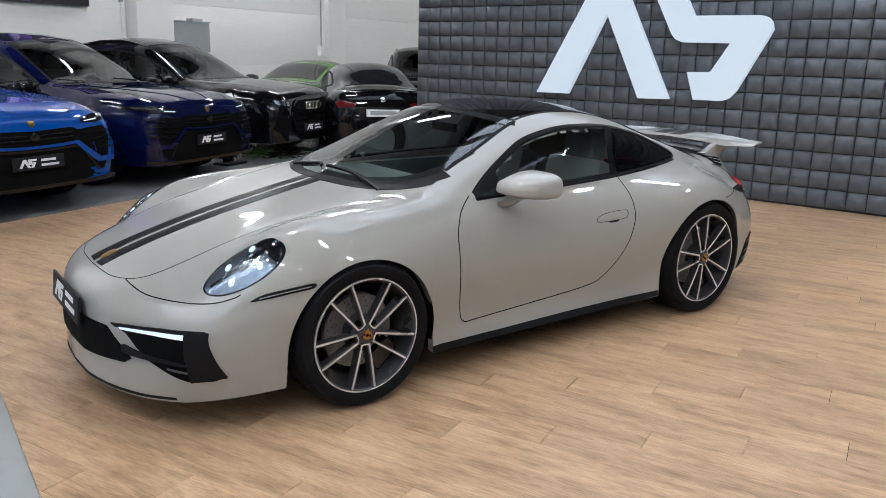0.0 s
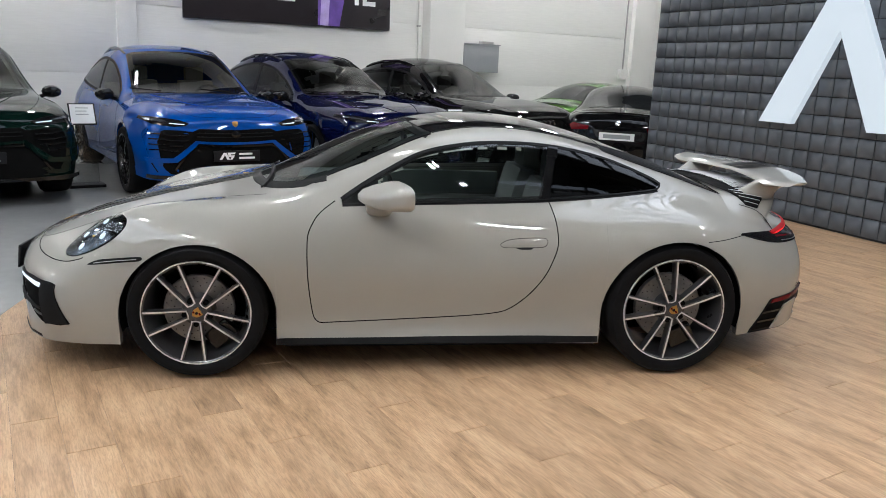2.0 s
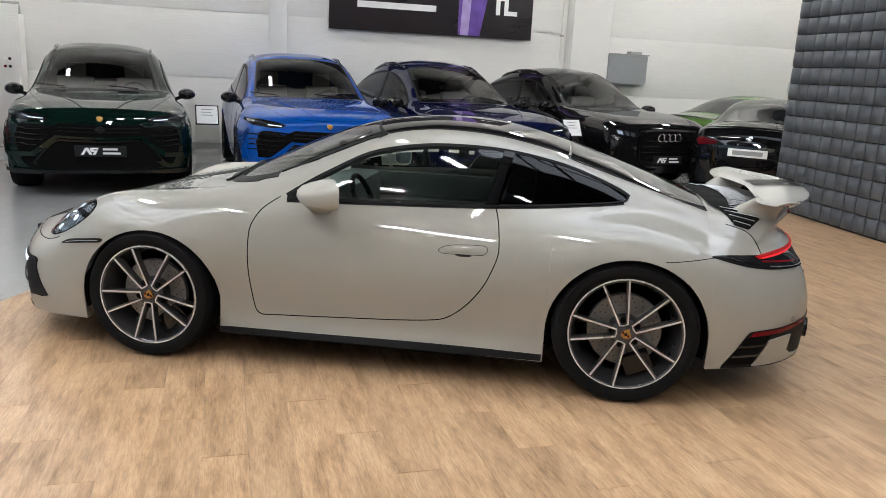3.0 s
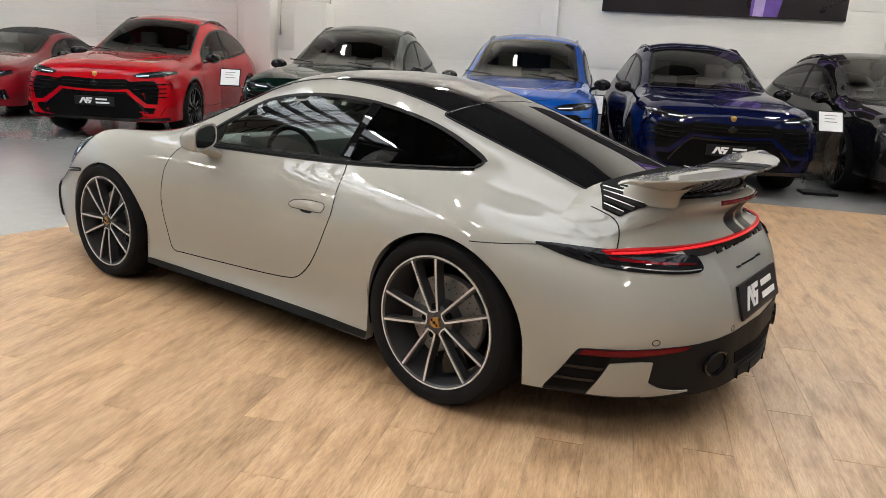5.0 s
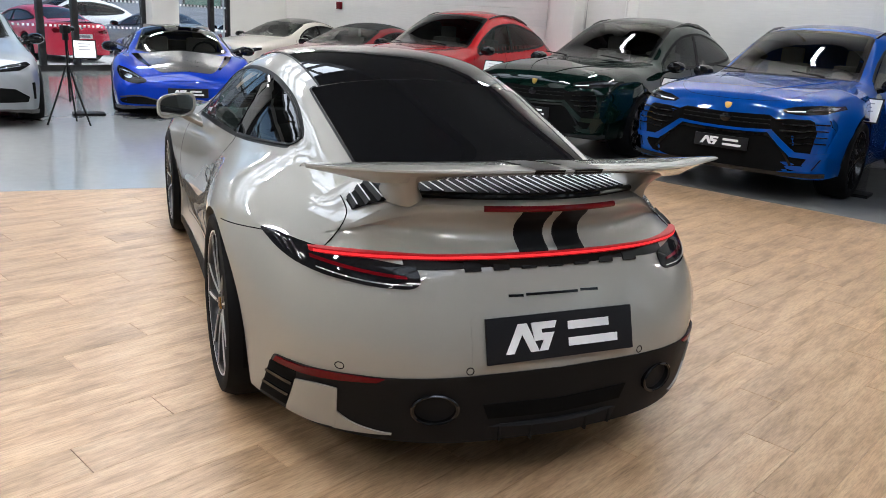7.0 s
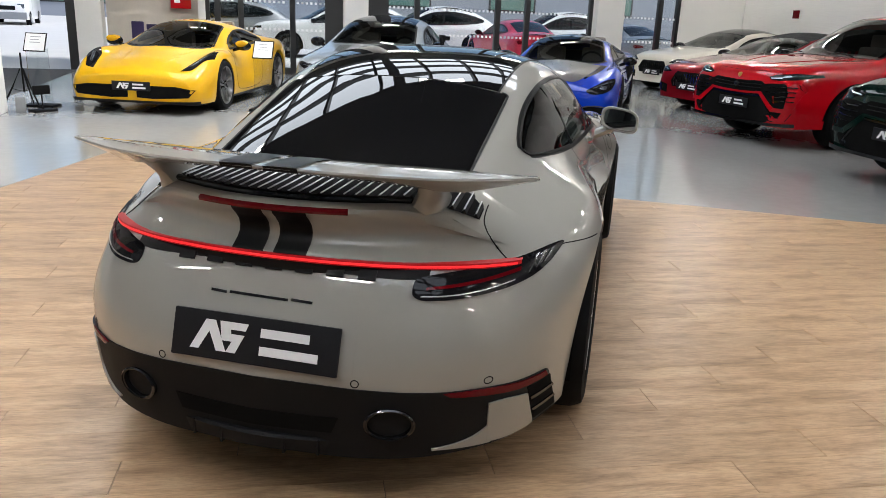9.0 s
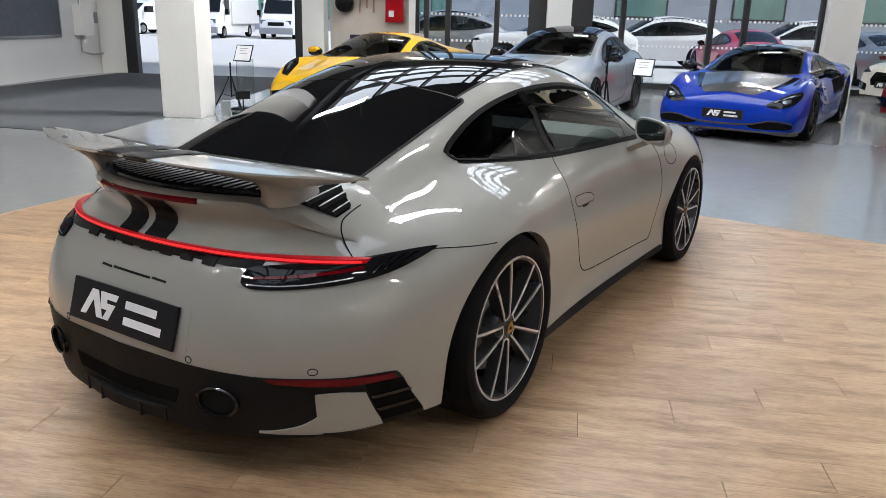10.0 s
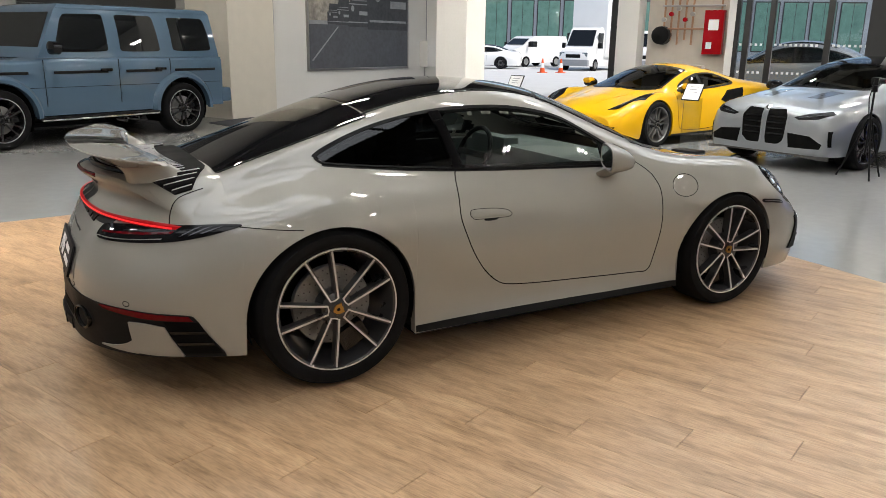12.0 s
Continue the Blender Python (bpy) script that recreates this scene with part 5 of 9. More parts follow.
def hero_rear():
    # light bar, lamps and black panel, along the tail's outline
    back = spline([(-0.72, -1.80), (-0.704, -1.835), (-0.66, -1.893), (-0.60, -1.953), (-0.50, -2.020), (-0.40, -2.066), (-0.30, -2.096), (-0.15, -2.119), (0, -2.126),
                   (0.15, -2.119), (0.30, -2.096), (0.40, -2.066), (0.50, -2.020), (0.60, -1.953), (0.66, -1.893), (0.704, -1.835), (0.72, -1.80)])
    bar_z = spline([(-0.72, 0.739), (-0.6, 0.752), (-0.45, 0.760), (-0.25, 0.765), (0, 0.766), (0.25, 0.765), (0.45, 0.760), (0.6, 0.752), (0.72, 0.739)])

    def strip(name, y1, up, down, out, depth, mat, parent, label=""):
        rows = []
        for i in range(81):
            y = -y1 + 2 * y1 * i / 80
            x, z = float(back(y)) - out, float(bar_z(y))
            hi, lo = z + up, z - down
            rows.append([(x + 0.002, y, hi), (x, y, hi - 0.002), (x, y, lo + 0.002), (x + 0.002, y, lo), (x + depth, y, lo), (x + depth, y, hi)])
        return loft(rows, mat, name, parent, label)

    panel = strip("rear_light_panel", 0.69, 0.003, 0.040, 0.003, 0.05, BLACK_MATT, body, "black panel across the tail")
    bar = strip("light_bar", 0.704, 0.0085, 0.0085, 0.012, 0.04, LAMP_RED, panel, "glowing red light bar")
    strip("light_core", 0.695, 0.0045, 0.0045, 0.0135, 0.004, LAMP_RED_CORE, bar)
    for s in (1, -1):
        out = [(s * 0.44, 0.730), (s * 0.54, 0.741), (s * 0.66, 0.747), (s * 0.75, 0.753), (s * 0.800, 0.754), (s * 0.802, 0.744), (s * 0.775, 0.716), (s * 0.73, 0.694), (s * 0.66, 0.683), (s * 0.57, 0.679), (s * 0.48, 0.679), (s * 0.44, 0.690)]
        lamp = disc_patch("tail_lamp", S, "rear", closed(out, 56), LAMP_DARK, body, 0.006, 7, 0.003, "smoked tail lamp")
        for k in range(3):
            patch("lamp_fin", S, "rear", line((s * (0.735 + 0.018 * k), 0.744), (s * (0.742 + 0.018 * k), 0.745)), line((s * (0.720 + 0.018 * k), 0.706 + 0.007 * k), (s * (0.725 + 0.018 * k), 0.707 + 0.007 * k)), BLACK_CHROME, lamp, 0.0095, 1, 4, "", 0.003)
        patch("lamp_line", S, "rear", line((s * 0.46, 0.6895), (s * 0.58, 0.690), (s * 0.69, 0.700)), line((s * 0.46, 0.687), (s * 0.58, 0.6875), (s * 0.69, 0.697)), STEEL, lamp, 0.0105, 16, 1)
        patch("lamp_band", S, "rear", line((s * 0.47, 0.708), (s * 0.60, 0.716), (s * 0.70, 0.726)), line((s * 0.47, 0.702), (s * 0.60, 0.708), (s * 0.70, 0.717)), RED_LENS, lamp, 0.0105, 16, 1)
    patch("light_gap", S, "rear", line((-0.47, 0.752), (-0.2, 0.756), (0, 0.757), (0.2, 0.756), (0.47, 0.752)), line((-0.47, 0.728), (-0.2, 0.732), (0, 0.733), (0.2, 0.732), (0.47, 0.728)), BLACK_MATT, panel, 0.003, 40, 2, "black gap under the light bar")
    # block letters under the bar, as plain black blocks
    for i in range(7):
        y = 0.295 - i * 0.095
        patch("letter_block", S, "rear", line((y, 0.744), (y - 0.052, 0.744)), line((y, 0.721), (y - 0.052, 0.721)), BLACK_MATT, panel, 0.007, 3, 2)
    for y0, y1 in ((0.165, 0.115), (0.105, -0.08), (-0.09, -0.155)):
        patch("script_bar", S, "rear", line((y0, 0.655), (y1, 0.653)), line((y0, 0.648), (y1, 0.646)), BLACK_CHROME, body, 0.002, 6, 1, "grey metal script, a plain bar", 0.002)
    # plate and its recess
    disc_patch("plate_recess", S, "rear", [(-0.285, 0.605), (0.285, 0.605), (0.30, 0.59), (0.30, 0.47), (0.285, 0.455), (-0.285, 0.455), (-0.30, 0.47), (-0.30, 0.59)], CHALK, body, 0.0015, 4, 0)
    plate_with_bars(hero, Matrix.Translation((-2.230, 0, 0.535)) @ pose(0, 0, 0, -17, 0, -90), 0.52, 0.140)
    # black lower bumper with tail pipes
    top = [(0.0, 0.432), (0.30, 0.430), (0.55, 0.421), (0.70, 0.411), (0.775, 0.402), (0.806, 0.392), (0.818, 0.310), (0.829, 0.224)]
    low = [(0.0, 0.208), (0.30, 0.208), (0.55, 0.208), (0.70, 0.209), (0.775, 0.209), (0.800, 0.209), (0.815, 0.209), (0.829, 0.208)]
    flip = lambda o: [(-a, b) for a, b in reversed(o[1:])] + o
    skirt = patch("rear_diffuser", S, "rear", line(*flip(top)), line(*flip(low)), BLACK_MATT, body, 0.005, 72, 10, "matt black lower rear bumper")
    # the mouth lies flush; the shade of its hollow is painted on
    patch("diffuser_mouth", S, "rear", line((-0.26, 0.335), (0, 0.33), (0.26, 0.335)), line((-0.24, 0.285), (0, 0.28), (0.24, 0.285)), VOID, skirt, 0.008, 16, 2)
    rows = []
    for i in range(17):
        y = -0.38 + 0.76 * i / 16
        e = (abs(y) / 0.38) ** 2
        x = -2.268 + 0.09 * e
        rows.append([(x + 0.006, y, 0.262), (x, y, 0.255), (x + 0.004, y, 0.215), (x + 0.03, y, 0.203 + 0.006 * e), (x + 0.12, y, 0.203 + 0.006 * e), (x + 0.12, y, 0.262)])
    lip = loft(rows, BLACK_MATT, "diffuser_lip", skirt, "black lower lip with short fins")
    for k in (-3, -2, -1, 1, 2, 3):
        x = -2.268 + 0.09 * (k * 0.1 / 0.38) ** 2
        block("fin", x - 0.002, x + 0.05, k * 0.1 - 0.004, k * 0.1 + 0.004, 0.207, 0.257, BLACK_MATT, lip, 0.002)
    for s in (1, -1):
        patch("reflector", S, "rear", line((s * 0.545, 0.4185), (s * 0.68, 0.411), (s * 0.800, 0.393)), line((s * 0.565, 0.404), (s * 0.68, 0.388), (s * 0.805, 0.372)), RED_LENS, skirt, 0.009, 20, 3, "red bumper reflector", 0.006)
        vent = patch("corner_vent", S, "rear", line((s * 0.757, 0.372), (s * 0.785, 0.372), (s * 0.812, 0.366)), line((s * 0.772, 0.228), (s * 0.80, 0.226), (s * 0.827, 0.224)), VOID, skirt, 0.0075, 10, 8, "dark corner vent")
        for q in (0.30, 0.66):
            ya, yb, z = 0.758 + 0.014 * q, 0.813 + 0.012 * q, 0.370 - 0.143 * q
            patch("vent_bar", S, "rear", line((s * ya, z + 0.004), (s * yb, z)), line((s * (ya + 0.002), z - 0.008), (s * (yb + 0.002), z - 0.012)), BLACK_GLOSS, vent, 0.012, 8, 1)
        patch("painted_corner", S, "rear", line((s * 0.660, 0.362), (s * 0.71, 0.362), (s * 0.756, 0.349)), line((s * 0.655, 0.226), (s * 0.71, 0.222), (s * 0.770, 0.219)), CHALK, skirt, 0.012, 14, 8, "painted blade on the bumper corner")
        patch("painted_foot", S, "rear", line((s * 0.515, 0.236), (s * 0.60, 0.247), (s * 0.662, 0.285)), line((s * 0.515, 0.231), (s * 0.60, 0.225), (s * 0.664, 0.2215)), CHALK, skirt, 0.0115, 12, 2)
        pipe = mesh("tail_pipe", *revolve([(0.028, 0.09), (0.041, 0.09), (0.046, 0.0), (0.045, -0.006), (0.040, -0.004), (0.038, 0.02), (0.036, 0.12)], 40, "x"), CHROME, skirt, "black chrome tail pipe")
        pipe.data.materials[0] = BLACK_GLOSS
        pipe.scale = (1, 1.58, 1.06)
        pipe.location, pipe.rotation_euler = (-2.209, s * 0.407, 0.326), (0, 0, radians(-16 * s))
        ring = mesh("pipe_ring", *revolve([(0.0455, 0.0), (0.0475, -0.004), (0.044, -0.008)], 40, "x"), BLACK_CHROME, pipe)
        mesh("pipe_inside", *revolve([(0.0005, 0.06), (0.038, 0.06)], 24, "x"), VOID, pipe)
        for y, z in ((0.306, 0.446), (0.66, 0.437)):
            ring = [(s * y + 0.011 * math.cos(2 * math.pi * i / 12), z + 0.011 * math.sin(2 * math.pi * i / 12)) for i in range(13)]
            ribbon("parking_sensor", S, "rear", ring, 0.003, VOID, body, 0.0008, 24)


hero_rear()


def hero_wing():
    # raised engine lid: a duck-tail edge with a hollow under it and a louvred grille on top
    lid_profile = [(-1.615, 0.948), (-1.64, 0.946), (-1.67, 0.944), (-1.73, 0.941), (-1.80, 0.938), (-1.90, 0.934), (-1.98, 0.931), (-2.06, 0.929), (-2.11, 0.926), (-2.130, 0.918), (-2.134, 0.906), (-2.124, 0.892), (-2.102, 0.874), (-2.084, 0.854), (-2.077, 0.834),
                   (-2.080, 0.814), (-2.094, 0.798), (-2.112, 0.786), (-2.124, 0.778), (-2.128, 0.768)]
    ease = lambda v: v * v * (3 - 2 * v)
    share_y = lambda y: ease(min(max((0.66 - abs(y)) / 0.30, 0), 1))
    foot_x = spline([(0, 0.0), (0.15, 0.007), (0.30, 0.030), (0.40, 0.060), (0.50, 0.106), (0.60, 0.173), (0.66, 0.233), (0.69, 0.262)])

    def lid_point(y, j, out=0.0):
        """A point of the lid: its profile in the middle, sinking into the body towards the sides; its edge swept forward."""
        x, z = lid_profile[j]
        k = share_y(y) * ease(min(j / 2, 1.0))
        sweep = 0.8 * y * y
        if j > 4:
            low = min(max((j - 10) / 8, 0), 1)
            x += (sweep * (1 - low) + float(foot_x(abs(y))) * low) * min((j - 4) / 4, 1)
        p = cast(S, "top", x, y, 0.0015)[0]
        if p.z < z - 0.25:
            p.z = z - 0.02
        a, b = lid_profile[max(j - 1, 0)], lid_profile[min(j + 1, len(lid_profile) - 1)]
        d = Vector((b[1] - a[1], 0, a[0] - b[0])).normalized()
        return p.lerp(Vector((x, y, z - 0.05 * y * y)), k) + d * out

    n = len(lid_profile)
    vs = [lid_point(-0.68 + 1.36 * i / 60, j) for i in range(61) for j in range(n)]
    fs = [(i * n + j, i * n + j + 1, (i + 1) * n + j + 1, (i + 1) * n + j) for i in range(60) for j in range(n - 1)]
    lid = mesh("engine_lid", vs, outward(vs, fs, 30 * (n - 1) + 4, Vector((0, 0, 1))), CHALK, body, "painted engine lid with a raised rear edge")
    top_z = spline([(x, z) for x, z in lid_profile[:9]])
    def fz(x, y):
        p = cast(S, "top", x, y, 0.0)[0].z
        return p + (float(top_z(x)) - 0.05 * y * y - p) * share_y(y)

    for s in (1, -1):
        edge = line((-1.70, s * 0.565), (-1.79, s * 0.570), (-1.825, s * 0.585), (-1.852, s * 0.625), (-1.868, s * 0.690))
        rod("lid_seam", [(x, y, fz(x, y) + 0.0015) for x, y in (edge(i / 30) for i in range(31))], 0.0022, VOID, lid, 6)
    # grille well and slats running fore and aft
    vs, fs = [], []
    n = 24
    rear_x = lambda y: -2.066 + 0.8 * y * y
    front_x = lambda y: -1.645 - 0.62 * max(abs(y) - 0.40, 0.0)
    for i in range(n + 1):
        y = -0.56 + 1.12 * i / n
        for t in (0, 0.33, 0.67, 1):
            x = front_x(y) + (rear_x(y) - front_x(y)) * t
            vs.append((x, y, fz(x, y) + 0.004))
    for i in range(n):
        for j in range(3):
            a = i * 4 + j
            fs.append((a, a + 1, a + 5, a + 4))
    grille = mesh("engine_grille", vs, fs, VOID, lid, "black engine grille with fine slats")
    for i in range(35):
        y = -0.548 + 1.096 * i / 34
        rows = []
        for t in ((0.32, 0.54, 0.76, 0.985) if abs(y) < 0.44 else (0.04, 0.35, 0.67, 0.985)):
            x = front_x(y) + (rear_x(y) - front_x(y)) * t
            z = fz(x, y)
            rows.append([(x, y - 0.010, z + 0.002), (x, y - 0.004, z + 0.016), (x, y - 0.001, z + 0.016), (x, y + 0.010, z + 0.002)])
        slat = loft(rows, TRIM_BLACK, "slat", grille)
        mesh("slat_edge", *tube([(r[1][0], r[1][1] + 0.0015, r[1][2] + 0.001) for r in rows], 0.0024, 5), MACHINED, slat)
    rod("grille_edge", [(rear_x(y) - 0.012, y, fz(rear_x(y), y) + 0.006) for y in [-0.385 + 0.77 * i / 16 for i in range(17)]], 0.011, BLACK_GLOSS, lid)
    rod("third_brake_light", [(-2.132 + 0.8 * y * y, y, 0.910 - 0.05 * y * y) for y in (-0.232, -0.16, -0.08, 0, 0.08, 0.16, 0.232)], 0.010, RED_LENS, lid, 8, "red third brake light")
    for s in (1, -1):
        vs = []
        for j in range(9, 20):
            for y in (0.016, 0.05, 0.085, 0.117):
                vs.append(lid_point(s * y, j, 0.002))
        fs = [(i * 4 + j, i * 4 + j + 1, i * 4 + j + 5, i * 4 + j + 4) for i in range(10) for j in range(3)]
        mesh("lid_stripe", vs, outward(vs, fs, 6, Vector((-1, 0, 0.3))), STRIPE, lid, "black stripe on the engine lid")
    # wing blade and its two stands
    wy = [-0.745, -0.735, -0.70, -0.62, -0.55, -0.48, -0.36, -0.2, 0, 0.2, 0.36, 0.48, 0.55, 0.62, 0.70, 0.735, 0.745]
    chord = spline([(0, 0.265), (0.48, 0.255), (0.62, 0.20), (0.735, 0.11), (0.745, 0.09)])
    xt = spline([(0, -2.176), (0.25, -2.162), (0.48, -2.105), (0.62, -2.040), (0.745, -1.975)])
    zt = spline([(0, 1.032), (0.36, 1.028), (0.55, 1.024), (0.745, 1.026)])
    th = spline([(0, 0.026), (0.36, 0.034), (0.48, 0.046), (0.55, 0.046), (0.64, 0.028), (0.735, 0.012), (0.745, 0.004)])
    rows = []
    for y in wy:
        a = abs(y)
        c, x1, z, t = float(chord(a)), float(xt(a)), float(zt(a)), float(th(a))
        rows.append([(x1, y, z + 0.006), (x1 + c * 0.35, y, z + 0.004), (x1 + c * 0.7, y, z - 0.004), (x1 + c * 0.93, y, z - 0.012), (x1 + c, y, z - 0.018 - t * 0.3), (x1 + c * 0.95, y, z - 0.012 - t * 0.7), (x1 + c * 0.6, y, z - t * 1.1), (x1 + c * 0.3, y, z - t), (x1 + 0.01, y, z - 0.006), (x1 - 0.002, y, z)])
    wing = loft(rows, CHALK, "rear_wing", body, "painted rear wing with black stripes")
    for s in (1, -1):
        vs = []
        for f, dz in ((-0.003, 0.0085), (0.35, 0.007), (0.7, -0.001), (0.93, -0.009)):
            vs += [(-2.176 + 0.265 * f, s * 0.016, 1.032 + dz), (-2.173 + 0.265 * f, s * 0.117, 1.032 + dz)]
        mesh("wing_stripe", vs, [(2 * i, 2 * i + 1, 2 * i + 3, 2 * i + 2) for i in range(3)], STRIPE, wing)
        vs = [(-2.1805, s * 0.016, 1.039), (-2.1775, s * 0.117, 1.039), (-2.172, s * 0.016, 1.024), (-2.169, s * 0.117, 1.024)]
        mesh("wing_stripe", vs, [(0, 1, 3, 2)], STRIPE, wing)
        rows = []
        for t in [i / 10 for i in range(11)]:
            z = 0.895 + (1.008 - 0.895) * t
            y = s * (0.405 + 0.050 * t)
            f = (1 - t) ** 2.0
            xa, xb, w = -1.985 - 0.095 * t + 0.03 * math.sin(math.pi * t), -1.70 - 0.165 * t, 0.024 + 0.045 * f + 0.030 * t ** 3
            cx, hx = (xa + xb) / 2, (xb - xa) / 2
            ring = []
            for i in range(20):
                a = 2 * math.pi * i / 20
                c, q = math.cos(a), math.sin(a)
                ring.append((cx + hx * math.copysign(abs(c) ** 0.8, c), y + w * math.copysign(abs(q) ** 0.8, q), z))
            rows.append(ring)
        loft(rows, CHALK, "wing_stand", body, "painted wing stand")


hero_wing()


def hero_mirrors():
    for s in (1, -1):
        rows = []
        squared = lambda v: math.copysign(abs(v) ** 0.62, v)
        for x, y, z, a, b in ((0.412, 0.872, 0.913, 0.004, 0.004), (0.404, 0.876, 0.915, 0.055, 0.020), (0.378, 0.890, 0.922, 0.086, 0.037), (0.335, 0.904, 0.931, 0.100, 0.050), (0.28, 0.911, 0.939, 0.104, 0.061), (0.232, 0.913, 0.943, 0.102, 0.065), (0.221, 0.913, 0.944, 0.097, 0.061), (0.224, 0.913, 0.944, 0.090, 0.055)):
            ring = []
            for i in range(32):
                c, d = math.cos(2 * math.pi * i / 32), math.sin(2 * math.pi * i / 32)
                yy = y + a * squared(c)
                ring.append((x - 0.45 * (yy - 0.913), s * yy, z + b * squared(d) - 0.10 * (yy - 0.913)))
            rows.append(ring)
        m = loft(rows, CHALK, "wing_mirror", body, "painted door mirror")
        glass = []
        for i in range(32):
            c, d = math.cos(2 * math.pi * i / 32), math.sin(2 * math.pi * i / 32)
            yy = 0.086 * squared(c)
            glass.append((0.2215 - 0.45 * yy, s * (0.913 + yy), 0.944 + 0.051 * squared(d) - 0.10 * yy))
        mesh("mirror_glass", glass, [tuple(range(32))], MIRROR, m)
        rows = []
        for t in (0, 0.33, 0.66, 1):
            cx, cy, cz = 0.335 + 0.01 * t, s * (0.78 + 0.11 * t), 0.842 + 0.055 * t
            rows.append([(cx + 0.066 * math.cos(2 * math.pi * i / 12), cy, cz + 0.030 * math.sin(2 * math.pi * i / 12)) for i in range(12)])
        loft(rows, CHALK, "mirror_stalk", m)


hero_mirrors()


def hero_wheels():
    def wheels(x, tyre, rim, width, y, z, spins):
        first = None
        for s, spin in ((1, spins[0]), (-1, spins[1])):
            m = Matrix.Translation((x, s * (y - width / 2), z)) @ pose(0, 0, 0, 0, spin, 0 if s > 0 else 180)
            if first is None:
                first = make_wheel(hero, m, tyre, rim, width, "double", MACHINED, RIM_GREY)
            else:
                share("wheel", first, hero, m)

    wheels(1.222, 0.340, 0.262, 0.245, 0.893, 0.340, (-59, -100))
    wheels(-1.225, 0.358, 0.276, 0.305, 0.906, 0.358, (-75, -71))
    for x, r, s in ((1.217, 0.372, 1), (1.217, 0.372, -1), (-1.228, 0.386, 1), (-1.228, 0.386, -1)):
        vs, fs = [], []
        for i in range(25):
            a = math.pi * (-0.08 + 1.16 * i / 24)
            for y in (0.872, 0.55):
                vs.append((x + r * math.cos(a), s * y, (0.33 if x > 0 else 0.345) + r * math.sin(a)))
        fs = [(2 * i, 2 * i + 1, 2 * i + 3, 2 * i + 2) for i in range(24)]
        b = len(vs)
        vs.append((x, s * 0.56, 0.34))
        fs += [(2 * i + 1, b, 2 * i + 3) for i in range(24)]
        mesh("wheel_housing", vs, fs, VOID, body)
    under = bmesh.new()
    box(under, -1.75, 2.0, -0.56, 0.56, 0.155, 0.18, 0)
    box(under, -2.05, -1.75, -0.52, 0.52, 0.215, 0.24, 0)
    box(under, -0.82, 0.80, -0.84, 0.84, 0.15, 0.175, 0)
    part("underbody", under, VOID, body)


hero_wheels()


def hero_cabin():
    """Seats, dashboard, wheel and door linings as seen through the glass."""
    for s in (1, -1):
        seat = bmesh.new()
        box(seat, -0.35, 0.18, s * 0.34 - 0.24, s * 0.34 + 0.24, 0.30, 0.52, 0.06)
        box(seat, -0.62, -0.45, s * 0.34 - 0.23, s * 0.34 + 0.23, 0.45, 0.98, 0.07, Matrix.Translation((-0.5, 0, 0.45)) @ Matrix.Rotation(radians(-14), 4, "Y") @ Matrix.Translation((0.5, 0, -0.45)))
        box(seat, -0.72, -0.60, s * 0.34 - 0.13, s * 0.34 + 0.13, 0.93, 1.12, 0.05, Matrix.Translation((-0.02, 0, 0)))
        part("seat", seat, SEAT, hero, "light grey leather sports seat")
        block("rear_seat", -1.05, -0.80, s * 0.30 - 0.22, s * 0.30 + 0.22, 0.45, 0.86, DASH, hero, 0.05)
        lining = bmesh.new()
        box(lining, -0.56, 0.60, s * 0.72 - 0.03, s * 0.72 + 0.03, 0.25, 0.70, 0.02)
        part("door_lining", lining, SEAT, hero, "light grey door lining")
        block("door_top", -0.56, 0.55, s * 0.70 - 0.035, s * 0.70 + 0.03, 0.70, 0.865, DASH, hero, 0.02)
    dash = bmesh.new()
    box(dash, 0.32, 0.80, -0.66, 0.66, 0.62, 0.875, 0.05)
    box(dash, 0.30, 0.42, 0.15, 0.55, 0.80, 0.92, 0.03)
    part("dashboard", dash, DASH, hero)
    block("floor_tub", -1.2, 0.9, -0.68, 0.68, 0.19, 0.24, VOID, hero, 0.0)
    block("rear_shelf", -1.5, -1.02, -0.6, 0.6, 0.55, 0.80, DASH, hero, 0.03)
    vs, fs = [], []
    for i in range(28):
        a = 2 * math.pi * i / 28
        vs.append((0.0, 0.175 * math.cos(a), 0.175 * math.sin(a)))
    sw = mesh("steering_wheel", *tube([Vector(v) for v in vs] + [Vector(vs[0])], 0.015, 8), BLACK_MATT, hero)
    sw.matrix_local = Matrix.Translation((0.20, 0.35, 0.80)) @ Matrix.Rotation(radians(22), 4, "Y")
    block("wheel_hub", -0.02, 0.03, -0.16, 0.16, -0.02, 0.02, BLACK_MATT, sw, 0.01)
    block("inner_mirror", 0.15, 0.17, -0.11, 0.11, 1.12, 1.17, BLACK_MATT, hero, 0.008)


hero_cabin()


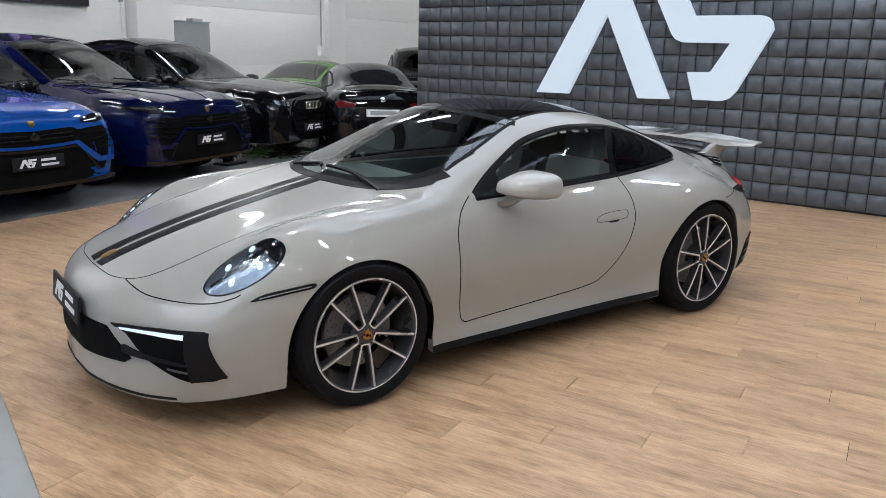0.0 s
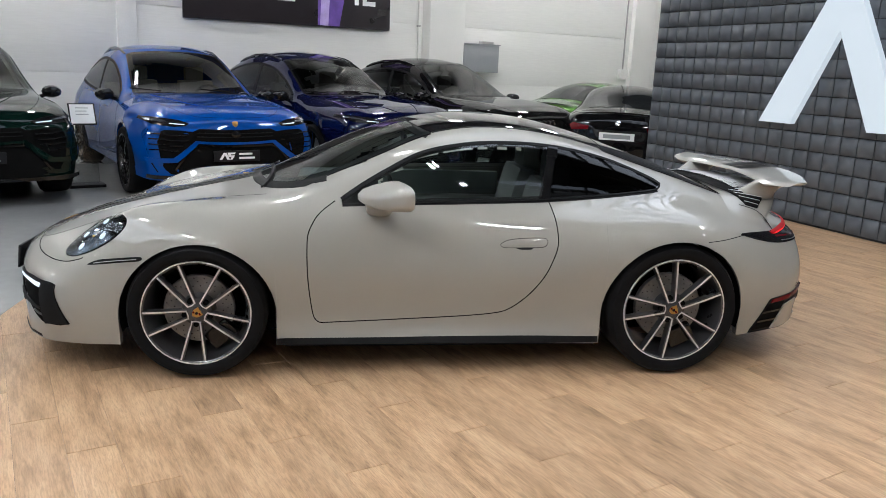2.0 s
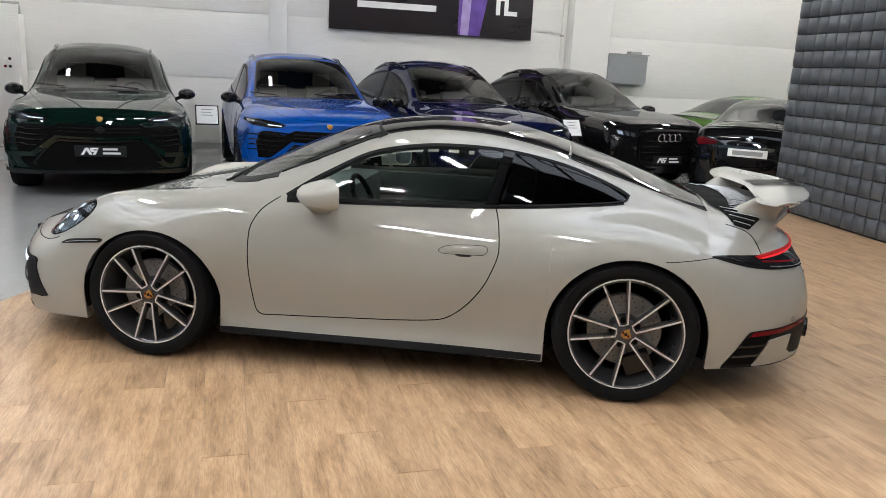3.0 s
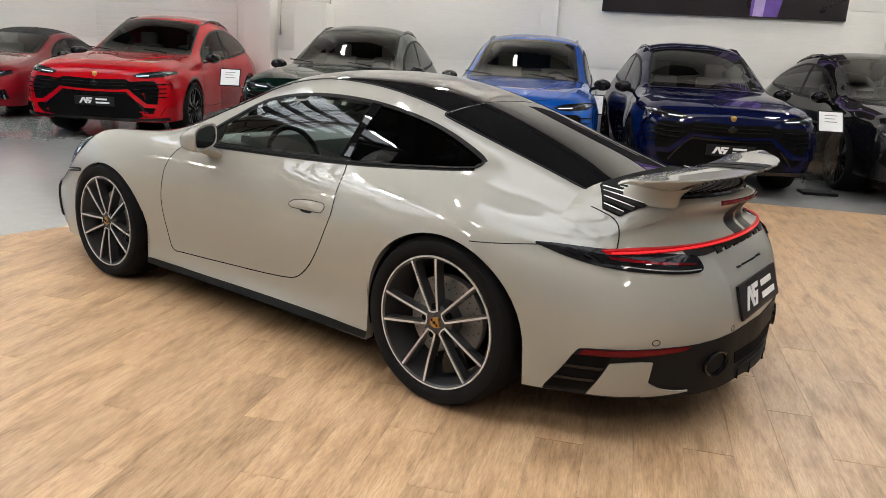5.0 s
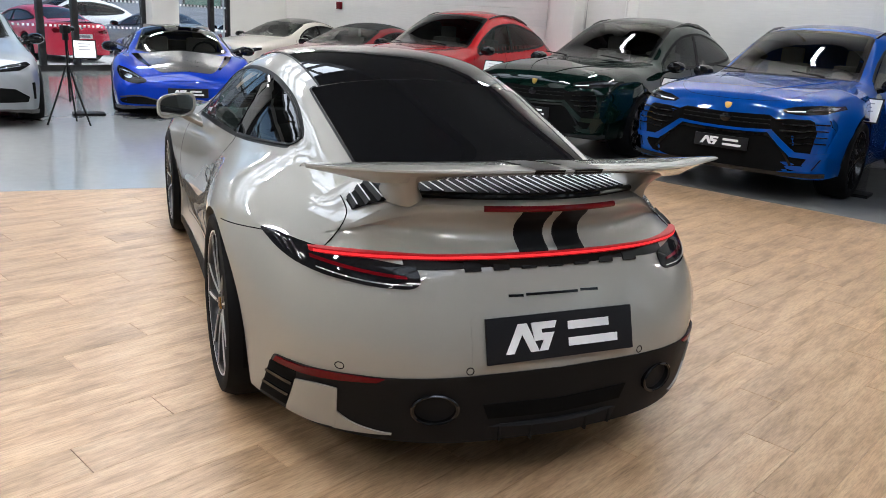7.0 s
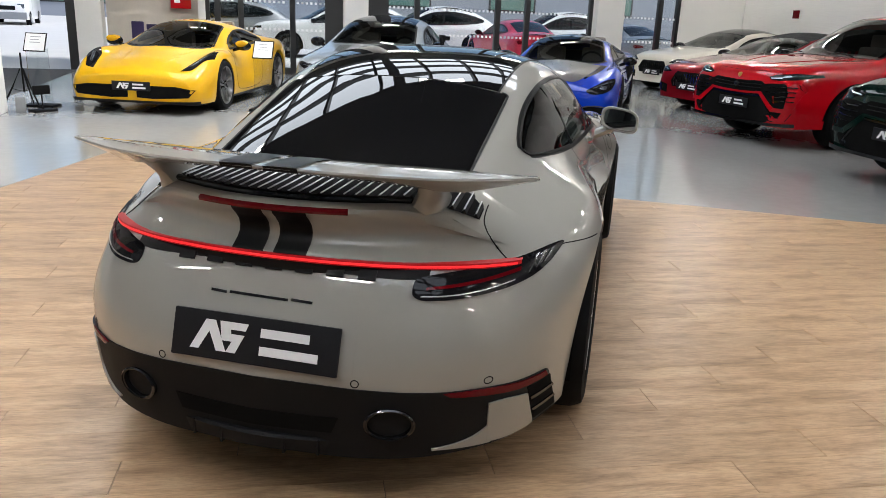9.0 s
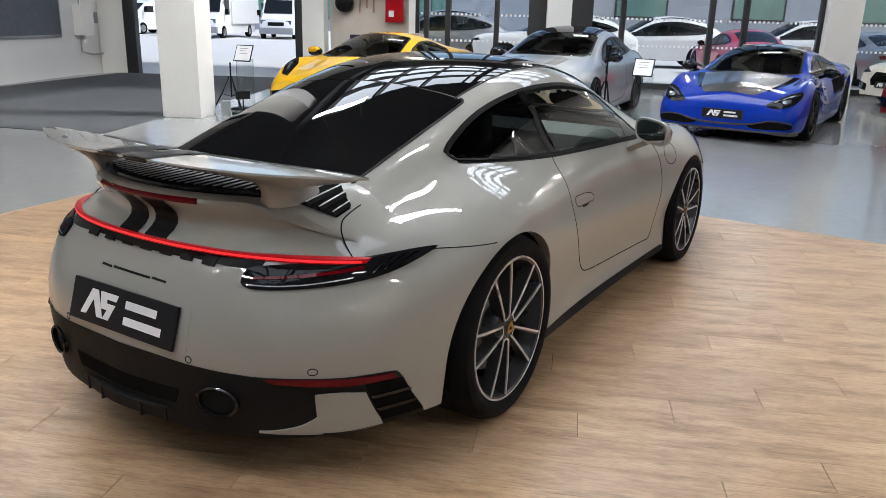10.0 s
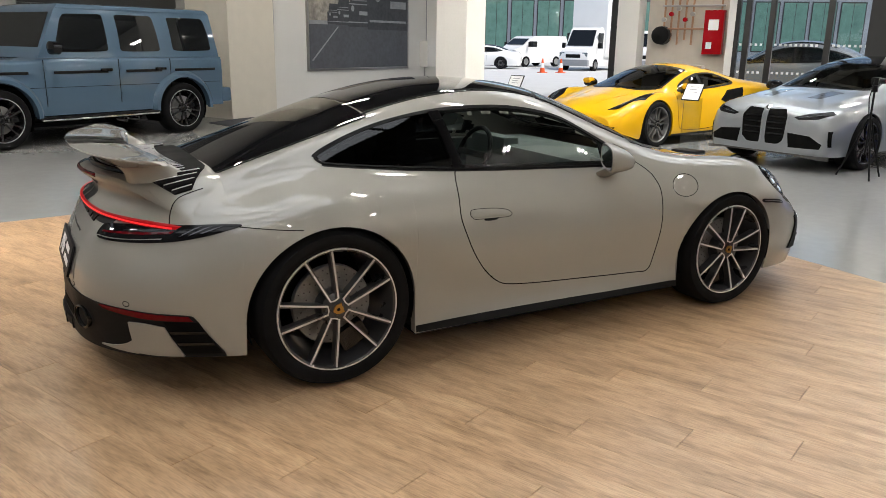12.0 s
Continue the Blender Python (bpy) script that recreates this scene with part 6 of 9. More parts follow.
# ---- the other cars: three body skins, finished per kind ----
SUV_ARCH = ((1.5, 0.375, 0.435), (-1.5, 0.375, 0.435))
SUV_TOP = [(2.5, 0.80), (2.47, 0.905), (2.38, 0.975), (2.1, 1.04), (1.6, 1.09), (1.15, 1.12), (0.9, 1.19), (0.5, 1.38), (0.15, 1.53), (-0.1, 1.59), (-0.5, 1.628), (-1.0, 1.61), (-1.5, 1.53), (-2.0, 1.36), (-2.35, 1.18), (-2.5, 1.08), (-2.58, 0.95), (-2.6, 0.8)]
SUV_RAILS = [
    [(2.5, 0.34, 0.80), (2.47, 0.50, 0.885), (2.38, 0.60, 0.955), (2.1, 0.64, 1.03), (1.6, 0.67, 1.08), (1.15, 0.72, 1.10), (0.9, 0.76, 1.11), (0.5, 0.70, 1.28), (0.15, 0.65, 1.44), (-0.1, 0.63, 1.52), (-0.5, 0.62, 1.56), (-1, 0.61, 1.54), (-1.5, 0.60, 1.46), (-2.0, 0.61, 1.30), (-2.35, 0.63, 1.12), (-2.5, 0.6, 1.04), (-2.58, 0.5, 0.93), (-2.6, 0.3, 0.8)],
    [(2.5, 0.50, 0.78), (2.46, 0.74, 0.845), (2.35, 0.83, 0.905), (2.1, 0.875, 0.965), (1.6, 0.885, 1.015), (1.15, 0.885, 1.01), (0.9, 0.89, 1.01), (0.5, 0.88, 1.02), (0, 0.88, 1.04), (-1, 0.88, 1.08), (-1.7, 0.87, 1.12), (-2.2, 0.83, 1.06), (-2.5, 0.72, 0.98), (-2.58, 0.6, 0.9), (-2.6, 0.4, 0.78)],
    [(2.5, 0.60, 0.70), (2.46, 0.83, 0.75), (2.35, 0.915, 0.80), (2.1, 0.935, 0.85), (1.6, 0.965, 0.91), (1.15, 0.95, 0.90), (0.5, 0.93, 0.88), (-0.5, 0.935, 0.9), (-1.1, 0.96, 0.93), (-1.6, 0.975, 0.93), (-2.1, 0.93, 0.9), (-2.5, 0.8, 0.82), (-2.58, 0.68, 0.78), (-2.6, 0.5, 0.72)],
    [(2.5, 0.66, 0.52), (2.46, 0.86, 0.52), (2.35, 0.945, 0.54), (2.1, 0.965, 0.6), (1.6, 1.0, 0.74), (1.15, 0.98, 0.66), (0.5, 0.955, 0.6), (-0.5, 0.96, 0.6), (-1.1, 0.985, 0.68), (-1.6, 1.0, 0.74), (-2.1, 0.965, 0.62), (-2.5, 0.83, 0.55), (-2.58, 0.72, 0.52), (-2.6, 0.55, 0.5)],
    [(2.5, 0.63, 0.32), (2.46, 0.82, 0.32), (2.35, 0.91, 0.32), (2.1, 0.945, 0.33), (1.6, 0.97, 0.38), (0.5, 0.95, 0.36), (-0.5, 0.955, 0.36), (-1.6, 0.97, 0.38), (-2.1, 0.94, 0.38), (-2.5, 0.8, 0.4), (-2.58, 0.7, 0.42), (-2.6, 0.55, 0.42)]]
COUPE_ARCH = ((1.43, 0.335, 0.385), (-1.43, 0.335, 0.385))
COUPE_TOP = [(2.27, 0.6), (2.24, 0.72), (2.15, 0.80), (1.9, 0.86), (1.4, 0.93), (1.0, 0.975), (0.7, 1.09), (0.3, 1.25), (0, 1.33), (-0.4, 1.385), (-0.8, 1.375), (-1.2, 1.30), (-1.6, 1.16), (-1.9, 1.06), (-2.2, 1.02), (-2.4, 1.0), (-2.48, 0.9), (-2.52, 0.75)]
COUPE_RAILS = [
    [(2.27, 0.3, 0.6), (2.24, 0.45, 0.70), (2.15, 0.55, 0.77), (1.9, 0.6, 0.83), (1.4, 0.62, 0.90), (1.0, 0.66, 0.945), (0.7, 0.66, 1.02), (0.3, 0.61, 1.16), (0, 0.575, 1.25), (-0.4, 0.555, 1.30), (-0.8, 0.55, 1.29), (-1.2, 0.545, 1.22), (-1.6, 0.55, 1.09), (-1.9, 0.58, 1.01), (-2.2, 0.62, 0.985), (-2.4, 0.6, 0.96), (-2.48, 0.5, 0.88), (-2.52, 0.3, 0.75)],
    [(2.27, 0.45, 0.58), (2.24, 0.62, 0.66), (2.15, 0.72, 0.72), (1.9, 0.77, 0.79), (1.4, 0.79, 0.85), (1, 0.80, 0.875), (0.5, 0.795, 0.885), (0, 0.79, 0.90), (-0.6, 0.785, 0.925), (-1.2, 0.785, 0.95), (-1.7, 0.78, 0.955), (-2.2, 0.74, 0.93), (-2.4, 0.68, 0.91), (-2.48, 0.58, 0.85), (-2.52, 0.4, 0.74)],
    [(2.27, 0.55, 0.54), (2.24, 0.70, 0.6), (2.15, 0.79, 0.65), (1.9, 0.85, 0.72), (1.4, 0.88, 0.775), (1, 0.875, 0.78), (0.3, 0.865, 0.77), (-0.6, 0.875, 0.79), (-1.2, 0.905, 0.815), (-1.6, 0.91, 0.82), (-2.1, 0.865, 0.79), (-2.4, 0.76, 0.74), (-2.48, 0.65, 0.7), (-2.52, 0.48, 0.66)],
    [(2.27, 0.6, 0.42), (2.24, 0.74, 0.42), (2.15, 0.83, 0.44), (1.9, 0.895, 0.5), (1.4, 0.925, 0.62), (1, 0.915, 0.56), (0.3, 0.9, 0.5), (-0.6, 0.91, 0.52), (-1.2, 0.935, 0.62), (-1.6, 0.94, 0.64), (-2.1, 0.895, 0.55), (-2.4, 0.79, 0.5), (-2.48, 0.7, 0.5), (-2.52, 0.52, 0.48)],
    [(2.27, 0.58, 0.25), (2.24, 0.72, 0.25), (2.15, 0.81, 0.25), (1.9, 0.875, 0.26), (1.4, 0.9, 0.28), (0.3, 0.9, 0.26), (-0.6, 0.905, 0.26), (-1.5, 0.91, 0.28), (-2.1, 0.87, 0.33), (-2.4, 0.77, 0.34), (-2.48, 0.68, 0.36), (-2.52, 0.52, 0.36)]]
LOW_ARCH = ((1.335, 0.33, 0.38), (-1.335, 0.345, 0.385))
LOW_TOP = [(2.28, 0.42), (2.25, 0.52), (2.1, 0.62), (1.8, 0.72), (1.4, 0.80), (1.15, 0.86), (0.8, 0.99), (0.4, 1.13), (0.05, 1.195), (-0.3, 1.205), (-0.7, 1.16), (-1.1, 1.07), (-1.5, 0.99), (-1.9, 0.94), (-2.2, 0.9), (-2.3, 0.75)]
LOW_RAILS = [
    [(2.28, 0.3, 0.42), (2.25, 0.5, 0.50), (2.1, 0.6, 0.57), (1.8, 0.62, 0.66), (1.4, 0.62, 0.74), (1.15, 0.64, 0.80), (0.8, 0.66, 0.88), (0.4, 0.60, 1.02), (0.05, 0.55, 1.11), (-0.3, 0.53, 1.125), (-0.7, 0.52, 1.09), (-1.1, 0.52, 1.01), (-1.5, 0.54, 0.95), (-1.9, 0.58, 0.91), (-2.2, 0.55, 0.87), (-2.3, 0.35, 0.74)],
    [(2.28, 0.5, 0.41), (2.25, 0.68, 0.47), (2.1, 0.78, 0.55), (1.8, 0.82, 0.70), (1.4, 0.83, 0.80), (1.15, 0.825, 0.81), (0.8, 0.82, 0.79), (0.4, 0.81, 0.78), (0, 0.82, 0.80), (-0.6, 0.84, 0.86), (-1.1, 0.86, 0.91), (-1.5, 0.86, 0.91), (-1.9, 0.82, 0.87), (-2.2, 0.72, 0.82), (-2.3, 0.5, 0.72)],
    [(2.28, 0.6, 0.38), (2.25, 0.76, 0.42), (2.1, 0.86, 0.48), (1.8, 0.92, 0.60), (1.4, 0.935, 0.715), (1.1, 0.925, 0.71), (0.5, 0.88, 0.66), (0, 0.89, 0.66), (-0.6, 0.93, 0.72), (-1.1, 0.96, 0.80), (-1.5, 0.96, 0.80), (-1.9, 0.91, 0.75), (-2.2, 0.8, 0.7), (-2.3, 0.6, 0.62)],
    [(2.28, 0.65, 0.3), (2.25, 0.80, 0.3), (2.1, 0.90, 0.33), (1.8, 0.95, 0.45), (1.4, 0.965, 0.58), (1.1, 0.955, 0.5), (0.5, 0.93, 0.4), (0, 0.935, 0.4), (-0.6, 0.96, 0.5), (-1.1, 0.975, 0.6), (-1.5, 0.975, 0.6), (-1.9, 0.93, 0.5), (-2.2, 0.83, 0.48), (-2.3, 0.65, 0.48)],
    [(2.28, 0.62, 0.19), (2.25, 0.78, 0.19), (2.1, 0.88, 0.19), (1.8, 0.93, 0.2), (1.4, 0.94, 0.24), (0.5, 0.94, 0.2), (-0.6, 0.95, 0.22), (-1.5, 0.95, 0.26), (-2, 0.9, 0.3), (-2.3, 0.65, 0.32)]]


def raised(keys, base=1.12, share=0.15):
    """Keys whose height above base grows by a share of it."""
    return [(*k[:-1], k[-1] + share * max(k[-1] - base, 0)) for k in keys]


SUV_TOP, SUV_RAILS = raised(SUV_TOP), [raised(r) for r in SUV_RAILS]


def car_skin(top, rails, arches, sill, step=0.05):
    x0, x1 = min(k[0] for k in top), max(k[0] for k in top)
    return Skin(top, rails, stations(x0, x1, arches, step), arch_low(arches, lambda x: sill), 0.02, 6, 10).settle()


TINTED = paint("tinted_window", (0.008, 0.009, 0.010), vary=0.0, spec=0.0)
SUV, COUPE, LOW = car_skin(SUV_TOP, SUV_RAILS, SUV_ARCH, 0.27), car_skin(COUPE_TOP, COUPE_RAILS, COUPE_ARCH, 0.2), car_skin(LOW_TOP, LOW_RAILS, LOW_ARCH, 0.15)
CABIN_TAN = material("light_cabin_leather", (0.20, 0.18, 0.16), 0.6, vary=0.1)
SMOKE = window_glass("smoked_window", (0.16, 0.18, 0.18), -0.19)


def car_base(name, skin, arches, label, colour, screen, side_low, side_top, tyre, rim, width, y_face, rim_mats, cabin=True, spokes=5):
    """Body, glass, wheels and mirrors of a car, at the origin, facing +x."""
    car = thing(name, pose(0, 0, 0), label, "car")
    lo, hi = screen
    lowl, topl = line(*lo), line(*hi)
    poly = [lowl(i / 40) for i in range(41)] + [topl(1 - i / 40) for i in range(41)]
    sl, st = line(*side_low), line(*side_top)
    spoly = [sl(i / 40) for i in range(41)] + [st(1 - i / 40) for i in range(41)]
    keep = []
    for f in skin.fs:
        c = sum((Vector(skin.vs[i]) for i in f), Vector()) / len(f)
        if cabin and c.z > 0.8:
            if c.x > lo[0][0] - 1.2 and inside(poly, c.x, c.y) and min(math.hypot(c.x - a, c.y - b) for a, b in poly) > 0.035:
                continue
            if abs(c.y) > 0.45 and inside(spoly, c.x, c.z) and min(math.hypot(c.x - a, c.z - b) for a, b in spoly) > 0.03:
                continue
        keep.append(f)
    bd = mesh("body", skin.vs, keep, colour, car)
    glass = SMOKE if cabin else TINTED
    patch("windscreen", skin, "top", lowl, topl, glass, bd, 0.004, 16, 8).visible_shadow = not cabin
    ribbon("screen_frit", skin, "top", lo, 0.10, TRIM_BLACK, bd, 0.001, 24)
    ribbon("screen_frit", skin, "top", hi, 0.08, TRIM_BLACK, bd, 0.001, 24)
    for s in (1, -1):
        ribbon("screen_frit", skin, "top", [lowl(0.5 + s * 0.49), topl(0.5 + s * 0.49)], 0.07, TRIM_BLACK, bd, 0.001, 12)
        ax = "side" if s > 0 else "other"
        patch("side_window", skin, ax, sl, st, glass, bd, 0.004, 20, 5).visible_shadow = not cabin
        ribbon("window_trim", skin, ax, [sl(i / 10) for i in range(11)] + [st(1 - i / 10) for i in range(11)], 0.035, TRIM_BLACK, bd, 0.006, 60)
        xm = side_low[0][0] + (side_low[-1][0] - side_low[0][0]) * 0.46
        patch("door_pillar", skin, ax, line((xm + 0.04, sl(0.46)[1]), (xm + 0.02, st(0.46)[1])), line((xm - 0.04, sl(0.46)[1]), (xm - 0.06, st(0.46)[1])), TRIM_BLACK, bd, 0.007, 6, 2)
    mx, mz = side_low[0][0] - 0.06, side_low[0][1] + 0.05
    hw = max(abs(v[1]) for v in skin.vs)
    for s in (1, -1):
        rows = []
        for t, dx, a, b in ((0, 0.10, 0.03, 0.02), (0.2, 0.08, 0.09, 0.06), (0.6, 0.02, 0.11, 0.075), (1, -0.06, 0.10, 0.07)):
            rows.append([(mx + dx, s * (hw + 0.02 + a * math.cos(2 * math.pi * i / 14)), mz + b * math.sin(2 * math.pi * i / 14)) for i in range(14)])
        mir = loft(rows, BLACK_GLOSS, "door_mirror", bd, "black door mirror")
        rod("mirror_stalk", [(mx, s * (hw - 0.14), mz - 0.07), (mx, s * (hw - 0.02), mz - 0.03)], 0.025, BLACK_GLOSS, mir, 6)
    first = None
    for cx, cz, r in arches:
        for s in (1, -1):
            m = Matrix.Translation((cx, s * (y_face - width / 2), tyre)) @ pose(0, 0, 0, 0, -20 if cx > 0 else 14, 0 if s > 0 else 180)
            if first is None:
                first = make_wheel(car, m, tyre, rim, width, "plain", rim_mats[0], rim_mats[1], BLACK_GLOSS, ROTOR, spokes)
            else:
                share("wheel", first, car, m)
            vs = []
            for i in range(17):
                a = math.pi * (-0.1 + 1.2 * i / 16)
                vs += [(cx + (r - 0.006) * math.cos(a), s * (hw - 0.09), cz + (r - 0.006) * math.sin(a)), (cx + (r - 0.006) * math.cos(a), s * 0.5, cz + (r - 0.006) * math.sin(a))]
            vs.append((cx, s * 0.5, cz))
            mesh("wheel_housing", vs, [(2 * i, 2 * i + 1, 2 * i + 3, 2 * i + 2) for i in range(16)] + [(2 * i + 1, 34, 2 * i + 3) for i in range(16)], VOID, bd)
    x0, x1 = min(skin.xs), max(skin.xs)
    sill = skin.low(0)
    block("underbody", x0 + 0.15, x1 - 0.15, -hw + 0.35, hw - 0.35, sill - 0.02, sill + 0.02, VOID, bd, 0)
    if cabin:
        zb = sl(0.3)[1]
        for s in (1, -1):
            seat = bmesh.new()
            box(seat, -0.25, 0.25, s * 0.38 - 0.24, s * 0.38 + 0.24, zb - 0.5, zb - 0.3, 0.05)
            box(seat, -0.42, -0.25, s * 0.38 - 0.24, s * 0.38 + 0.24, zb - 0.4, zb + 0.18, 0.06)
            box(seat, -0.46, -0.34, s * 0.38 - 0.13, s * 0.38 + 0.13, zb + 0.16, zb + 0.36, 0.05)
            part("seat", seat, CABIN_TAN, bd, "light leather seat")
        dx = lo[len(lo) // 2][0]
        block("dashboard", dx - 0.75, dx - 0.25, -0.7, 0.7, zb - 0.35, zb - 0.04, BLACK_MATT, bd, 0.05)
        block("cabin_floor", -1.3, dx - 0.1, -0.72, 0.72, sill + 0.03, sill + 0.09, VOID, bd, 0)
        block("rear_bench", -1.35, -1.15, -0.65, 0.65, zb - 0.4, zb + 0.1, BLACK_MATT, bd, 0.05)
        ring = [(0, 0.18 * math.cos(2 * math.pi * i / 16), 0.18 * math.sin(2 * math.pi * i / 16)) for i in range(17)]
        sw = mesh("steering_wheel", *tube(ring, 0.016, 6), BLACK_MATT, bd)
        sw.matrix_local = Matrix.Translation((dx - 0.85, 0.38, zb - 0.03)) @ Matrix.Rotation(radians(20), 4, "Y")
    return car, bd


def recolour(car, swap):
    """Give a copied car other paints, keeping its shared meshes."""
    for o in car.children_recursive:
        if o.type == "MESH" and o.material_slots[0].material in swap:
            new_mat = swap[o.material_slots[0].material]
            o.material_slots[0].link = "OBJECT"
            o.material_slots[0].material = new_mat
    return car


def front_plate(car, x, z, w=0.52, h=0.12, lean=0):
    return plate_with_bars(car, Matrix.Translation((x, 0, z)) @ pose(0, 0, 0, lean, 0, 90), w, h)


SUV_BLUE = paint("bright_blue_paint", (0.0005, 0.052, 0.27), 0.0, spec=0.05)
SUV_GREEN = paint("dark_green_paint", (0.002, 0.010, 0.0075), 0.0, spec=0.0)
SUV_NAVY = paint("navy_paint", (0.002, 0.004, 0.030), 0.0, spec=0.0)
SUV_RED = paint("red_paint", (0.36, 0.001, 0.006), 0.0, spec=0.05)
BLACK_PAINT = paint("black_paint", (0.004, 0.004, 0.0045), 0.0, spec=0.0)
for lacquer in (SUV_BLUE, SUV_GREEN, SUV_NAVY, SUV_RED):
    lacquer.node_tree.nodes["Principled BSDF"].inputs["Coat IOR"].default_value = 1.40
SUV_SCREEN = ([(0.93, -0.70), (1.06, -0.45), (1.10, 0), (1.06, 0.45), (0.93, 0.70)], [(0.02, -0.58), (0.08, -0.3), (0.10, 0), (0.08, 0.3), (0.02, 0.58)])
SUV_LOW = [(0.80, 1.04), (0.2, 1.06), (-0.6, 1.09), (-1.4, 1.14), (-1.85, 1.21)]
SUV_TOPL = [(0.72, 1.11), (0.25, 1.35), (-0.1, 1.465), (-0.7, 1.51), (-1.4, 1.42), (-1.9, 1.26)]


def angular_suv(name, colour, label):
    car, bd = car_base(name, SUV, SUV_ARCH, label, colour, SUV_SCREEN, SUV_LOW, SUV_TOPL, 0.385, 0.295, 0.29, 0.985, (RIM_BLACK, RIM_BLACK))
    K = SUV
    half = [(0.0, 0.800), (0.40, 0.815), (0.47, 0.785), (0.60, 0.800), (0.90, 0.812), (0.945, 0.70), (0.915, 0.50), (0.84, 0.36), (0.50, 0.305), (0.0, 0.295)]
    face = disc_patch("front_mask", K, "front", half + [(-y, z) for y, z in reversed(half[1:-1])], VOID, bd, 0.004, 8, 0, "black front grille with angular bars")
    patch("bumper_bridge", K, "front", line((-0.45, 0.690), (-0.2, 0.672), (0, 0.668), (0.2, 0.672), (0.45, 0.690)), line((-0.42, 0.660), (-0.2, 0.646), (0, 0.643), (0.2, 0.646), (0.42, 0.660)), colour, face, 0.030, 24, 2, "painted bridge across the grille")
    patch("lower_lip", K, "front", line((-0.90, 0.345), (-0.5, 0.315), (0, 0.31), (0.5, 0.315), (0.90, 0.345)), line((-0.90, 0.31), (-0.5, 0.280), (0, 0.275), (0.5, 0.280), (0.90, 0.31)), BLACK_GLOSS, face, 0.05, 20, 2)
    ribbon("plate_frame", K, "front", [(-0.66, 0.38), (-0.60, 0.47), (-0.44, 0.625), (-0.40, 0.635), (0, 0.622), (0.40, 0.635), (0.44, 0.625), (0.60, 0.47), (0.66, 0.38)], 0.022, BLACK_GLOSS, face, 0.018, 60, "gloss black frame round the plate")
    for z in (0.765, 0.725):
        patch("grille_bar", K, "front", line((-0.42, z + 0.01), (0, z), (0.42, z + 0.01)), line((-0.42, z), (0, z - 0.01), (0.42, z)), BLACK_MATT, face, 0.012, 12, 1)
    for s in (1, -1):
        lamp = [(s * 0.50, 0.872), (s * 0.60, 0.905), (s * 0.80, 0.930), (s * 0.915, 0.928), (s * 0.930, 0.900), (s * 0.86, 0.862), (s * 0.66, 0.838), (s * 0.54, 0.845)]
        l = disc_patch("headlight", K, "front", lamp, LAMP_DARK, bd, 0.006, 5, 0.006, "slim angular headlamp")
        patch("lamp_bar", K, "front", line((s * 0.70, 0.880), (s * 0.80, 0.905), (s * 0.905, 0.914)), line((s * 0.70, 0.868), (s * 0.80, 0.882), (s * 0.895, 0.892)), LENS, l, 0.016, 8, 2)
        patch("lamp_line", K, "front", line((s * 0.55, 0.862), (s * 0.70, 0.872)), line((s * 0.55, 0.856), (s * 0.70, 0.864)), LAMP_WHITE, l, 0.015, 6, 1)
        patch("grille_arm", K, "front", line((s * 0.445, 0.690), (s * 0.56, 0.60), (s * 0.685, 0.508)), line((s * 0.415, 0.660), (s * 0.52, 0.565), (s * 0.650, 0.462)), colour, face, 0.030, 12, 2, "painted angular bumper arm")
        patch("grille_foot", K, "front", line((s * 0.668, 0.510), (s * 0.80, 0.512), (s * 0.93, 0.520)), line((s * 0.642, 0.462), (s * 0.80, 0.462), (s * 0.905, 0.468)), colour, face, 0.026, 10, 2, "painted foot of the side intake")
        patch("grille_edge", K, "front", line((s * 0.905, 0.82), (s * 0.94, 0.70), (s * 0.90, 0.49)), line((s * 0.945, 0.82), (s * 0.985, 0.70), (s * 0.945, 0.46)), colour, face, 0.016, 10, 2)
        for k, z in enumerate((0.755, 0.700, 0.645, 0.590)):
            y0 = 0.50 + 0.035 * abs(k - 1) + 0.02 * k
            patch("grille_slat", K, "front", line((s * y0, z), (s * 0.72, z + 0.002), (s * 0.76, z + 0.016), (s * 0.90, z + 0.018)), line((s * y0, z - 0.011), (s * 0.72, z - 0.009), (s * 0.765, z + 0.004), (s * 0.90, z + 0.006)), BLACK_GLOSS, face, 0.022, 14, 1)
        rod("roof_rail", [(-0.02, s * 0.60, 1.565), (-0.25, s * 0.61, 1.622), (-0.5, s * 0.61, 1.648), (-0.9, s * 0.605, 1.638), (-1.3, s * 0.60, 1.572), (-1.48, s * 0.597, 1.518)], 0.018, BLACK_GLOSS, bd, 6)
        ax = "side" if s > 0 else "other"
        ribbon("door_seam", K, ax, [(0.95, 0.98), (1.02, 0.8), (0.98, 0.42), (0.5, 0.38), (-0.1, 0.38)], 0.008, VOID, bd, 0.001, 40)
        ribbon("door_seam", K, ax, [(-0.15, 1.07), (-0.13, 0.7), (-0.15, 0.38)], 0.008, VOID, bd, 0.001, 20)
        ribbon("arch_trim", K, ax, [(1.5 + 0.45 * math.cos(math.pi * i / 10), 0.375 + 0.45 * math.sin(math.pi * i / 10)) for i in range(11)], 0.03, BLACK_GLOSS, bd, 0.003, 30)
        ribbon("bonnet_crease", K, "top", [(1.15, s * 0.56), (1.7, s * 0.44), (2.2, s * 0.24), (2.43, s * 0.12)], 0.03, colour, bd, 0.006, 20)
        rod("wiper", [(1.03, s * 0.42, 1.15), (0.98, s * 0.42 - 0.35, 1.175)], 0.008, TRIM_BLACK, bd, 5)
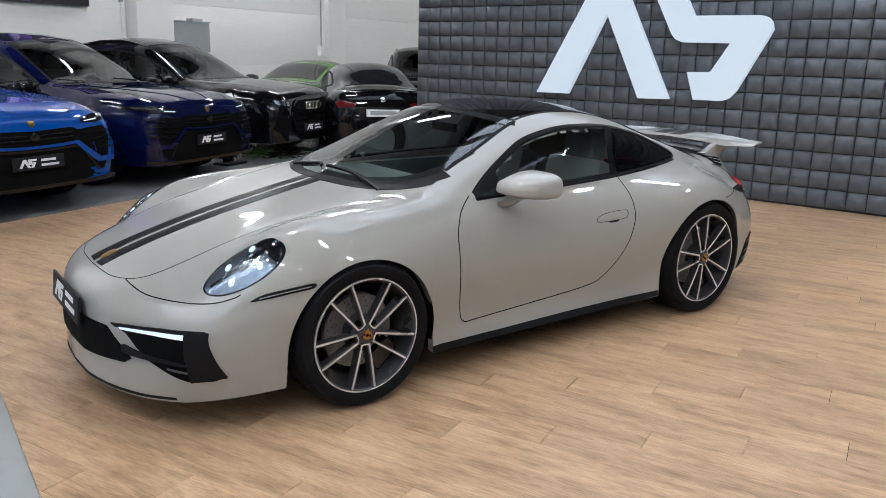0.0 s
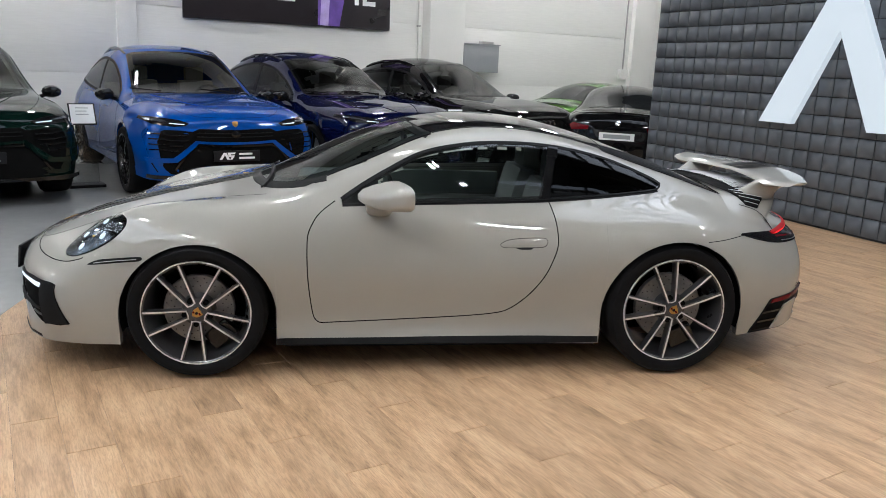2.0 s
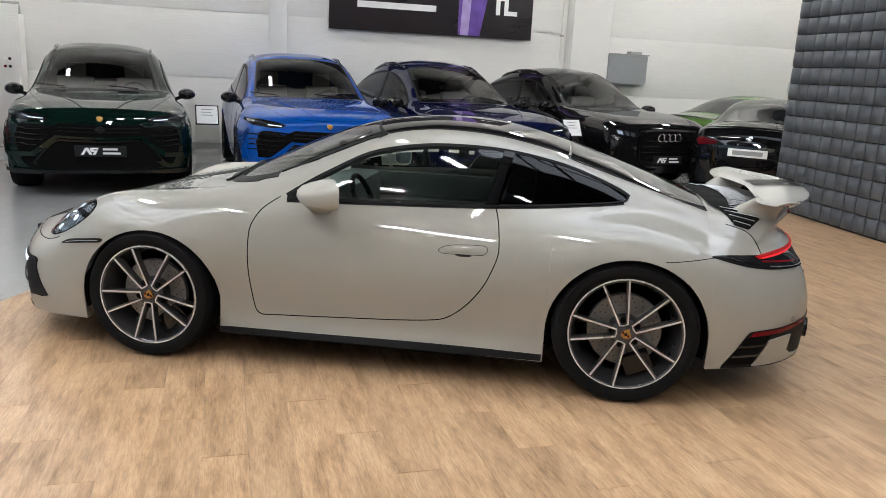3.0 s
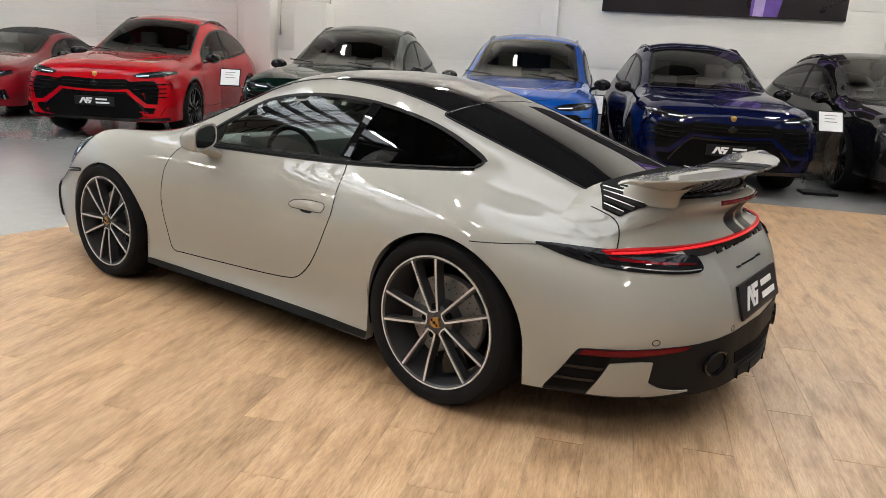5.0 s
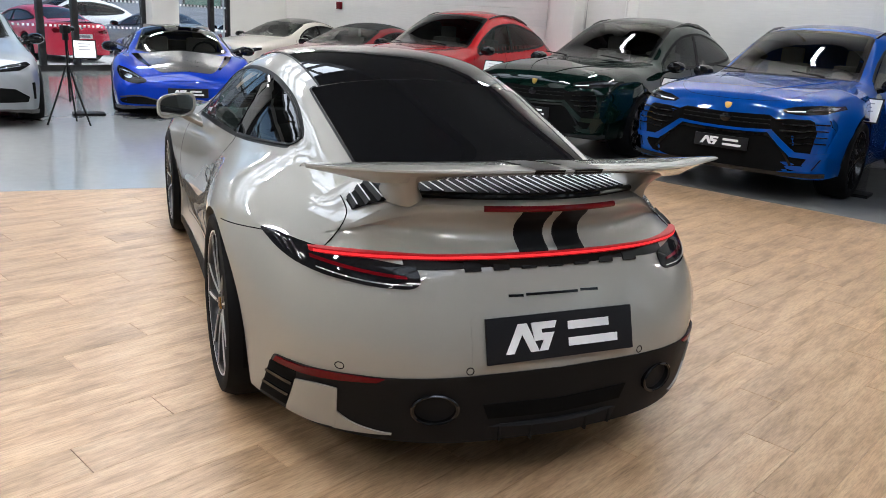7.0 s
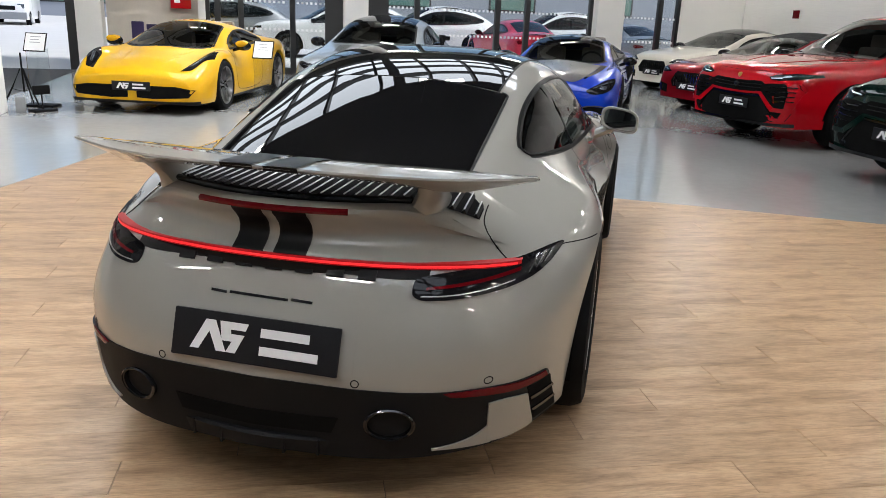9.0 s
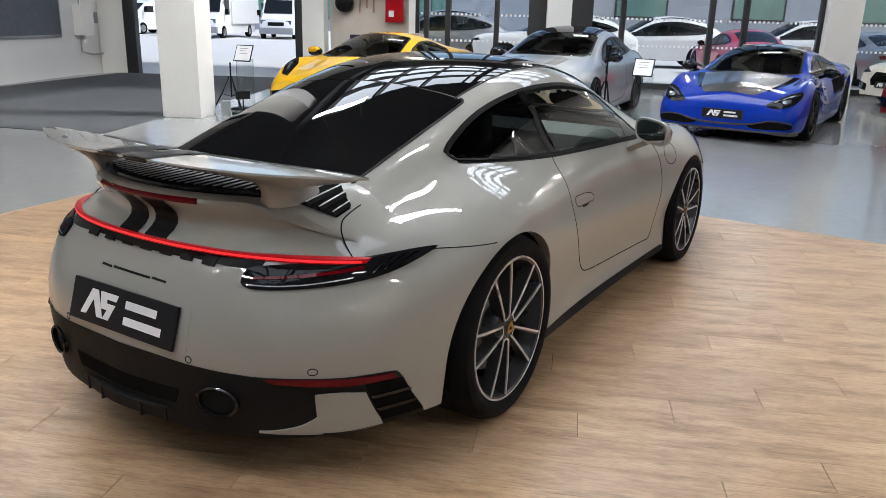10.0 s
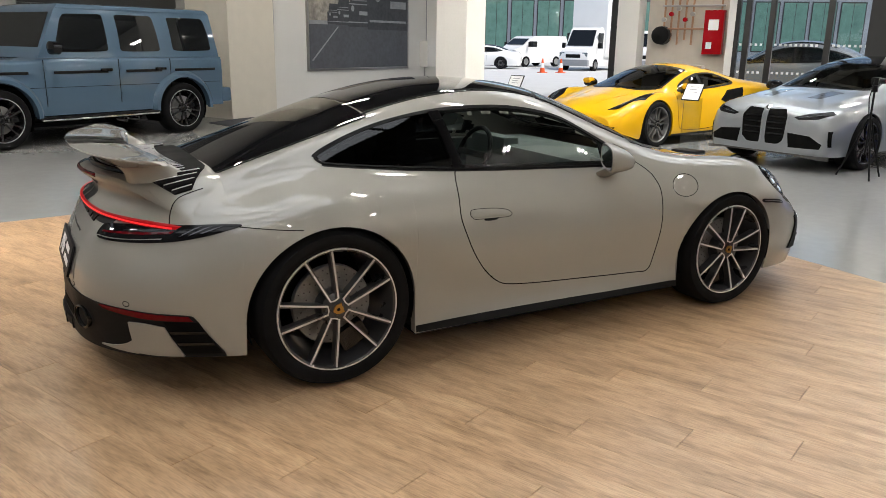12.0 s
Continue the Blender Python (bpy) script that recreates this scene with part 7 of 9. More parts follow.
    ribbon("bonnet_seam", K, "top", [(1.1, -0.80), (1.6, -0.74), (2.2, -0.60), (2.42, -0.40), (2.45, 0), (2.42, 0.40), (2.2, 0.60), (1.6, 0.74), (1.1, 0.80)], 0.004, VOID, bd, 0.001, 60)
    disc_patch("badge", K, "front", closed([(0.032, 0.885), (0.024, 0.848), (0, 0.832), (-0.024, 0.848), (-0.032, 0.885), (0, 0.892)], 18), GOLD, bd, 0.006, 2, 0.003, "small gold shield badge")
    disc_patch("front_camera", K, "front", closed([(0.055, 0.75), (0, 0.79), (-0.055, 0.75), (0, 0.71)], 16), BLACK_GLOSS, face, 0.02, 2, 0.01)
    front_plate(car, 2.545, 0.52)
    return car


def put(car, x, y, heading, z=GROUND):
    car.matrix_world = Matrix.Translation((x, y, z)) @ Matrix.Rotation(radians(heading), 4, "Z")
    return car


def front_at(x, y, heading, reach):
    """The place of a car's middle when its nose stands at (x, y)."""
    return x - reach * math.cos(radians(heading)), y - reach * math.sin(radians(heading)), heading


def suvs():
    blue = angular_suv("suv", SUV_BLUE, "bright blue angular suv with black wheels on concrete")
    put(blue, *front_at(1.68, -4.20, 116, 2.5))
    for colour, label, place in ((SUV_GREEN, "dark green angular suv with black wheels on concrete", front_at(4.05, -3.42, 119, 2.5)),
                                 (SUV_NAVY, "navy blue angular suv with a dark roof on concrete", front_at(-0.42, -5.50, 121, 2.5)),
                                 (SUV_RED, "red angular suv with black wheels on concrete", front_at(6.85, -2.25, 126, 2.5))):
        c = copy_thing(blue, pose(0, 0, 0))
        c["label"] = label
        recolour(c, {SUV_BLUE: colour})
        put(c, *place)


suvs()


def ring_suv():
    """Black suv with a tall eight-sided grille."""
    car, bd = car_base("suv", SUV, SUV_ARCH, "glossy black suv with a tall eight-sided grille on concrete", BLACK_PAINT, SUV_SCREEN, SUV_LOW, SUV_TOPL, 0.385, 0.295, 0.29, 0.985, (RIM_BLACK, RIM_BLACK))
    K = SUV
    g = disc_patch("front_grille", K, "front", [(-0.36, 0.86), (0.36, 0.86), (0.50, 0.76), (0.50, 0.52), (0.36, 0.38), (-0.36, 0.38), (-0.50, 0.52), (-0.50, 0.76)], VOID, bd, 0.006, 6, 0, "black honeycomb grille")
    ribbon("grille_frame", K, "front", [(-0.36, 0.87), (0.36, 0.87), (0.51, 0.76), (0.51, 0.52), (0.36, 0.37), (-0.36, 0.37), (-0.51, 0.52), (-0.51, 0.76), (-0.36, 0.87)], 0.03, BLACK_GLOSS, g, 0.02, 60)
    for i in range(4):
        y = -0.15 + i * 0.10
        r = mesh("badge_ring", *tube([(0, 0.055 * math.cos(2 * math.pi * k / 20), 0.055 * math.sin(2 * math.pi * k / 20)) for k in range(21)], 0.008, 6), CHROME, g, "chrome ring")
        r.location = (2.535, y, 0.78)
    for z in (0.74, 0.66, 0.58, 0.50, 0.44):
        patch("grille_slat", K, "front", line((-0.46, z), (0.46, z)), line((-0.46, z - 0.012), (0.46, z - 0.012)), BLACK_GLOSS, g, 0.016, 12, 1)
    for s in (1, -1):
        l = disc_patch("headlight", K, "front", [(s * 0.54, 0.80), (s * 0.66, 0.87), (s * 0.88, 0.90), (s * 0.92, 0.84), (s * 0.80, 0.775), (s * 0.60, 0.76)], LAMP_DARK, bd, 0.006, 4, 0.006, "headlamp with bright inner bars")
        for k in range(3):
            patch("lamp_bar", K, "front", line((s * (0.60 + 0.09 * k), 0.835 + 0.012 * k), (s * (0.66 + 0.09 * k), 0.845 + 0.012 * k)), line((s * (0.60 + 0.09 * k), 0.785 + 0.012 * k), (s * (0.66 + 0.09 * k), 0.795 + 0.012 * k)), LENS, l, 0.016, 4, 2)
        disc_patch("side_intake", K, "front", [(s * 0.58, 0.62), (s * 0.86, 0.66), (s * 0.90, 0.48), (s * 0.80, 0.40), (s * 0.58, 0.42)], VOID, bd, 0.004, 4)
        rod("roof_rail", [(-0.02, s * 0.60, 1.565), (-0.25, s * 0.61, 1.622), (-0.5, s * 0.61, 1.648), (-0.9, s * 0.605, 1.638), (-1.3, s * 0.60, 1.572), (-1.48, s * 0.597, 1.518)], 0.018, BLACK_GLOSS, bd, 6)
    ribbon("bonnet_seam", K, "top", [(1.1, -0.80), (1.6, -0.74), (2.2, -0.60), (2.42, -0.40), (2.45, 0), (2.42, 0.40), (2.2, 0.60), (1.6, 0.74), (1.1, 0.80)], 0.008, VOID, bd, 0.001, 60)
    front_plate(car, 2.545, 0.46)
    put(car, *front_at(-2.55, -7.0, 122, 2.5))
    return car


black_suv = ring_suv()
far_suv = recolour(copy_thing(black_suv, pose(0, 0, 0)), {})
far_suv["label"] = "black suv parked far behind the padded wall"
put(far_suv, -7.2, -10.6, 60)

COUPE_SCREEN = ([(0.85, -0.62), (0.98, -0.38), (1.02, 0), (0.98, 0.38), (0.85, 0.62)], [(0.12, -0.53), (0.17, -0.3), (0.19, 0), (0.17, 0.3), (0.12, 0.53)])
COUPE_LOW = [(0.62, 0.905), (0.0, 0.925), (-0.6, 0.95), (-1.1, 0.985), (-1.45, 1.03)]
COUPE_TOPL = [(0.55, 0.95), (0.25, 1.10), (0.0, 1.17), (-0.4, 1.22), (-0.9, 1.20), (-1.3, 1.11), (-1.5, 1.04)]
SILVER = paint("satin_silver_paint", (0.30, 0.32, 0.34), 0.6, 0.36)
DEEP_RED = paint("deep_red_paint", (0.19, 0.004, 0.010), 0.3, spec=0.05)
CREAM = paint("cream_white_paint", (0.62, 0.58, 0.50), 0.0)
GREEN_METAL = paint("bright_green_metallic", (0.06, 0.14, 0.02), 0.5)
VIVID_BLUE = paint("vivid_blue_paint", (0.0004, 0.026, 0.31), 0.0, spec=0.05)
for lacquer in (DEEP_RED, VIVID_BLUE):
    lacquer.node_tree.nodes["Principled BSDF"].inputs["Coat IOR"].default_value = 1.42
YELLOW = paint("yellow_paint", (0.62, 0.345, 0.003), 0.0)
CARBON = material("carbon_weave", (0.045, 0.042, 0.040), 0.3, 0.2, coat=1.0, vary=0.35, scale=40, grain=700)
SOFT_TOP = material("black_fabric_roof", (0.014, 0.014, 0.015), 0.9, vary=0.1, grain=500, bump=0.001)


def coupe_roof(K, bd, mat, name, label):
    patch(name, K, "top", line((0.10, -0.52), (0.16, -0.3), (0.18, 0), (0.16, 0.3), (0.10, 0.52)), line((-1.0, -0.50), (-1.05, -0.3), (-1.06, 0), (-1.05, 0.3), (-1.0, 0.50)), mat, bd, 0.005, 20, 10, label)


def kidney_coupe():
    car, bd = car_base("coupe", COUPE, COUPE_ARCH, "satin silver coupe with tall twin grilles on concrete", SILVER, COUPE_SCREEN, COUPE_LOW, COUPE_TOPL, 0.345, 0.262, 0.275, 0.925, (RIM_BLACK, RIM_BLACK))
    K = COUPE
    coupe_roof(K, bd, BLACK_GLASS, "roof_panel", "gloss black roof")
    patch("rear_window", K, "top", line((-1.08, -0.50), (-1.10, 0), (-1.08, 0.50)), line((-1.72, -0.48), (-1.76, 0), (-1.72, 0.48)), TINTED, bd, 0.005, 14, 8)
    for s in (1, -1):
        o = [(s * 0.03, 0.74), (s * 0.25, 0.75), (s * 0.315, 0.65), (s * 0.295, 0.38), (s * 0.21, 0.31), (s * 0.045, 0.31), (s * 0.025, 0.40)]
        k = disc_patch("kidney_grille", K, "front", o, VOID, bd, 0.006, 5, 0, "tall black kidney grille")
        ribbon("grille_frame", K, "front", o + [o[0]], 0.016, SILVER, k, 0.02, 50)
        for z in (0.66, 0.59, 0.52, 0.45):
            patch("grille_bar", K, "front", line((s * 0.045, z), (s * 0.27, z)), line((s * 0.045, z - 0.02), (s * 0.27, z - 0.02)), BLACK_GLOSS, k, 0.014, 5, 1)
        l = disc_patch("headlight", K, "front", [(s * 0.38, 0.665), (s * 0.56, 0.715), (s * 0.76, 0.745), (s * 0.80, 0.715), (s * 0.68, 0.655), (s * 0.45, 0.635)], LAMP_DARK, bd, 0.006, 4, 0.005, "slim dark headlamp")
        patch("lamp_bar", K, "front", line((s * 0.45, 0.668), (s * 0.70, 0.705)), line((s * 0.45, 0.660), (s * 0.70, 0.695)), LENS, l, 0.014, 8, 1)
        disc_patch("side_intake", K, "front", [(s * 0.33, 0.47), (s * 0.62, 0.45), (s * 0.76, 0.36), (s * 0.74, 0.30), (s * 0.36, 0.29)], VOID, bd, 0.006, 4, 0, "black bumper intake")
        disc_patch("air_slit", K, "front", [(s * 0.80, 0.52), (s * 0.83, 0.52), (s * 0.83, 0.33), (s * 0.81, 0.33)], VOID, bd, 0.006, 3)
        disc_patch("bonnet_vent", K, "top", [(1.75, s * 0.24), (1.70, s * 0.40), (1.22, s * 0.44), (1.20, s * 0.26)], CARBON, bd, 0.003, 4, 0, "dark carbon bonnet vent")
        ax = "side" if s > 0 else "other"
        ribbon("door_seam", K, ax, [(0.75, 0.90), (0.80, 0.7), (0.75, 0.30), (0.2, 0.27), (-0.45, 0.30), (-0.60, 0.6), (-0.58, 0.92)], 0.008, VOID, bd, 0.001, 60)
        patch("sill_blade", K, ax, line((1.0, 0.22), (0, 0.215), (-1.0, 0.22)), line((1.0, 0.202), (0, 0.202), (-1.0, 0.202)), CARBON, bd, 0.02, 16, 1)
    patch("front_lip", K, "front", line((-0.80, 0.235), (-0.4, 0.225), (0, 0.225), (0.4, 0.225), (0.80, 0.235)), line((-0.80, 0.21), (-0.4, 0.205), (0, 0.205), (0.4, 0.205), (0.80, 0.21)), CARBON, bd, 0.07, 24, 1, "carbon front lip")
    disc_patch("badge", K, "top", [(2.20 + 0.03 * math.cos(2 * math.pi * i / 16), 0.04 * math.sin(2 * math.pi * i / 16)) for i in range(16)], CHROME, bd, 0.004, 2, 0.004)
    put(car, 8.30, 3.10, 187)
    return car


silver_coupe = kidney_coupe()


def roadster():
    car, bd = car_base("roadster", COUPE, COUPE_ARCH, "deep red roadster with a black soft top on concrete", DEEP_RED, COUPE_SCREEN, COUPE_LOW, COUPE_TOPL, 0.345, 0.262, 0.275, 0.925, (RIM_BLACK, RIM_BLACK))
    K = COUPE
    coupe_roof(K, bd, SOFT_TOP, "soft_top", "black fabric soft top")
    patch("soft_top_back", K, "top", line((-1.05, -0.53), (-1.07, 0), (-1.05, 0.53)), line((-1.75, -0.52), (-1.8, 0), (-1.75, 0.52)), SOFT_TOP, bd, 0.005, 14, 8)
    g = disc_patch("front_grille", K, "front", [(-0.32, 0.66), (0.32, 0.66), (0.44, 0.50), (0.40, 0.40), (-0.40, 0.40), (-0.44, 0.50)], VOID, bd, 0.006, 5, 0, "black grille with chrome bars")
    for i in range(13):
        y = -0.36 + i * 0.06
        patch("grille_bar", K, "front", line((y, 0.64 - abs(y) * 0.2), (y + 0.012, 0.64 - abs(y) * 0.2)), line((y, 0.42), (y + 0.012, 0.42)), CHROME, g, 0.014, 1, 5)
    for s in (1, -1):
        l = disc_patch("headlight", K, "front", [(s * 0.46, 0.65), (s * 0.60, 0.72), (s * 0.78, 0.735), (s * 0.80, 0.69), (s * 0.66, 0.63)], LAMP_DARK, bd, 0.006, 4, 0.005, "swept headlamp")
        patch("lamp_bar", K, "front", line((s * 0.54, 0.685), (s * 0.72, 0.715)), line((s * 0.54, 0.665), (s * 0.72, 0.69)), LENS, l, 0.014, 8, 1)
        disc_patch("side_intake", K, "front", [(s * 0.52, 0.42), (s * 0.74, 0.46), (s * 0.78, 0.32), (s * 0.52, 0.28)], VOID, bd, 0.006, 4, 0, "black intake with silver fins")
        for k in range(3):
            patch("intake_fin", K, "front", line((s * (0.60 + 0.05 * k), 0.43), (s * (0.62 + 0.05 * k), 0.43)), line((s * (0.62 + 0.05 * k), 0.31), (s * (0.64 + 0.05 * k), 0.31)), CHROME, bd, 0.014, 1, 4)
        ax = "side" if s > 0 else "other"
        ribbon("door_seam", K, ax, [(0.75, 0.90), (0.80, 0.7), (0.75, 0.30), (0.2, 0.27), (-0.45, 0.30), (-0.60, 0.6), (-0.58, 0.92)], 0.008, VOID, bd, 0.001, 60)
    front_plate(car, 2.30, 0.42)
    put(car, 11.55, -3.56, 130)
    return car


red_roadster = roadster()
cream = recolour(copy_thing(red_roadster, pose(0, 0, 0)), {DEEP_RED: CREAM, SOFT_TOP: BLACK_GLASS})
cream["label"], cream.name = "cream white coupe with a black glass roof on concrete", "coupe"
put(cream, 15.4, -2.9, 133)


def saloon():
    """A saloon seen from behind."""
    car, bd = car_base("saloon", COUPE, COUPE_ARCH, "black saloon parked with red tail lamps towards the hall", BLACK_PAINT, COUPE_SCREEN, COUPE_LOW, COUPE_TOPL, 0.345, 0.262, 0.275, 0.925, (RIM_BLACK, RIM_BLACK), cabin=False)
    K = COUPE
    patch("rear_window", K, "top", line((-1.08, -0.50), (-1.10, 0), (-1.08, 0.50)), line((-1.80, -0.50), (-1.84, 0), (-1.80, 0.50)), TINTED, bd, 0.005, 14, 8, "dark rear window")
    for s in (1, -1):
        disc_patch("tail_lamp", K, "rear", [(s * 0.42, 0.80), (s * 0.66, 0.84), (s * 0.72, 0.80), (s * 0.68, 0.73), (s * 0.44, 0.75)], RED_LENS, bd, 0.006, 4, 0.004, "red tail lamp")
        ribbon("boot_lip", K, "top", [(-2.38, s * 0.60), (-2.41, s * 0.3), (-2.42, 0)], 0.03, BLACK_GLOSS, bd, 0.02, 16)
    disc_patch("badge", K, "rear", [(0.04 * math.cos(2 * math.pi * i / 16), 0.86 + 0.04 * math.sin(2 * math.pi * i / 16)) for i in range(16)], CHROME, bd, 0.004, 2, 0.004)
    pl = block("number_plate", -0.26, 0.26, 0, 0.012, -0.055, 0.055, PRINT_WHITE, car, 0.004, label="white plate with a plain bar")
    pl.matrix_local = Matrix.Translation((-2.535, 0, 0.66)) @ pose(0, 0, 0, 0, 0, -90)
    block("bar", -0.2, 0.2, -0.002, 0.002, -0.03, 0.03, CABINET_GREY, pl, 0)
    block("rear_bumper", -2.50, -2.30, -0.62, 0.62, 0.24, 0.45, BLACK_MATT, bd, 0.04)
    put(car, -4.55, -8.9, 247)
    return car


black_saloon = saloon()
green = recolour(copy_thing(black_saloon, pose(0, 0, 0)), {BLACK_PAINT: GREEN_METAL})
green["label"] = "green metallic saloon parked by the back wall"
put(green, -5.0, -11.2, 222)

LOW_SCREEN = ([(0.95, -0.62), (1.12, -0.38), (1.17, 0), (1.12, 0.38), (0.95, 0.62)], [(0.12, -0.50), (0.18, -0.3), (0.20, 0), (0.18, 0.3), (0.12, 0.50)])
LOW_LOW = [(0.70, 0.815), (0.2, 0.83), (-0.3, 0.86), (-0.75, 0.90)]
LOW_TOPL = [(0.62, 0.87), (0.3, 0.99), (0.0, 1.055), (-0.4, 1.06), (-0.80, 0.94)]


def hollow_eye_car():
    car, bd = car_base("supercar", LOW, LOW_ARCH, "vivid blue low supercar with a dark carbon bonnet on concrete", VIVID_BLUE, LOW_SCREEN, LOW_LOW, LOW_TOPL, 0.345, 0.262, 0.26, 0.955, (RIM_BLACK, RIM_BLACK))
    K = LOW
    patch("roof_panel", K, "top", line((0.11, -0.50), (0.19, 0), (0.11, 0.50)), line((-0.7, -0.46), (-0.75, 0), (-0.7, 0.46)), CARBON, bd, 0.005, 14, 8, "dark carbon roof")
    patch("roof_rib", K, "top", line((0.2, -0.03), (-0.7, -0.03)), line((0.2, 0.03), (-0.7, 0.03)), BLACK_GLOSS, bd, 0.012, 12, 1)
    patch("bonnet", K, "top", line((1.16, -0.60), (1.5, -0.52), (1.9, -0.42), (2.08, -0.30)), line((1.16, 0.60), (1.5, 0.52), (1.9, 0.42), (2.08, 0.30)), CARBON, bd, 0.004, 16, 14, "dark carbon bonnet")
    for s in (1, -1):
        l = disc_patch("headlight", K, "front", closed([(s * 0.52, 0.505), (s * 0.62, 0.565), (s * 0.75, 0.635), (s * 0.86, 0.665), (s * 0.875, 0.60), (s * 0.83, 0.52), (s * 0.72, 0.475), (s * 0.60, 0.468)], 36), LAMP_DARK, bd, 0.006, 5, 0, "deep black headlamp socket")
        patch("lamp_bar", K, "front", line((s * 0.60, 0.535), (s * 0.72, 0.590), (s * 0.85, 0.635)), line((s * 0.61, 0.527), (s * 0.73, 0.578), (s * 0.85, 0.620)), LENS, l, 0.016, 10, 1)
        disc_patch("lamp_lens", K, "front", [(s * 0.74 + 0.05 * math.cos(2 * math.pi * i / 16), 0.545 + 0.025 * math.sin(2 * math.pi * i / 16)) for i in range(16)], LENS, l, 0.014, 3, 0.004)
        disc_patch("side_intake", K, "front", closed([(s * 0.34, 0.245), (s * 0.52, 0.290), (s * 0.70, 0.300), (s * 0.84, 0.270), (s * 0.82, 0.215), (s * 0.60, 0.200), (s * 0.40, 0.200)], 36), VOID, bd, 0.006, 5, 0, "black lower intake")
        patch("intake_lip", K, "front", line((s * 0.0, 0.250), (s * 0.34, 0.262), (s * 0.60, 0.318), (s * 0.84, 0.300)), line((s * 0.0, 0.225), (s * 0.34, 0.240), (s * 0.60, 0.302), (s * 0.84, 0.284)), CARBON, bd, 0.020, 16, 1)
        patch("bonnet_flute", K, "top", line((1.15, s * 0.60), (1.5, s * 0.53), (1.9, s * 0.43)), line((1.15, s * 0.70), (1.5, s * 0.60), (1.9, s * 0.46)), BLACK_GLOSS, bd, 0.003, 14, 2, "black air flute beside the bonnet")
        disc_patch("side_scoop", K, "side" if s > 0 else "other", [(-0.2, 0.72), (-0.9, 0.80), (-0.95, 0.60), (-0.3, 0.52)], VOID, bd, 0.006, 4)
        rod("mirror_arm", [(0.75, s * 0.70, 0.84), (0.72, s * 0.94, 0.93)], 0.018, CARBON, bd, 6)
    patch("front_splitter", K, "front", line((-0.88, 0.20), (-0.45, 0.18), (0, 0.18), (0.45, 0.18), (0.88, 0.20)), line((-0.88, 0.165), (-0.45, 0.155), (0, 0.155), (0.45, 0.155), (0.88, 0.165)), CARBON, bd, 0.05, 24, 1, "carbon splitter")
    front_plate(car, 2.30, 0.36)
    put(car, 9.25, 0.15, 178)
    return car


hollow_eye_car()


def yellow_car():
    car, bd = car_base("supercar", LOW, LOW_ARCH, "yellow mid-engined supercar with silver wheels on concrete", YELLOW, LOW_SCREEN, LOW_LOW, LOW_TOPL, 0.345, 0.262, 0.26, 0.955, (STEEL, STEEL))
    K = LOW
    for s in (1, -1):
        l = disc_patch("headlight", K, "top", [(2.10, s * 0.60), (2.03, s * 0.74), (1.62, s * 0.90), (1.34, s * 0.86), (1.62, s * 0.71)], LAMP_DARK, bd, 0.005, 4, 0.006, "long swept headlamp")
        disc_patch("lamp_glass", K, "top", [(1.94, s * 0.69), (1.92, s * 0.735), (1.66, s * 0.82), (1.66, s * 0.78)], LENS, l, 0.012, 3, 0.004)
        disc_patch("front_intake", K, "front", [(s * 0.06, 0.38), (s * 0.60, 0.38), (s * 0.84, 0.34), (s * 0.76, 0.24), (s * 0.30, 0.21), (s * 0.06, 0.22)], VOID, bd, 0.006, 5, 0, "black front intake")
        disc_patch("side_scoop", K, "side" if s > 0 else "other", [(-0.55, 0.80), (-0.95, 0.84), (-0.90, 0.66), (-0.50, 0.60), (-0.35, 0.66)], VOID, bd, 0.008, 4, 0, "black side scoop")
        ax = "side" if s > 0 else "other"
        ribbon("door_seam", K, ax, [(0.78, 0.80), (0.82, 0.6), (0.75, 0.26), (0.1, 0.22), (-0.35, 0.28), (-0.42, 0.55)], 0.008, VOID, bd, 0.001, 50)
        patch("sill_blade", K, ax, line((0.95, 0.18), (-0.95, 0.19)), line((0.95, 0.155), (-0.95, 0.16)), BLACK_MATT, bd, 0.012, 12, 1)
        rows = []
        for t, dx, a, b in ((0, 0.08, 0.02, 0.015), (0.3, 0.06, 0.08, 0.045), (1, -0.05, 0.09, 0.05)):
            rows.append([(0.70 + dx, s * (0.99 + a * math.cos(2 * math.pi * i / 12)), 0.90 + b * math.sin(2 * math.pi * i / 12)) for i in range(12)])
        loft(rows, YELLOW, "mirror_cap", bd, "yellow mirror cap")
        ribbon("bonnet_crease", K, "top", [(1.2, s * 0.45), (1.6, s * 0.36), (2.0, s * 0.28)], 0.02, YELLOW, bd, 0.006, 16)
    patch("front_splitter", K, "front", line((-0.86, 0.20), (-0.45, 0.185), (0, 0.185), (0.45, 0.185), (0.86, 0.20)), line((-0.86, 0.165), (-0.45, 0.155), (0, 0.155), (0.45, 0.155), (0.86, 0.165)), BLACK_MATT, bd, 0.035, 24, 1)
    front_plate(car, 2.31, 0.37)
    put(car, 7.25, 5.92, 190)
    return car


yellow_car()

OFF_BLUE = paint("grey_blue_paint", (0.062, 0.108, 0.160), 0.1)


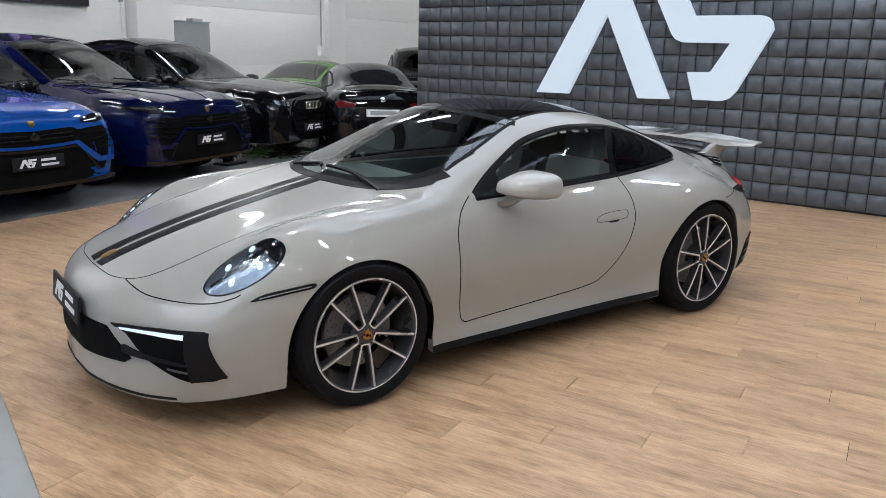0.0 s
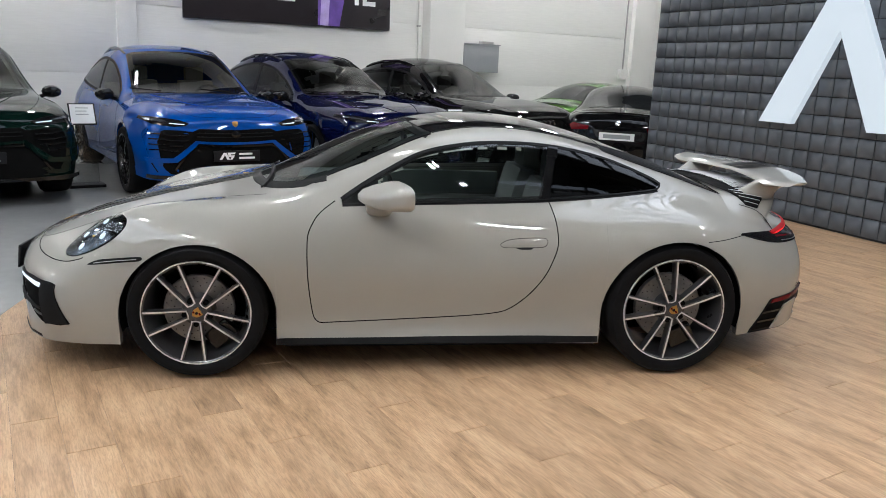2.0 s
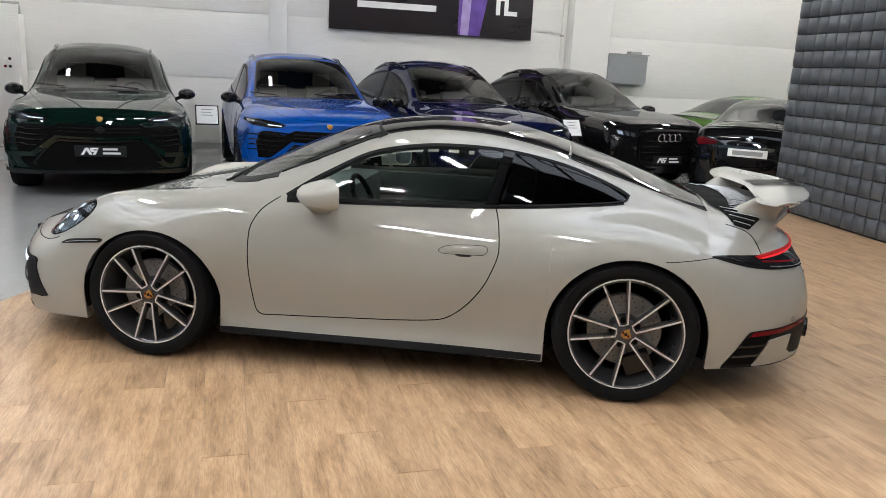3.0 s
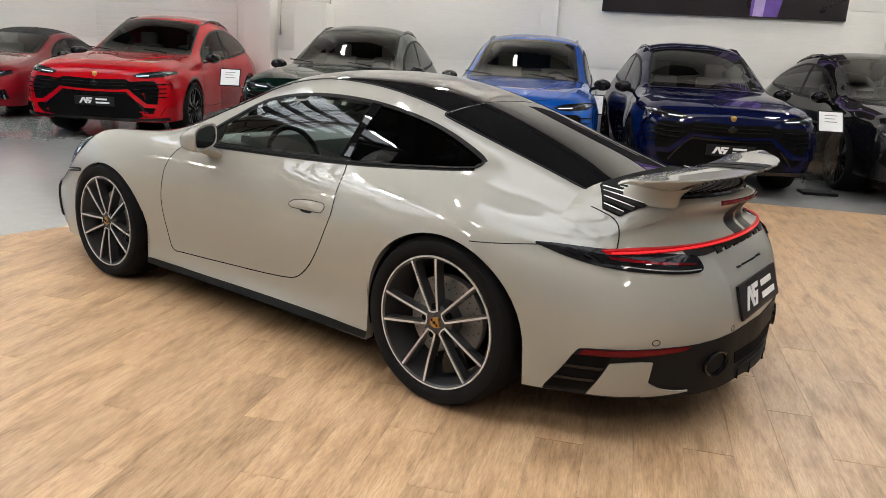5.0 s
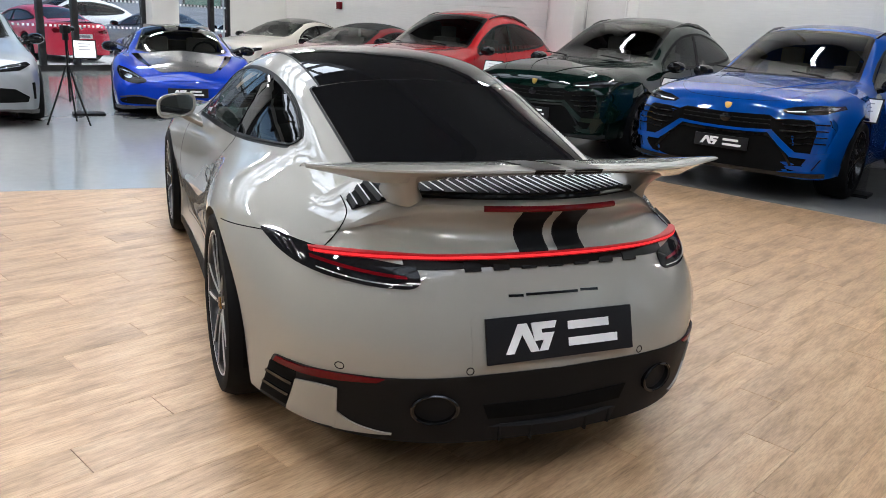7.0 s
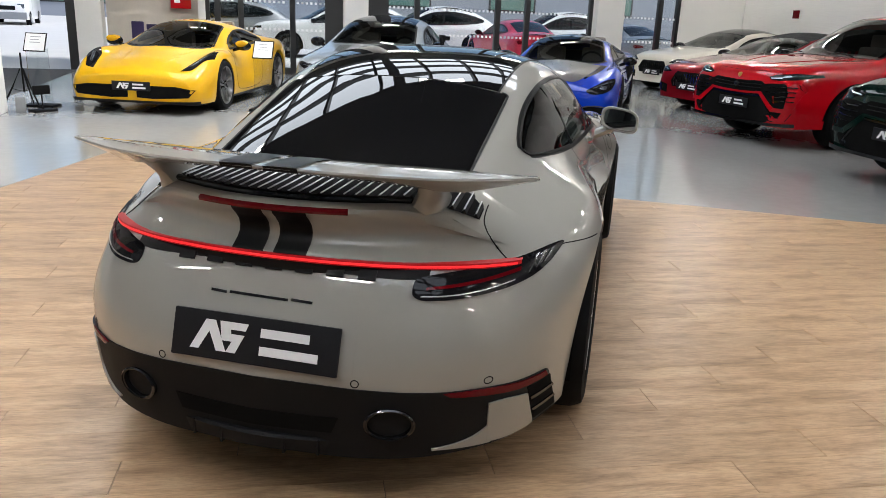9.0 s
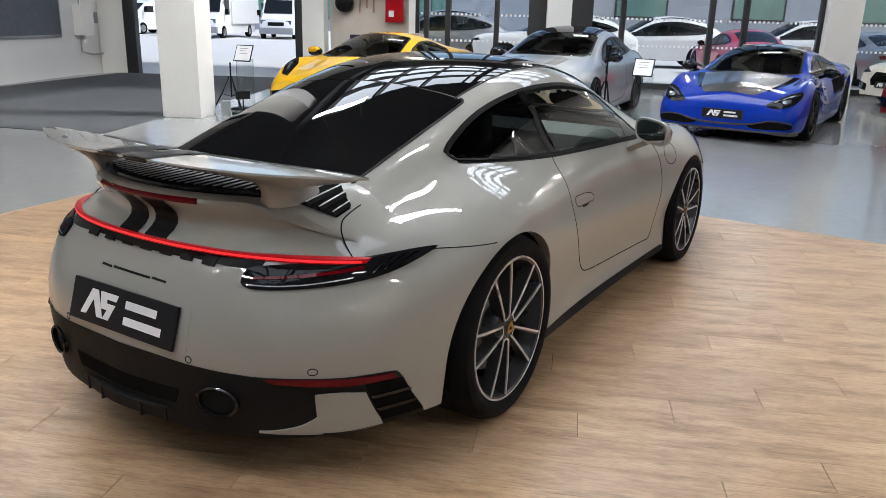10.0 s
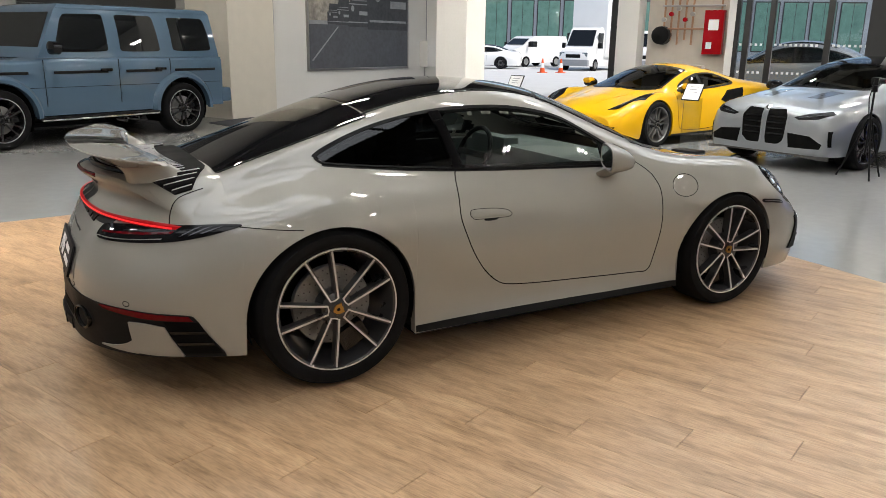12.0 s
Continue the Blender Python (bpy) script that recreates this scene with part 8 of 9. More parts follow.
def box_off_roader():
    """An upright off-roader with flat panels, flared arches and a spare wheel."""
    car = thing("off_roader", pose(0, 0, 0), "grey-blue boxy off-roader with black wheels by the wall", "car")
    arches = ((1.445, 0.42, 0.47), (-1.445, 0.42, 0.47))
    low = arch_low(arches, lambda x: 0.42)
    vs, fs = [], []
    xs = sorted({round(-2.25 + 4.4 * i / 40, 4) for i in range(41)} | {round(c + s * r * math.cos(math.pi * i / 24), 4) for c, z, r in arches for s in (1,) for i in range(25)} | {c + s * (r + 0.001) for c, z, r in arches for s in (1, -1)})
    xs = [x for x in xs if -2.25 <= x <= 2.15]
    prof = [(0.0, 0.0), (0.86, 0.0), (0.885, -0.015), (0.90, -0.05)]
    rows = []
    for x in xs:
        top = 1.20 if x < 0.9 else 1.175 - 0.02 * (x - 0.9)
        lo = low(x)
        r = [(y, top + dz) for y, dz in prof] + [(0.905, top - 0.2), (0.905, max(0.72, lo)), (0.905, max(0.60, lo)), (0.90, lo), (0.84, lo + 0.003)]
        rows.append([(x, -y, z) for y, z in reversed(r[1:])] + [(x, y, z) for y, z in r])
    w = len(rows[0])
    for r in rows:
        vs += r
    for i in range(len(rows) - 1):
        for j in range(w - 1):
            fs.append((i * w + j, i * w + j + 1, (i + 1) * w + j + 1, (i + 1) * w + j))
    fs.append(tuple(range(w))), fs.append(tuple(range((len(rows) - 1) * w, len(rows) * w)))
    bm = bmesh.new()
    bv = [bm.verts.new(v) for v in vs]
    for f in fs:
        bm.faces.new([bv[i] for i in f])
    bd = part("body", bm, OFF_BLUE, car)
    # upright cabin with a raked screen
    rows = []
    for z, x1, x0, y in ((1.20, 0.86, -2.22, 0.875), (1.30, 0.80, -2.21, 0.865), (1.86, 0.50, -2.13, 0.78), (1.93, 0.42, -2.08, 0.74), (1.955, 0.25, -1.95, 0.60)):
        rows.append([(x1, -y, z), (x1, y, z), (x0, y, z), (x0, -y, z)])
    loft(rows, OFF_BLUE, "cabin", bd)
    for s in (1, -1):
        k = (0.865 - 0.78) / (1.86 - 1.30)
        lean = lambda z: s * (0.865 - k * (z - 1.30) + 0.004)

        def pane(name, o, mat):
            ring = closed(o, 36)
            vs = [(x, lean(z), z) for x, z in ring] + [(x, lean(z) - s * 0.02, z) for x, z in ring]
            n = len(ring)
            mesh(name, vs, [tuple(range(n))] + [(i, (i + 1) % n, n + (i + 1) % n, n + i) for i in range(n)], mat, bd)
        pane("side_window", [(0.60, 1.30), (0.52, 1.52), (0.42, 1.76), (0.36, 1.80), (-0.10, 1.81), (-0.20, 1.78), (-0.22, 1.55), (-0.22, 1.32), (-0.12, 1.29), (0.3, 1.28)], TINTED)
        pane("side_window", [(-0.42, 1.32), (-0.42, 1.55), (-0.40, 1.78), (-0.34, 1.81), (-0.95, 1.81), (-1.03, 1.78), (-1.10, 1.55), (-1.12, 1.33), (-1.04, 1.29), (-0.7, 1.285)][:3] + [(-0.46, 1.81), (-0.95, 1.81), (-1.03, 1.78), (-1.08, 1.55), (-1.10, 1.33), (-1.04, 1.29), (-0.7, 1.285), (-0.48, 1.29)], TINTED)
        pane("side_window", [(-1.34, 1.33), (-1.33, 1.55), (-1.30, 1.77), (-1.36, 1.80), (-1.9, 1.80), (-1.98, 1.77), (-2.05, 1.55), (-2.07, 1.34), (-2.0, 1.30), (-1.6, 1.29), (-1.40, 1.30)], TINTED)
        for x0, x1 in ((1.95, 1.02), (0.66, -0.16), (-0.46, -1.08), (-1.32, -2.10)):
            block("side_strip", x1, x0, s * 0.905 - 0.012, s * 0.905 + 0.012, 0.985, 1.025, BLACK_MATT, bd, 0.006, label="black rubbing strip")
        for x in (-0.10, -1.02):
            block("door_handle", x - 0.12, x + 0.06, s * 0.925 - 0.02, s * 0.925 + 0.02, 1.01, 1.05, BLACK_GLOSS, bd, 0.012)
        for x in (0.80, -0.34, -1.24):
            block("door_seam", x - 0.005, x + 0.005, s * 0.903 - 0.004, s * 0.903 + 0.0035, 0.55, 1.18, VOID, bd, 0)
        block("belt_seam", -2.2, 1.9, s * 0.903 - 0.004, s * 0.903 + 0.0035, 0.80, 0.806, VOID, bd, 0)
        for x in (0.78, -0.36):
            for z in (1.08, 0.66):
                block("hinge", x - 0.02, x + 0.02, s * 0.905 - 0.01, s * 0.905 + 0.014, z - 0.04, z + 0.04, OFF_BLUE, bd, 0.008)
        sill = block("running_board", -0.95, 0.95, s * 0.80, s * 0.97, 0.36, 0.40, BLACK_MATT, bd, 0.01, label="black running board with a bright edge")
        block("bright_edge", -0.93, 0.93, s * 0.972 - 0.006, s * 0.972 + 0.006, 0.352, 0.372, CHROME, sill, 0.003)
        rows = []
        for t, dx, a, b in ((0, 0.07, 0.03, 0.03), (0.3, 0.05, 0.10, 0.09), (1, -0.06, 0.10, 0.09)):
            rows.append([(0.70 + dx, s * (1.04 + a * math.cos(2 * math.pi * i / 14)), 1.34 + b * math.sin(2 * math.pi * i / 14)) for i in range(14)])
        loft(rows, BLACK_GLOSS, "door_mirror", bd, "black door mirror")
        for cx, cz, r in arches:
            vs, fs = [], []
            for i in range(25):
                a = math.pi * (-0.02 + 1.04 * i / 24)
                c, d = math.cos(a), math.sin(a)
                for q, y in ((r - 0.004, 0.90), (r, 0.965), (r + 0.05, 0.965), (r + 0.09, 0.925), (r + 0.10, 0.90)):
                    vs.append((cx + q * c * (1.0 if abs(c) < 0.7 else 1.02), s * y, cz + q * d))
            for i in range(24):
                for j in range(4):
                    fs.append((i * 5 + j, i * 5 + j + 1, i * 5 + j + 6, i * 5 + j + 5))
            mesh("arch_flare", vs, fs, OFF_BLUE, bd, "painted arch flare")
            vs = []
            for i in range(17):
                a = math.pi * (-0.15 + 1.3 * i / 16)
                vs += [(cx + (r - 0.008) * math.cos(a), s * 0.88, cz + (r - 0.008) * math.sin(a)), (cx + (r - 0.008) * math.cos(a), s * 0.5, cz + (r - 0.008) * math.sin(a))]
            vs.append((cx, s * 0.5, cz))
            mesh("wheel_housing", vs, [(2 * i, 2 * i + 1, 2 * i + 3, 2 * i + 2) for i in range(16)] + [(2 * i + 1, 34, 2 * i + 3) for i in range(16)], VOID, bd)
        for x in (-0.05, -0.25):
            p = mesh("tail_pipe", *revolve([(0.03, 0.05), (0.036, 0.05), (0.034, -0.15)], 16), CHROME, bd)
            p.location = (x - 0.3, s * 0.90, 0.30)
        lampb = mesh("front_lamp", *revolve([(0.001, 0.02), (0.09, 0.01), (0.10, 0.0), (0.10, -0.04)], 28, "x"), LENS, bd, "round headlamp")
        lampb.location = (2.17, s * 0.66, 0.98)
        block("tail_lamp", -2.27, -2.24, s * 0.80 - 0.07, s * 0.80 + 0.07, 0.72, 0.90, RED_LENS, bd, 0.008)
    scr = [(0.80, -0.78, 1.27), (0.80, 0.78, 1.27), (0.535, 0.72, 1.82), (0.535, -0.72, 1.82)]
    mesh("windscreen", [(x + 0.012, y, z) for x, y, z in scr], [(0, 1, 2, 3)], TINTED, bd, smooth=False)
    block("roof_gutter", -2.12, 0.46, -0.785, 0.785, 1.868, 1.882, OFF_BLUE, bd, 0.004)
    block("front_grille", 2.14, 2.18, -0.5, 0.5, 0.78, 1.10, BLACK_GLOSS, bd, 0.02)
    block("front_bumper", 2.10, 2.32, -0.90, 0.90, 0.42, 0.72, OFF_BLUE, bd, 0.05)
    block("rear_bumper", -2.42, -2.22, -0.92, 0.92, 0.46, 0.70, OFF_BLUE, bd, 0.05)
    block("underbody", -2.1, 2.1, -0.6, 0.6, 0.30, 0.44, VOID, bd, 0.0)
    first = make_wheel(car, Matrix.Translation((1.445, 0.79, 0.40)), 0.40, 0.29, 0.29, "plain", MACHINED, RIM_BLACK, BLACK_GLOSS)
    for x, s in ((-1.445, 1), (1.445, -1), (-1.445, -1)):
        share("wheel", first, car, Matrix.Translation((x, s * 0.79, 0.40)) @ pose(0, 0, 0, 0, 12, 0 if s > 0 else 180))
    spare = mesh("spare_wheel", *revolve([(0.001, -0.24), (0.30, -0.24), (0.36, -0.21), (0.385, -0.12), (0.37, 0.0)], 40, "x"), BLACK_GLOSS, bd, "black covered spare wheel")
    spare.location = (-2.24, 0.05, 1.05)
    put(car, -1.62, 9.38, 206.5)
    return car


box_off_roader()


# ---- stands, tripods and small things ----
ACRYLIC = window_glass("clear_acrylic", (0.90, 0.92, 0.92), 0.05)


def price_stand(x, y, turn, sheet_mat=PRINT_WHITE):
    """A clear upright on a dark foot with a tilted, black-framed sheet."""
    st = thing("price_stand", Matrix.Translation((x, y, GROUND)) @ pose(0, 0, 0, 0, 0, turn), "clear acrylic price stand with a framed white sheet", "stand", "price stands")
    block("foot", -0.20, 0.20, -0.13, 0.13, 0.0, 0.035, BLACK_MATT, st, 0.008, label="dark foot plate")
    up = block("upright", -0.15, 0.15, -0.006, 0.006, 0.035, 0.78, ACRYLIC, st, 0.002, label="clear acrylic sheet")
    up.visible_shadow = False
    m = Matrix.Translation((0, -0.02, 0.86)) @ Matrix.Rotation(radians(-28), 4, "X")
    fr = block("frame", -0.145, 0.145, -0.006, 0.006, -0.135, 0.135, BLACK_MATT, st, 0.003, m)
    block("sheet", -0.130, 0.130, -0.0085, -0.0062, -0.120, 0.120, sheet_mat, fr, 0, m)
    for k, z in enumerate((0.07, 0.03, -0.01)):
        block("bar", -0.07, 0.07 - 0.02 * (k % 2), -0.0095, -0.0086, z, z + 0.010, CABINET_GREY, fr, 0, m)
    return st


def tripod(x, y, top, label, turn=0, head=True):
    t = thing("tripod", Matrix.Translation((x, y, GROUND)) @ pose(0, 0, 0, 0, 0, turn), label, "tripod")
    hub = top * 0.62
    for k in range(3):
        a = radians(90 + 120 * k)
        rod("leg", [(0.28 * math.cos(a), 0.28 * math.sin(a), 0.012), (0.13 * math.cos(a), 0.13 * math.sin(a), hub * 0.55), (0.02 * math.cos(a), 0.02 * math.sin(a), hub)], 0.011, BLACK_MATT, t)
        rod("brace", [(0.14 * math.cos(a), 0.14 * math.sin(a), hub * 0.5), (0, 0, hub * 0.42)], 0.005, BLACK_MATT, t, 6)
    rod("column", [(0, 0, hub * 0.4), (0, 0, top - 0.12)], 0.012, BLACK_MATT, t)
    if head:
        block("head", -0.03, 0.03, -0.03, 0.03, top - 0.13, top - 0.05, BLACK_MATT, t, 0.01)
        block("camera_body", -0.07, 0.07, -0.04, 0.04, top - 0.05, top + 0.04, BLACK_MATT, t, 0.012)
        lens = mesh("camera_lens", *revolve([(0.001, -0.10), (0.03, -0.10), (0.033, -0.04)], 16), BLACK_GLOSS, t)
        lens.location = (0, 0, top)
        rod("strap", [(-0.07, 0, top + 0.02), (-0.11, 0.02, top - 0.2), (-0.09, 0, top - 0.4)], 0.006, BLACK_MATT, t, 5)
    return t


for x, y, turn in ((3.55, -5.05, 25), (1.42, -5.75, 25), (-1.15, -6.75, 27), (6.3, -4.0, 40), (9.1, -3.0, 45)):
    price_stand(x, y, turn + 182)
for x, y, turn in ((6.2, 4.2, 280), (7.4, 1.48, 275), (5.0, 6.95, 285)):
    price_stand(x, y, turn)
tripod(6.42, 1.66, 1.14, "black camera tripod with a small camera", 20)
tripod(4.75, 7.0, 0.85, "low black stand with a slim grip", 50, head=False)


def small_floor_things():
    l = thing("floor_lamp_head", Matrix.Translation((4.42, 6.78, GROUND)) @ pose(0, 0, 0, 0, 0, 40), "small dark lamp head standing on the floor", "lamp")
    block("body", -0.10, 0.10, -0.06, 0.06, 0.0, 0.20, CABINET_GREY, l, 0.015)
    k = thing("work_light", Matrix.Translation((4.6, 6.6, GROUND)) @ pose(0, 0, 0, 0, 0, -20), "small black work light on a stand", "lamp")
    block("foot", -0.15, 0.15, -0.10, 0.10, 0.0, 0.03, BLACK_MATT, k, 0.008)
    rod("arm", [(0, 0, 0.03), (0, 0, 0.24)], 0.01, BLACK_MATT, k)
    block("panel", -0.11, 0.11, -0.02, 0.02, 0.22, 0.34, BLACK_MATT, k, 0.01)
    po = thing("yellow_post", Matrix.Translation((10.7, 17.4, -0.03)), "yellow guard post outside the gate", "post")
    mesh("post", *revolve([(0.07, 0.0), (0.07, 1.0), (0.05, 1.04), (0.001, 1.05)], 20, "z"), YELLOW, po)
    rd = thing("hydrant_cabinet", frame_on(STREET0, STREETD, 6.38, 1.30, -0.5), "red fire hydrant cabinet on the niche wall", "cabinet")
    block("case", 0, 0.42, -0.24, 0, 0, 0.95, SUV_RED, rd, 0.012)
    block("label", 0.10, 0.32, -0.246, -0.2405, 0.52, 0.75, PRINT_WHITE, rd, 0)
    block("label", 0.08, 0.20, -0.246, -0.2405, 0.12, 0.26, PRINT_WHITE, rd, 0)
    pp = thing("pipework", frame_on(STREET0, STREETD, 5.1, 0, -0.5), "pale copper heating pipes on the niche wall", "pipes")
    copper = material("copper_pipe", (0.42, 0.25, 0.16), 0.4, 0.8, vary=0.2)
    for k in range(5):
        rod("pipe", [(0.35 + 0.16 * k, -0.10, 1.5 + 0.1 * (k % 2)), (0.35 + 0.16 * k, -0.10, 4.4)], 0.024, copper, pp)
        v = mesh("valve", *revolve([(0.001, -0.05), (0.05, -0.04), (0.05, 0.04), (0.001, 0.05)], 14), SUV_RED if k % 2 else STEEL, pp)
        v.location = (0.35 + 0.16 * k, -0.14, 2.05 + 0.12 * (k % 3))
    rod("pipe", [(0.3, -0.14, 1.85), (1.55, -0.14, 1.85), (1.62, -0.14, 1.92), (1.62, -0.14, 3.6)], 0.022, copper, pp)
    rod("pipe", [(0.3, -0.16, 2.35), (1.7, -0.16, 2.35)], 0.022, STEEL, pp)
    tk = thing("expansion_vessel", frame_on(STREET0, STREETD, 5.22, 1.35, -0.5), "black round expansion vessel", "vessel")
    v = mesh("tank", *revolve([(0.001, -0.32), (0.12, -0.30), (0.20, -0.22), (0.21, 0), (0.12, 0.02)], 28), BLACK_MATT, tk)
    v.location = (0.2, -0.05, 0.35)
    ch = thing("folded_chairs", frame_on(STREET0, STREETD, 5.55, GROUND, -0.2), "dark violet folded chairs leaning in the niche", "chair")
    cloth = material("dark_violet_cloth", (0.03, 0.02, 0.07), 0.8, vary=0.2)
    for k in range(3):
        block("chair_back", 0.02 + 0.30 * k, 0.27 + 0.30 * k, -0.06, -0.02, 0.35, 1.02 - 0.05 * k, cloth, ch, 0.03)
        block("chair_seat", 0.03 + 0.30 * k, 0.26 + 0.30 * k, -0.30, -0.06, 0.42, 0.48, cloth, ch, 0.02)
        for e in (0.04, 0.23):
            rod("chair_leg", [(e + 0.30 * k, -0.26, 0.0), (e + 0.30 * k, -0.24, 0.42)], 0.012, BLACK_MATT, ch, 6)


small_floor_things()


# ---- the yard outside ----
def van(x, y, heading, label, tall=2.1, length=5.2):
    v = thing("van", Matrix.Translation((x, y, -0.03)) @ pose(0, 0, 0, 0, 0, heading), label, "van")
    white = VAN_WHITE
    h = tall
    L = length / 2
    rows = []
    for px, zt, zb, w in ((L, 0.95, 0.30, 0.80), (L - 0.08, 1.08, 0.28, 0.90), (L - 0.6, 1.22, 0.26, 0.96), (L - 0.85, 1.35, 0.26, 0.97), (L - 1.45, h - 0.18, 0.26, 0.98), (L - 1.8, h - 0.03, 0.26, 0.98), (0, h, 0.26, 0.98), (-L + 0.1, h, 0.28, 0.98), (-L, h - 0.1, 0.35, 0.95)):
        rows.append([(px, -w, zb), (px, -w, zt - 0.25), (px, -w + 0.12, zt), (px, w - 0.12, zt), (px, w, zt - 0.25), (px, w, zb)])
    b = loft(rows, white, "body", v)
    mesh("windscreen", [(L - 0.86, -0.80, 1.37), (L - 0.86, 0.80, 1.37), (L - 1.42, 0.74, h - 0.2), (L - 1.42, -0.74, h - 0.2)], [(0, 1, 2, 3)], TINTED, b, smooth=False).location = (0.02, 0, 0.02)
    block("grille", L - 0.06, L + 0.015, -0.45, 0.45, 0.72, 0.92, BLACK_MATT, b, 0.02)
    block("bumper", L - 0.2, L + 0.05, -0.93, 0.93, 0.28, 0.62, CABINET_GREY, b, 0.05)
    for s in (1, -1):
        block("front_lamp", L - 0.14, L - 0.01, s * 0.70 - 0.15, s * 0.70 + 0.15, 0.80, 1.02, LENS, b, 0.03)
        block("side_window", L - 1.9, L - 1.2, s * 0.975 - 0.01, s * 0.975 + 0.012, 1.25, h - 0.35, TINTED, b, 0.01)
        block("door_mirror", L - 1.15, L - 1.05, s * 1.12 - 0.10, s * 1.12 + 0.10, 1.25, 1.55, BLACK_MATT, b, 0.03)
        for px in (L - 0.95, -L + 1.05):
            w = mesh("wheel", *revolve([(0.001, 0.10), (0.20, 0.10), (0.21, 0.11), (0.33, 0.11), (0.34, 0.08), (0.34, -0.1)], 28), RUBBER, v)
            w.matrix_local = Matrix.Translation((px, s * 0.88, 0.335)) @ pose(0, 0, 0, 0, 0, 0 if s > 0 else 180)
            mesh("rim", *revolve([(0.001, 0.104), (0.19, 0.108), (0.20, 0.118)], 20), STEEL, w)
    return v


VAN_WHITE = paint("white_van_paint", (0.78, 0.78, 0.77), 0.0)
GREY_CAR = paint("grey_car_paint", (0.22, 0.23, 0.24), 0.5)
ROSE_RED = paint("rose_red_paint", (0.50, 0.03, 0.06), 0.1)


def cone(x, y):
    c = thing("traffic_cone", Matrix.Translation((x, y, -0.03)), "orange traffic cone with a white band", "cone", "traffic cones")
    orange = material("orange_plastic", (0.72, 0.10, 0.02), 0.5, vary=0.08)
    mesh("cone", *revolve([(0.14, 0.03), (0.10, 0.28), (0.035, 0.72), (0.001, 0.73)], 20, "z"), orange, c)
    mesh("band", *revolve([(0.108, 0.26), (0.070, 0.50)], 20, "z"), PRINT_WHITE, c)
    block("foot", -0.2, 0.2, -0.2, 0.2, 0.0, 0.035, orange, c, 0.01)


def yard():
    lorry = van(28.6, 33.4, 207, "white box van with a tall cargo body in the yard", 2.45, 6.2)
    block("cargo_box", -3.6, 1.05, -1.08, 1.08, 0.75, 4.2, VAN_WHITE, lorry, 0.04, label="tall white cargo box")
    van(31.2, 31.0, 214, "white panel van parked beside the box van", 2.3)
    van(28.2, 39.4, 190, "small white van parked across the yard", 1.95, 4.8)
    cone(22.3, 30.0), cone(23.2, 29.6)
    spots = ((silver_coupe, SILVER, VAN_WHITE, 22.4, 36.6, 140, "white hatchback parked across the yard"),
             (black_suv, BLACK_PAINT, VAN_WHITE, 19.4, 8.4, 118, "white suv parked outside the shop window"),
             (black_saloon, BLACK_PAINT, ROSE_RED, 20.2, 2.9, 28, "rose red saloon parked outside the shop window"),
             (black_suv, BLACK_PAINT, GREY_CAR, 18.0, 12.0, 120, "grey suv parked outside the shop window"),
             (black_suv, BLACK_PAINT, VAN_WHITE, 23.6, 6.6, 118, "white suv parked in the yard's second row"),
             (black_saloon, BLACK_PAINT, GREY_CAR, 21.8, -0.2, 28, "grey saloon parked outside the shop window"),
             (black_saloon, BLACK_PAINT, VAN_WHITE, 22.8, -3.2, 28, "white saloon parked outside the shop window"),
             (black_suv, BLACK_PAINT, VAN_WHITE, 27.0, 2.5, 118, "white suv parked farther out in the yard"))
    for src, old, paint_mat, x, y, h, label in spots:
        c = recolour(copy_thing(src, pose(0, 0, 0)), {old: paint_mat})
        c["label"] = label
        put(c, x, y, h, -0.03)
    # long office building across the yard
    P, D = Vector((24, 62)), Vector((0.80, -0.60))
    b = thing("office_building", frame_on(P, D), "grey office building with green-tinted windows", "building")
    block("wall", -30, 60, 0, 8, -0.03, 9.0, material("grey_facade", (0.24, 0.26, 0.30), 0.6, vary=0.06, scale=0.3), b, 0)
    block("roof", -30.2, 60.2, -0.2, 8.2, 9.0, 9.4, CABINET_GREY, b, 0)
    tint = paint("green_window", (0.10, 0.20, 0.17), rough=0.3, vary=0.3)
    for k in range(26):
        x = -14 + k * 2.2
        w = block("window", x, x + 1.95, -0.06, 0.02, 1.0, 5.0, DARK_FRAME, b, 0)
        block("pane", x + 0.08, x + 0.96, -0.075, -0.062, 1.1, 4.9, tint, w, 0)
        block("pane", x + 1.0, x + 1.87, -0.075, -0.062, 1.1, 4.9, tint, w, 0)
    q = thing("yard_wall", frame_on(Vector((33, 12)), Vector((0.49, -0.87))), "grey rendered building wall beyond the parked cars", "building")
    block("wall", -2, 45, 0, 5, -0.03, 6.5, material("grey_render", (0.34, 0.35, 0.37), 0.8, vary=0.08, scale=0.4), q, 0)
    for k in range(3, 10):
        w = block("window", -16 + k * 5.5, -13.5 + k * 5.5, -0.05, 0.02, 1.6, 3.6, DARK_FRAME, q, 0)
        block("pane", -15.9 + k * 5.5, -13.6 + k * 5.5, -0.065, -0.052, 1.7, 3.5, tint, w, 0)


yard()


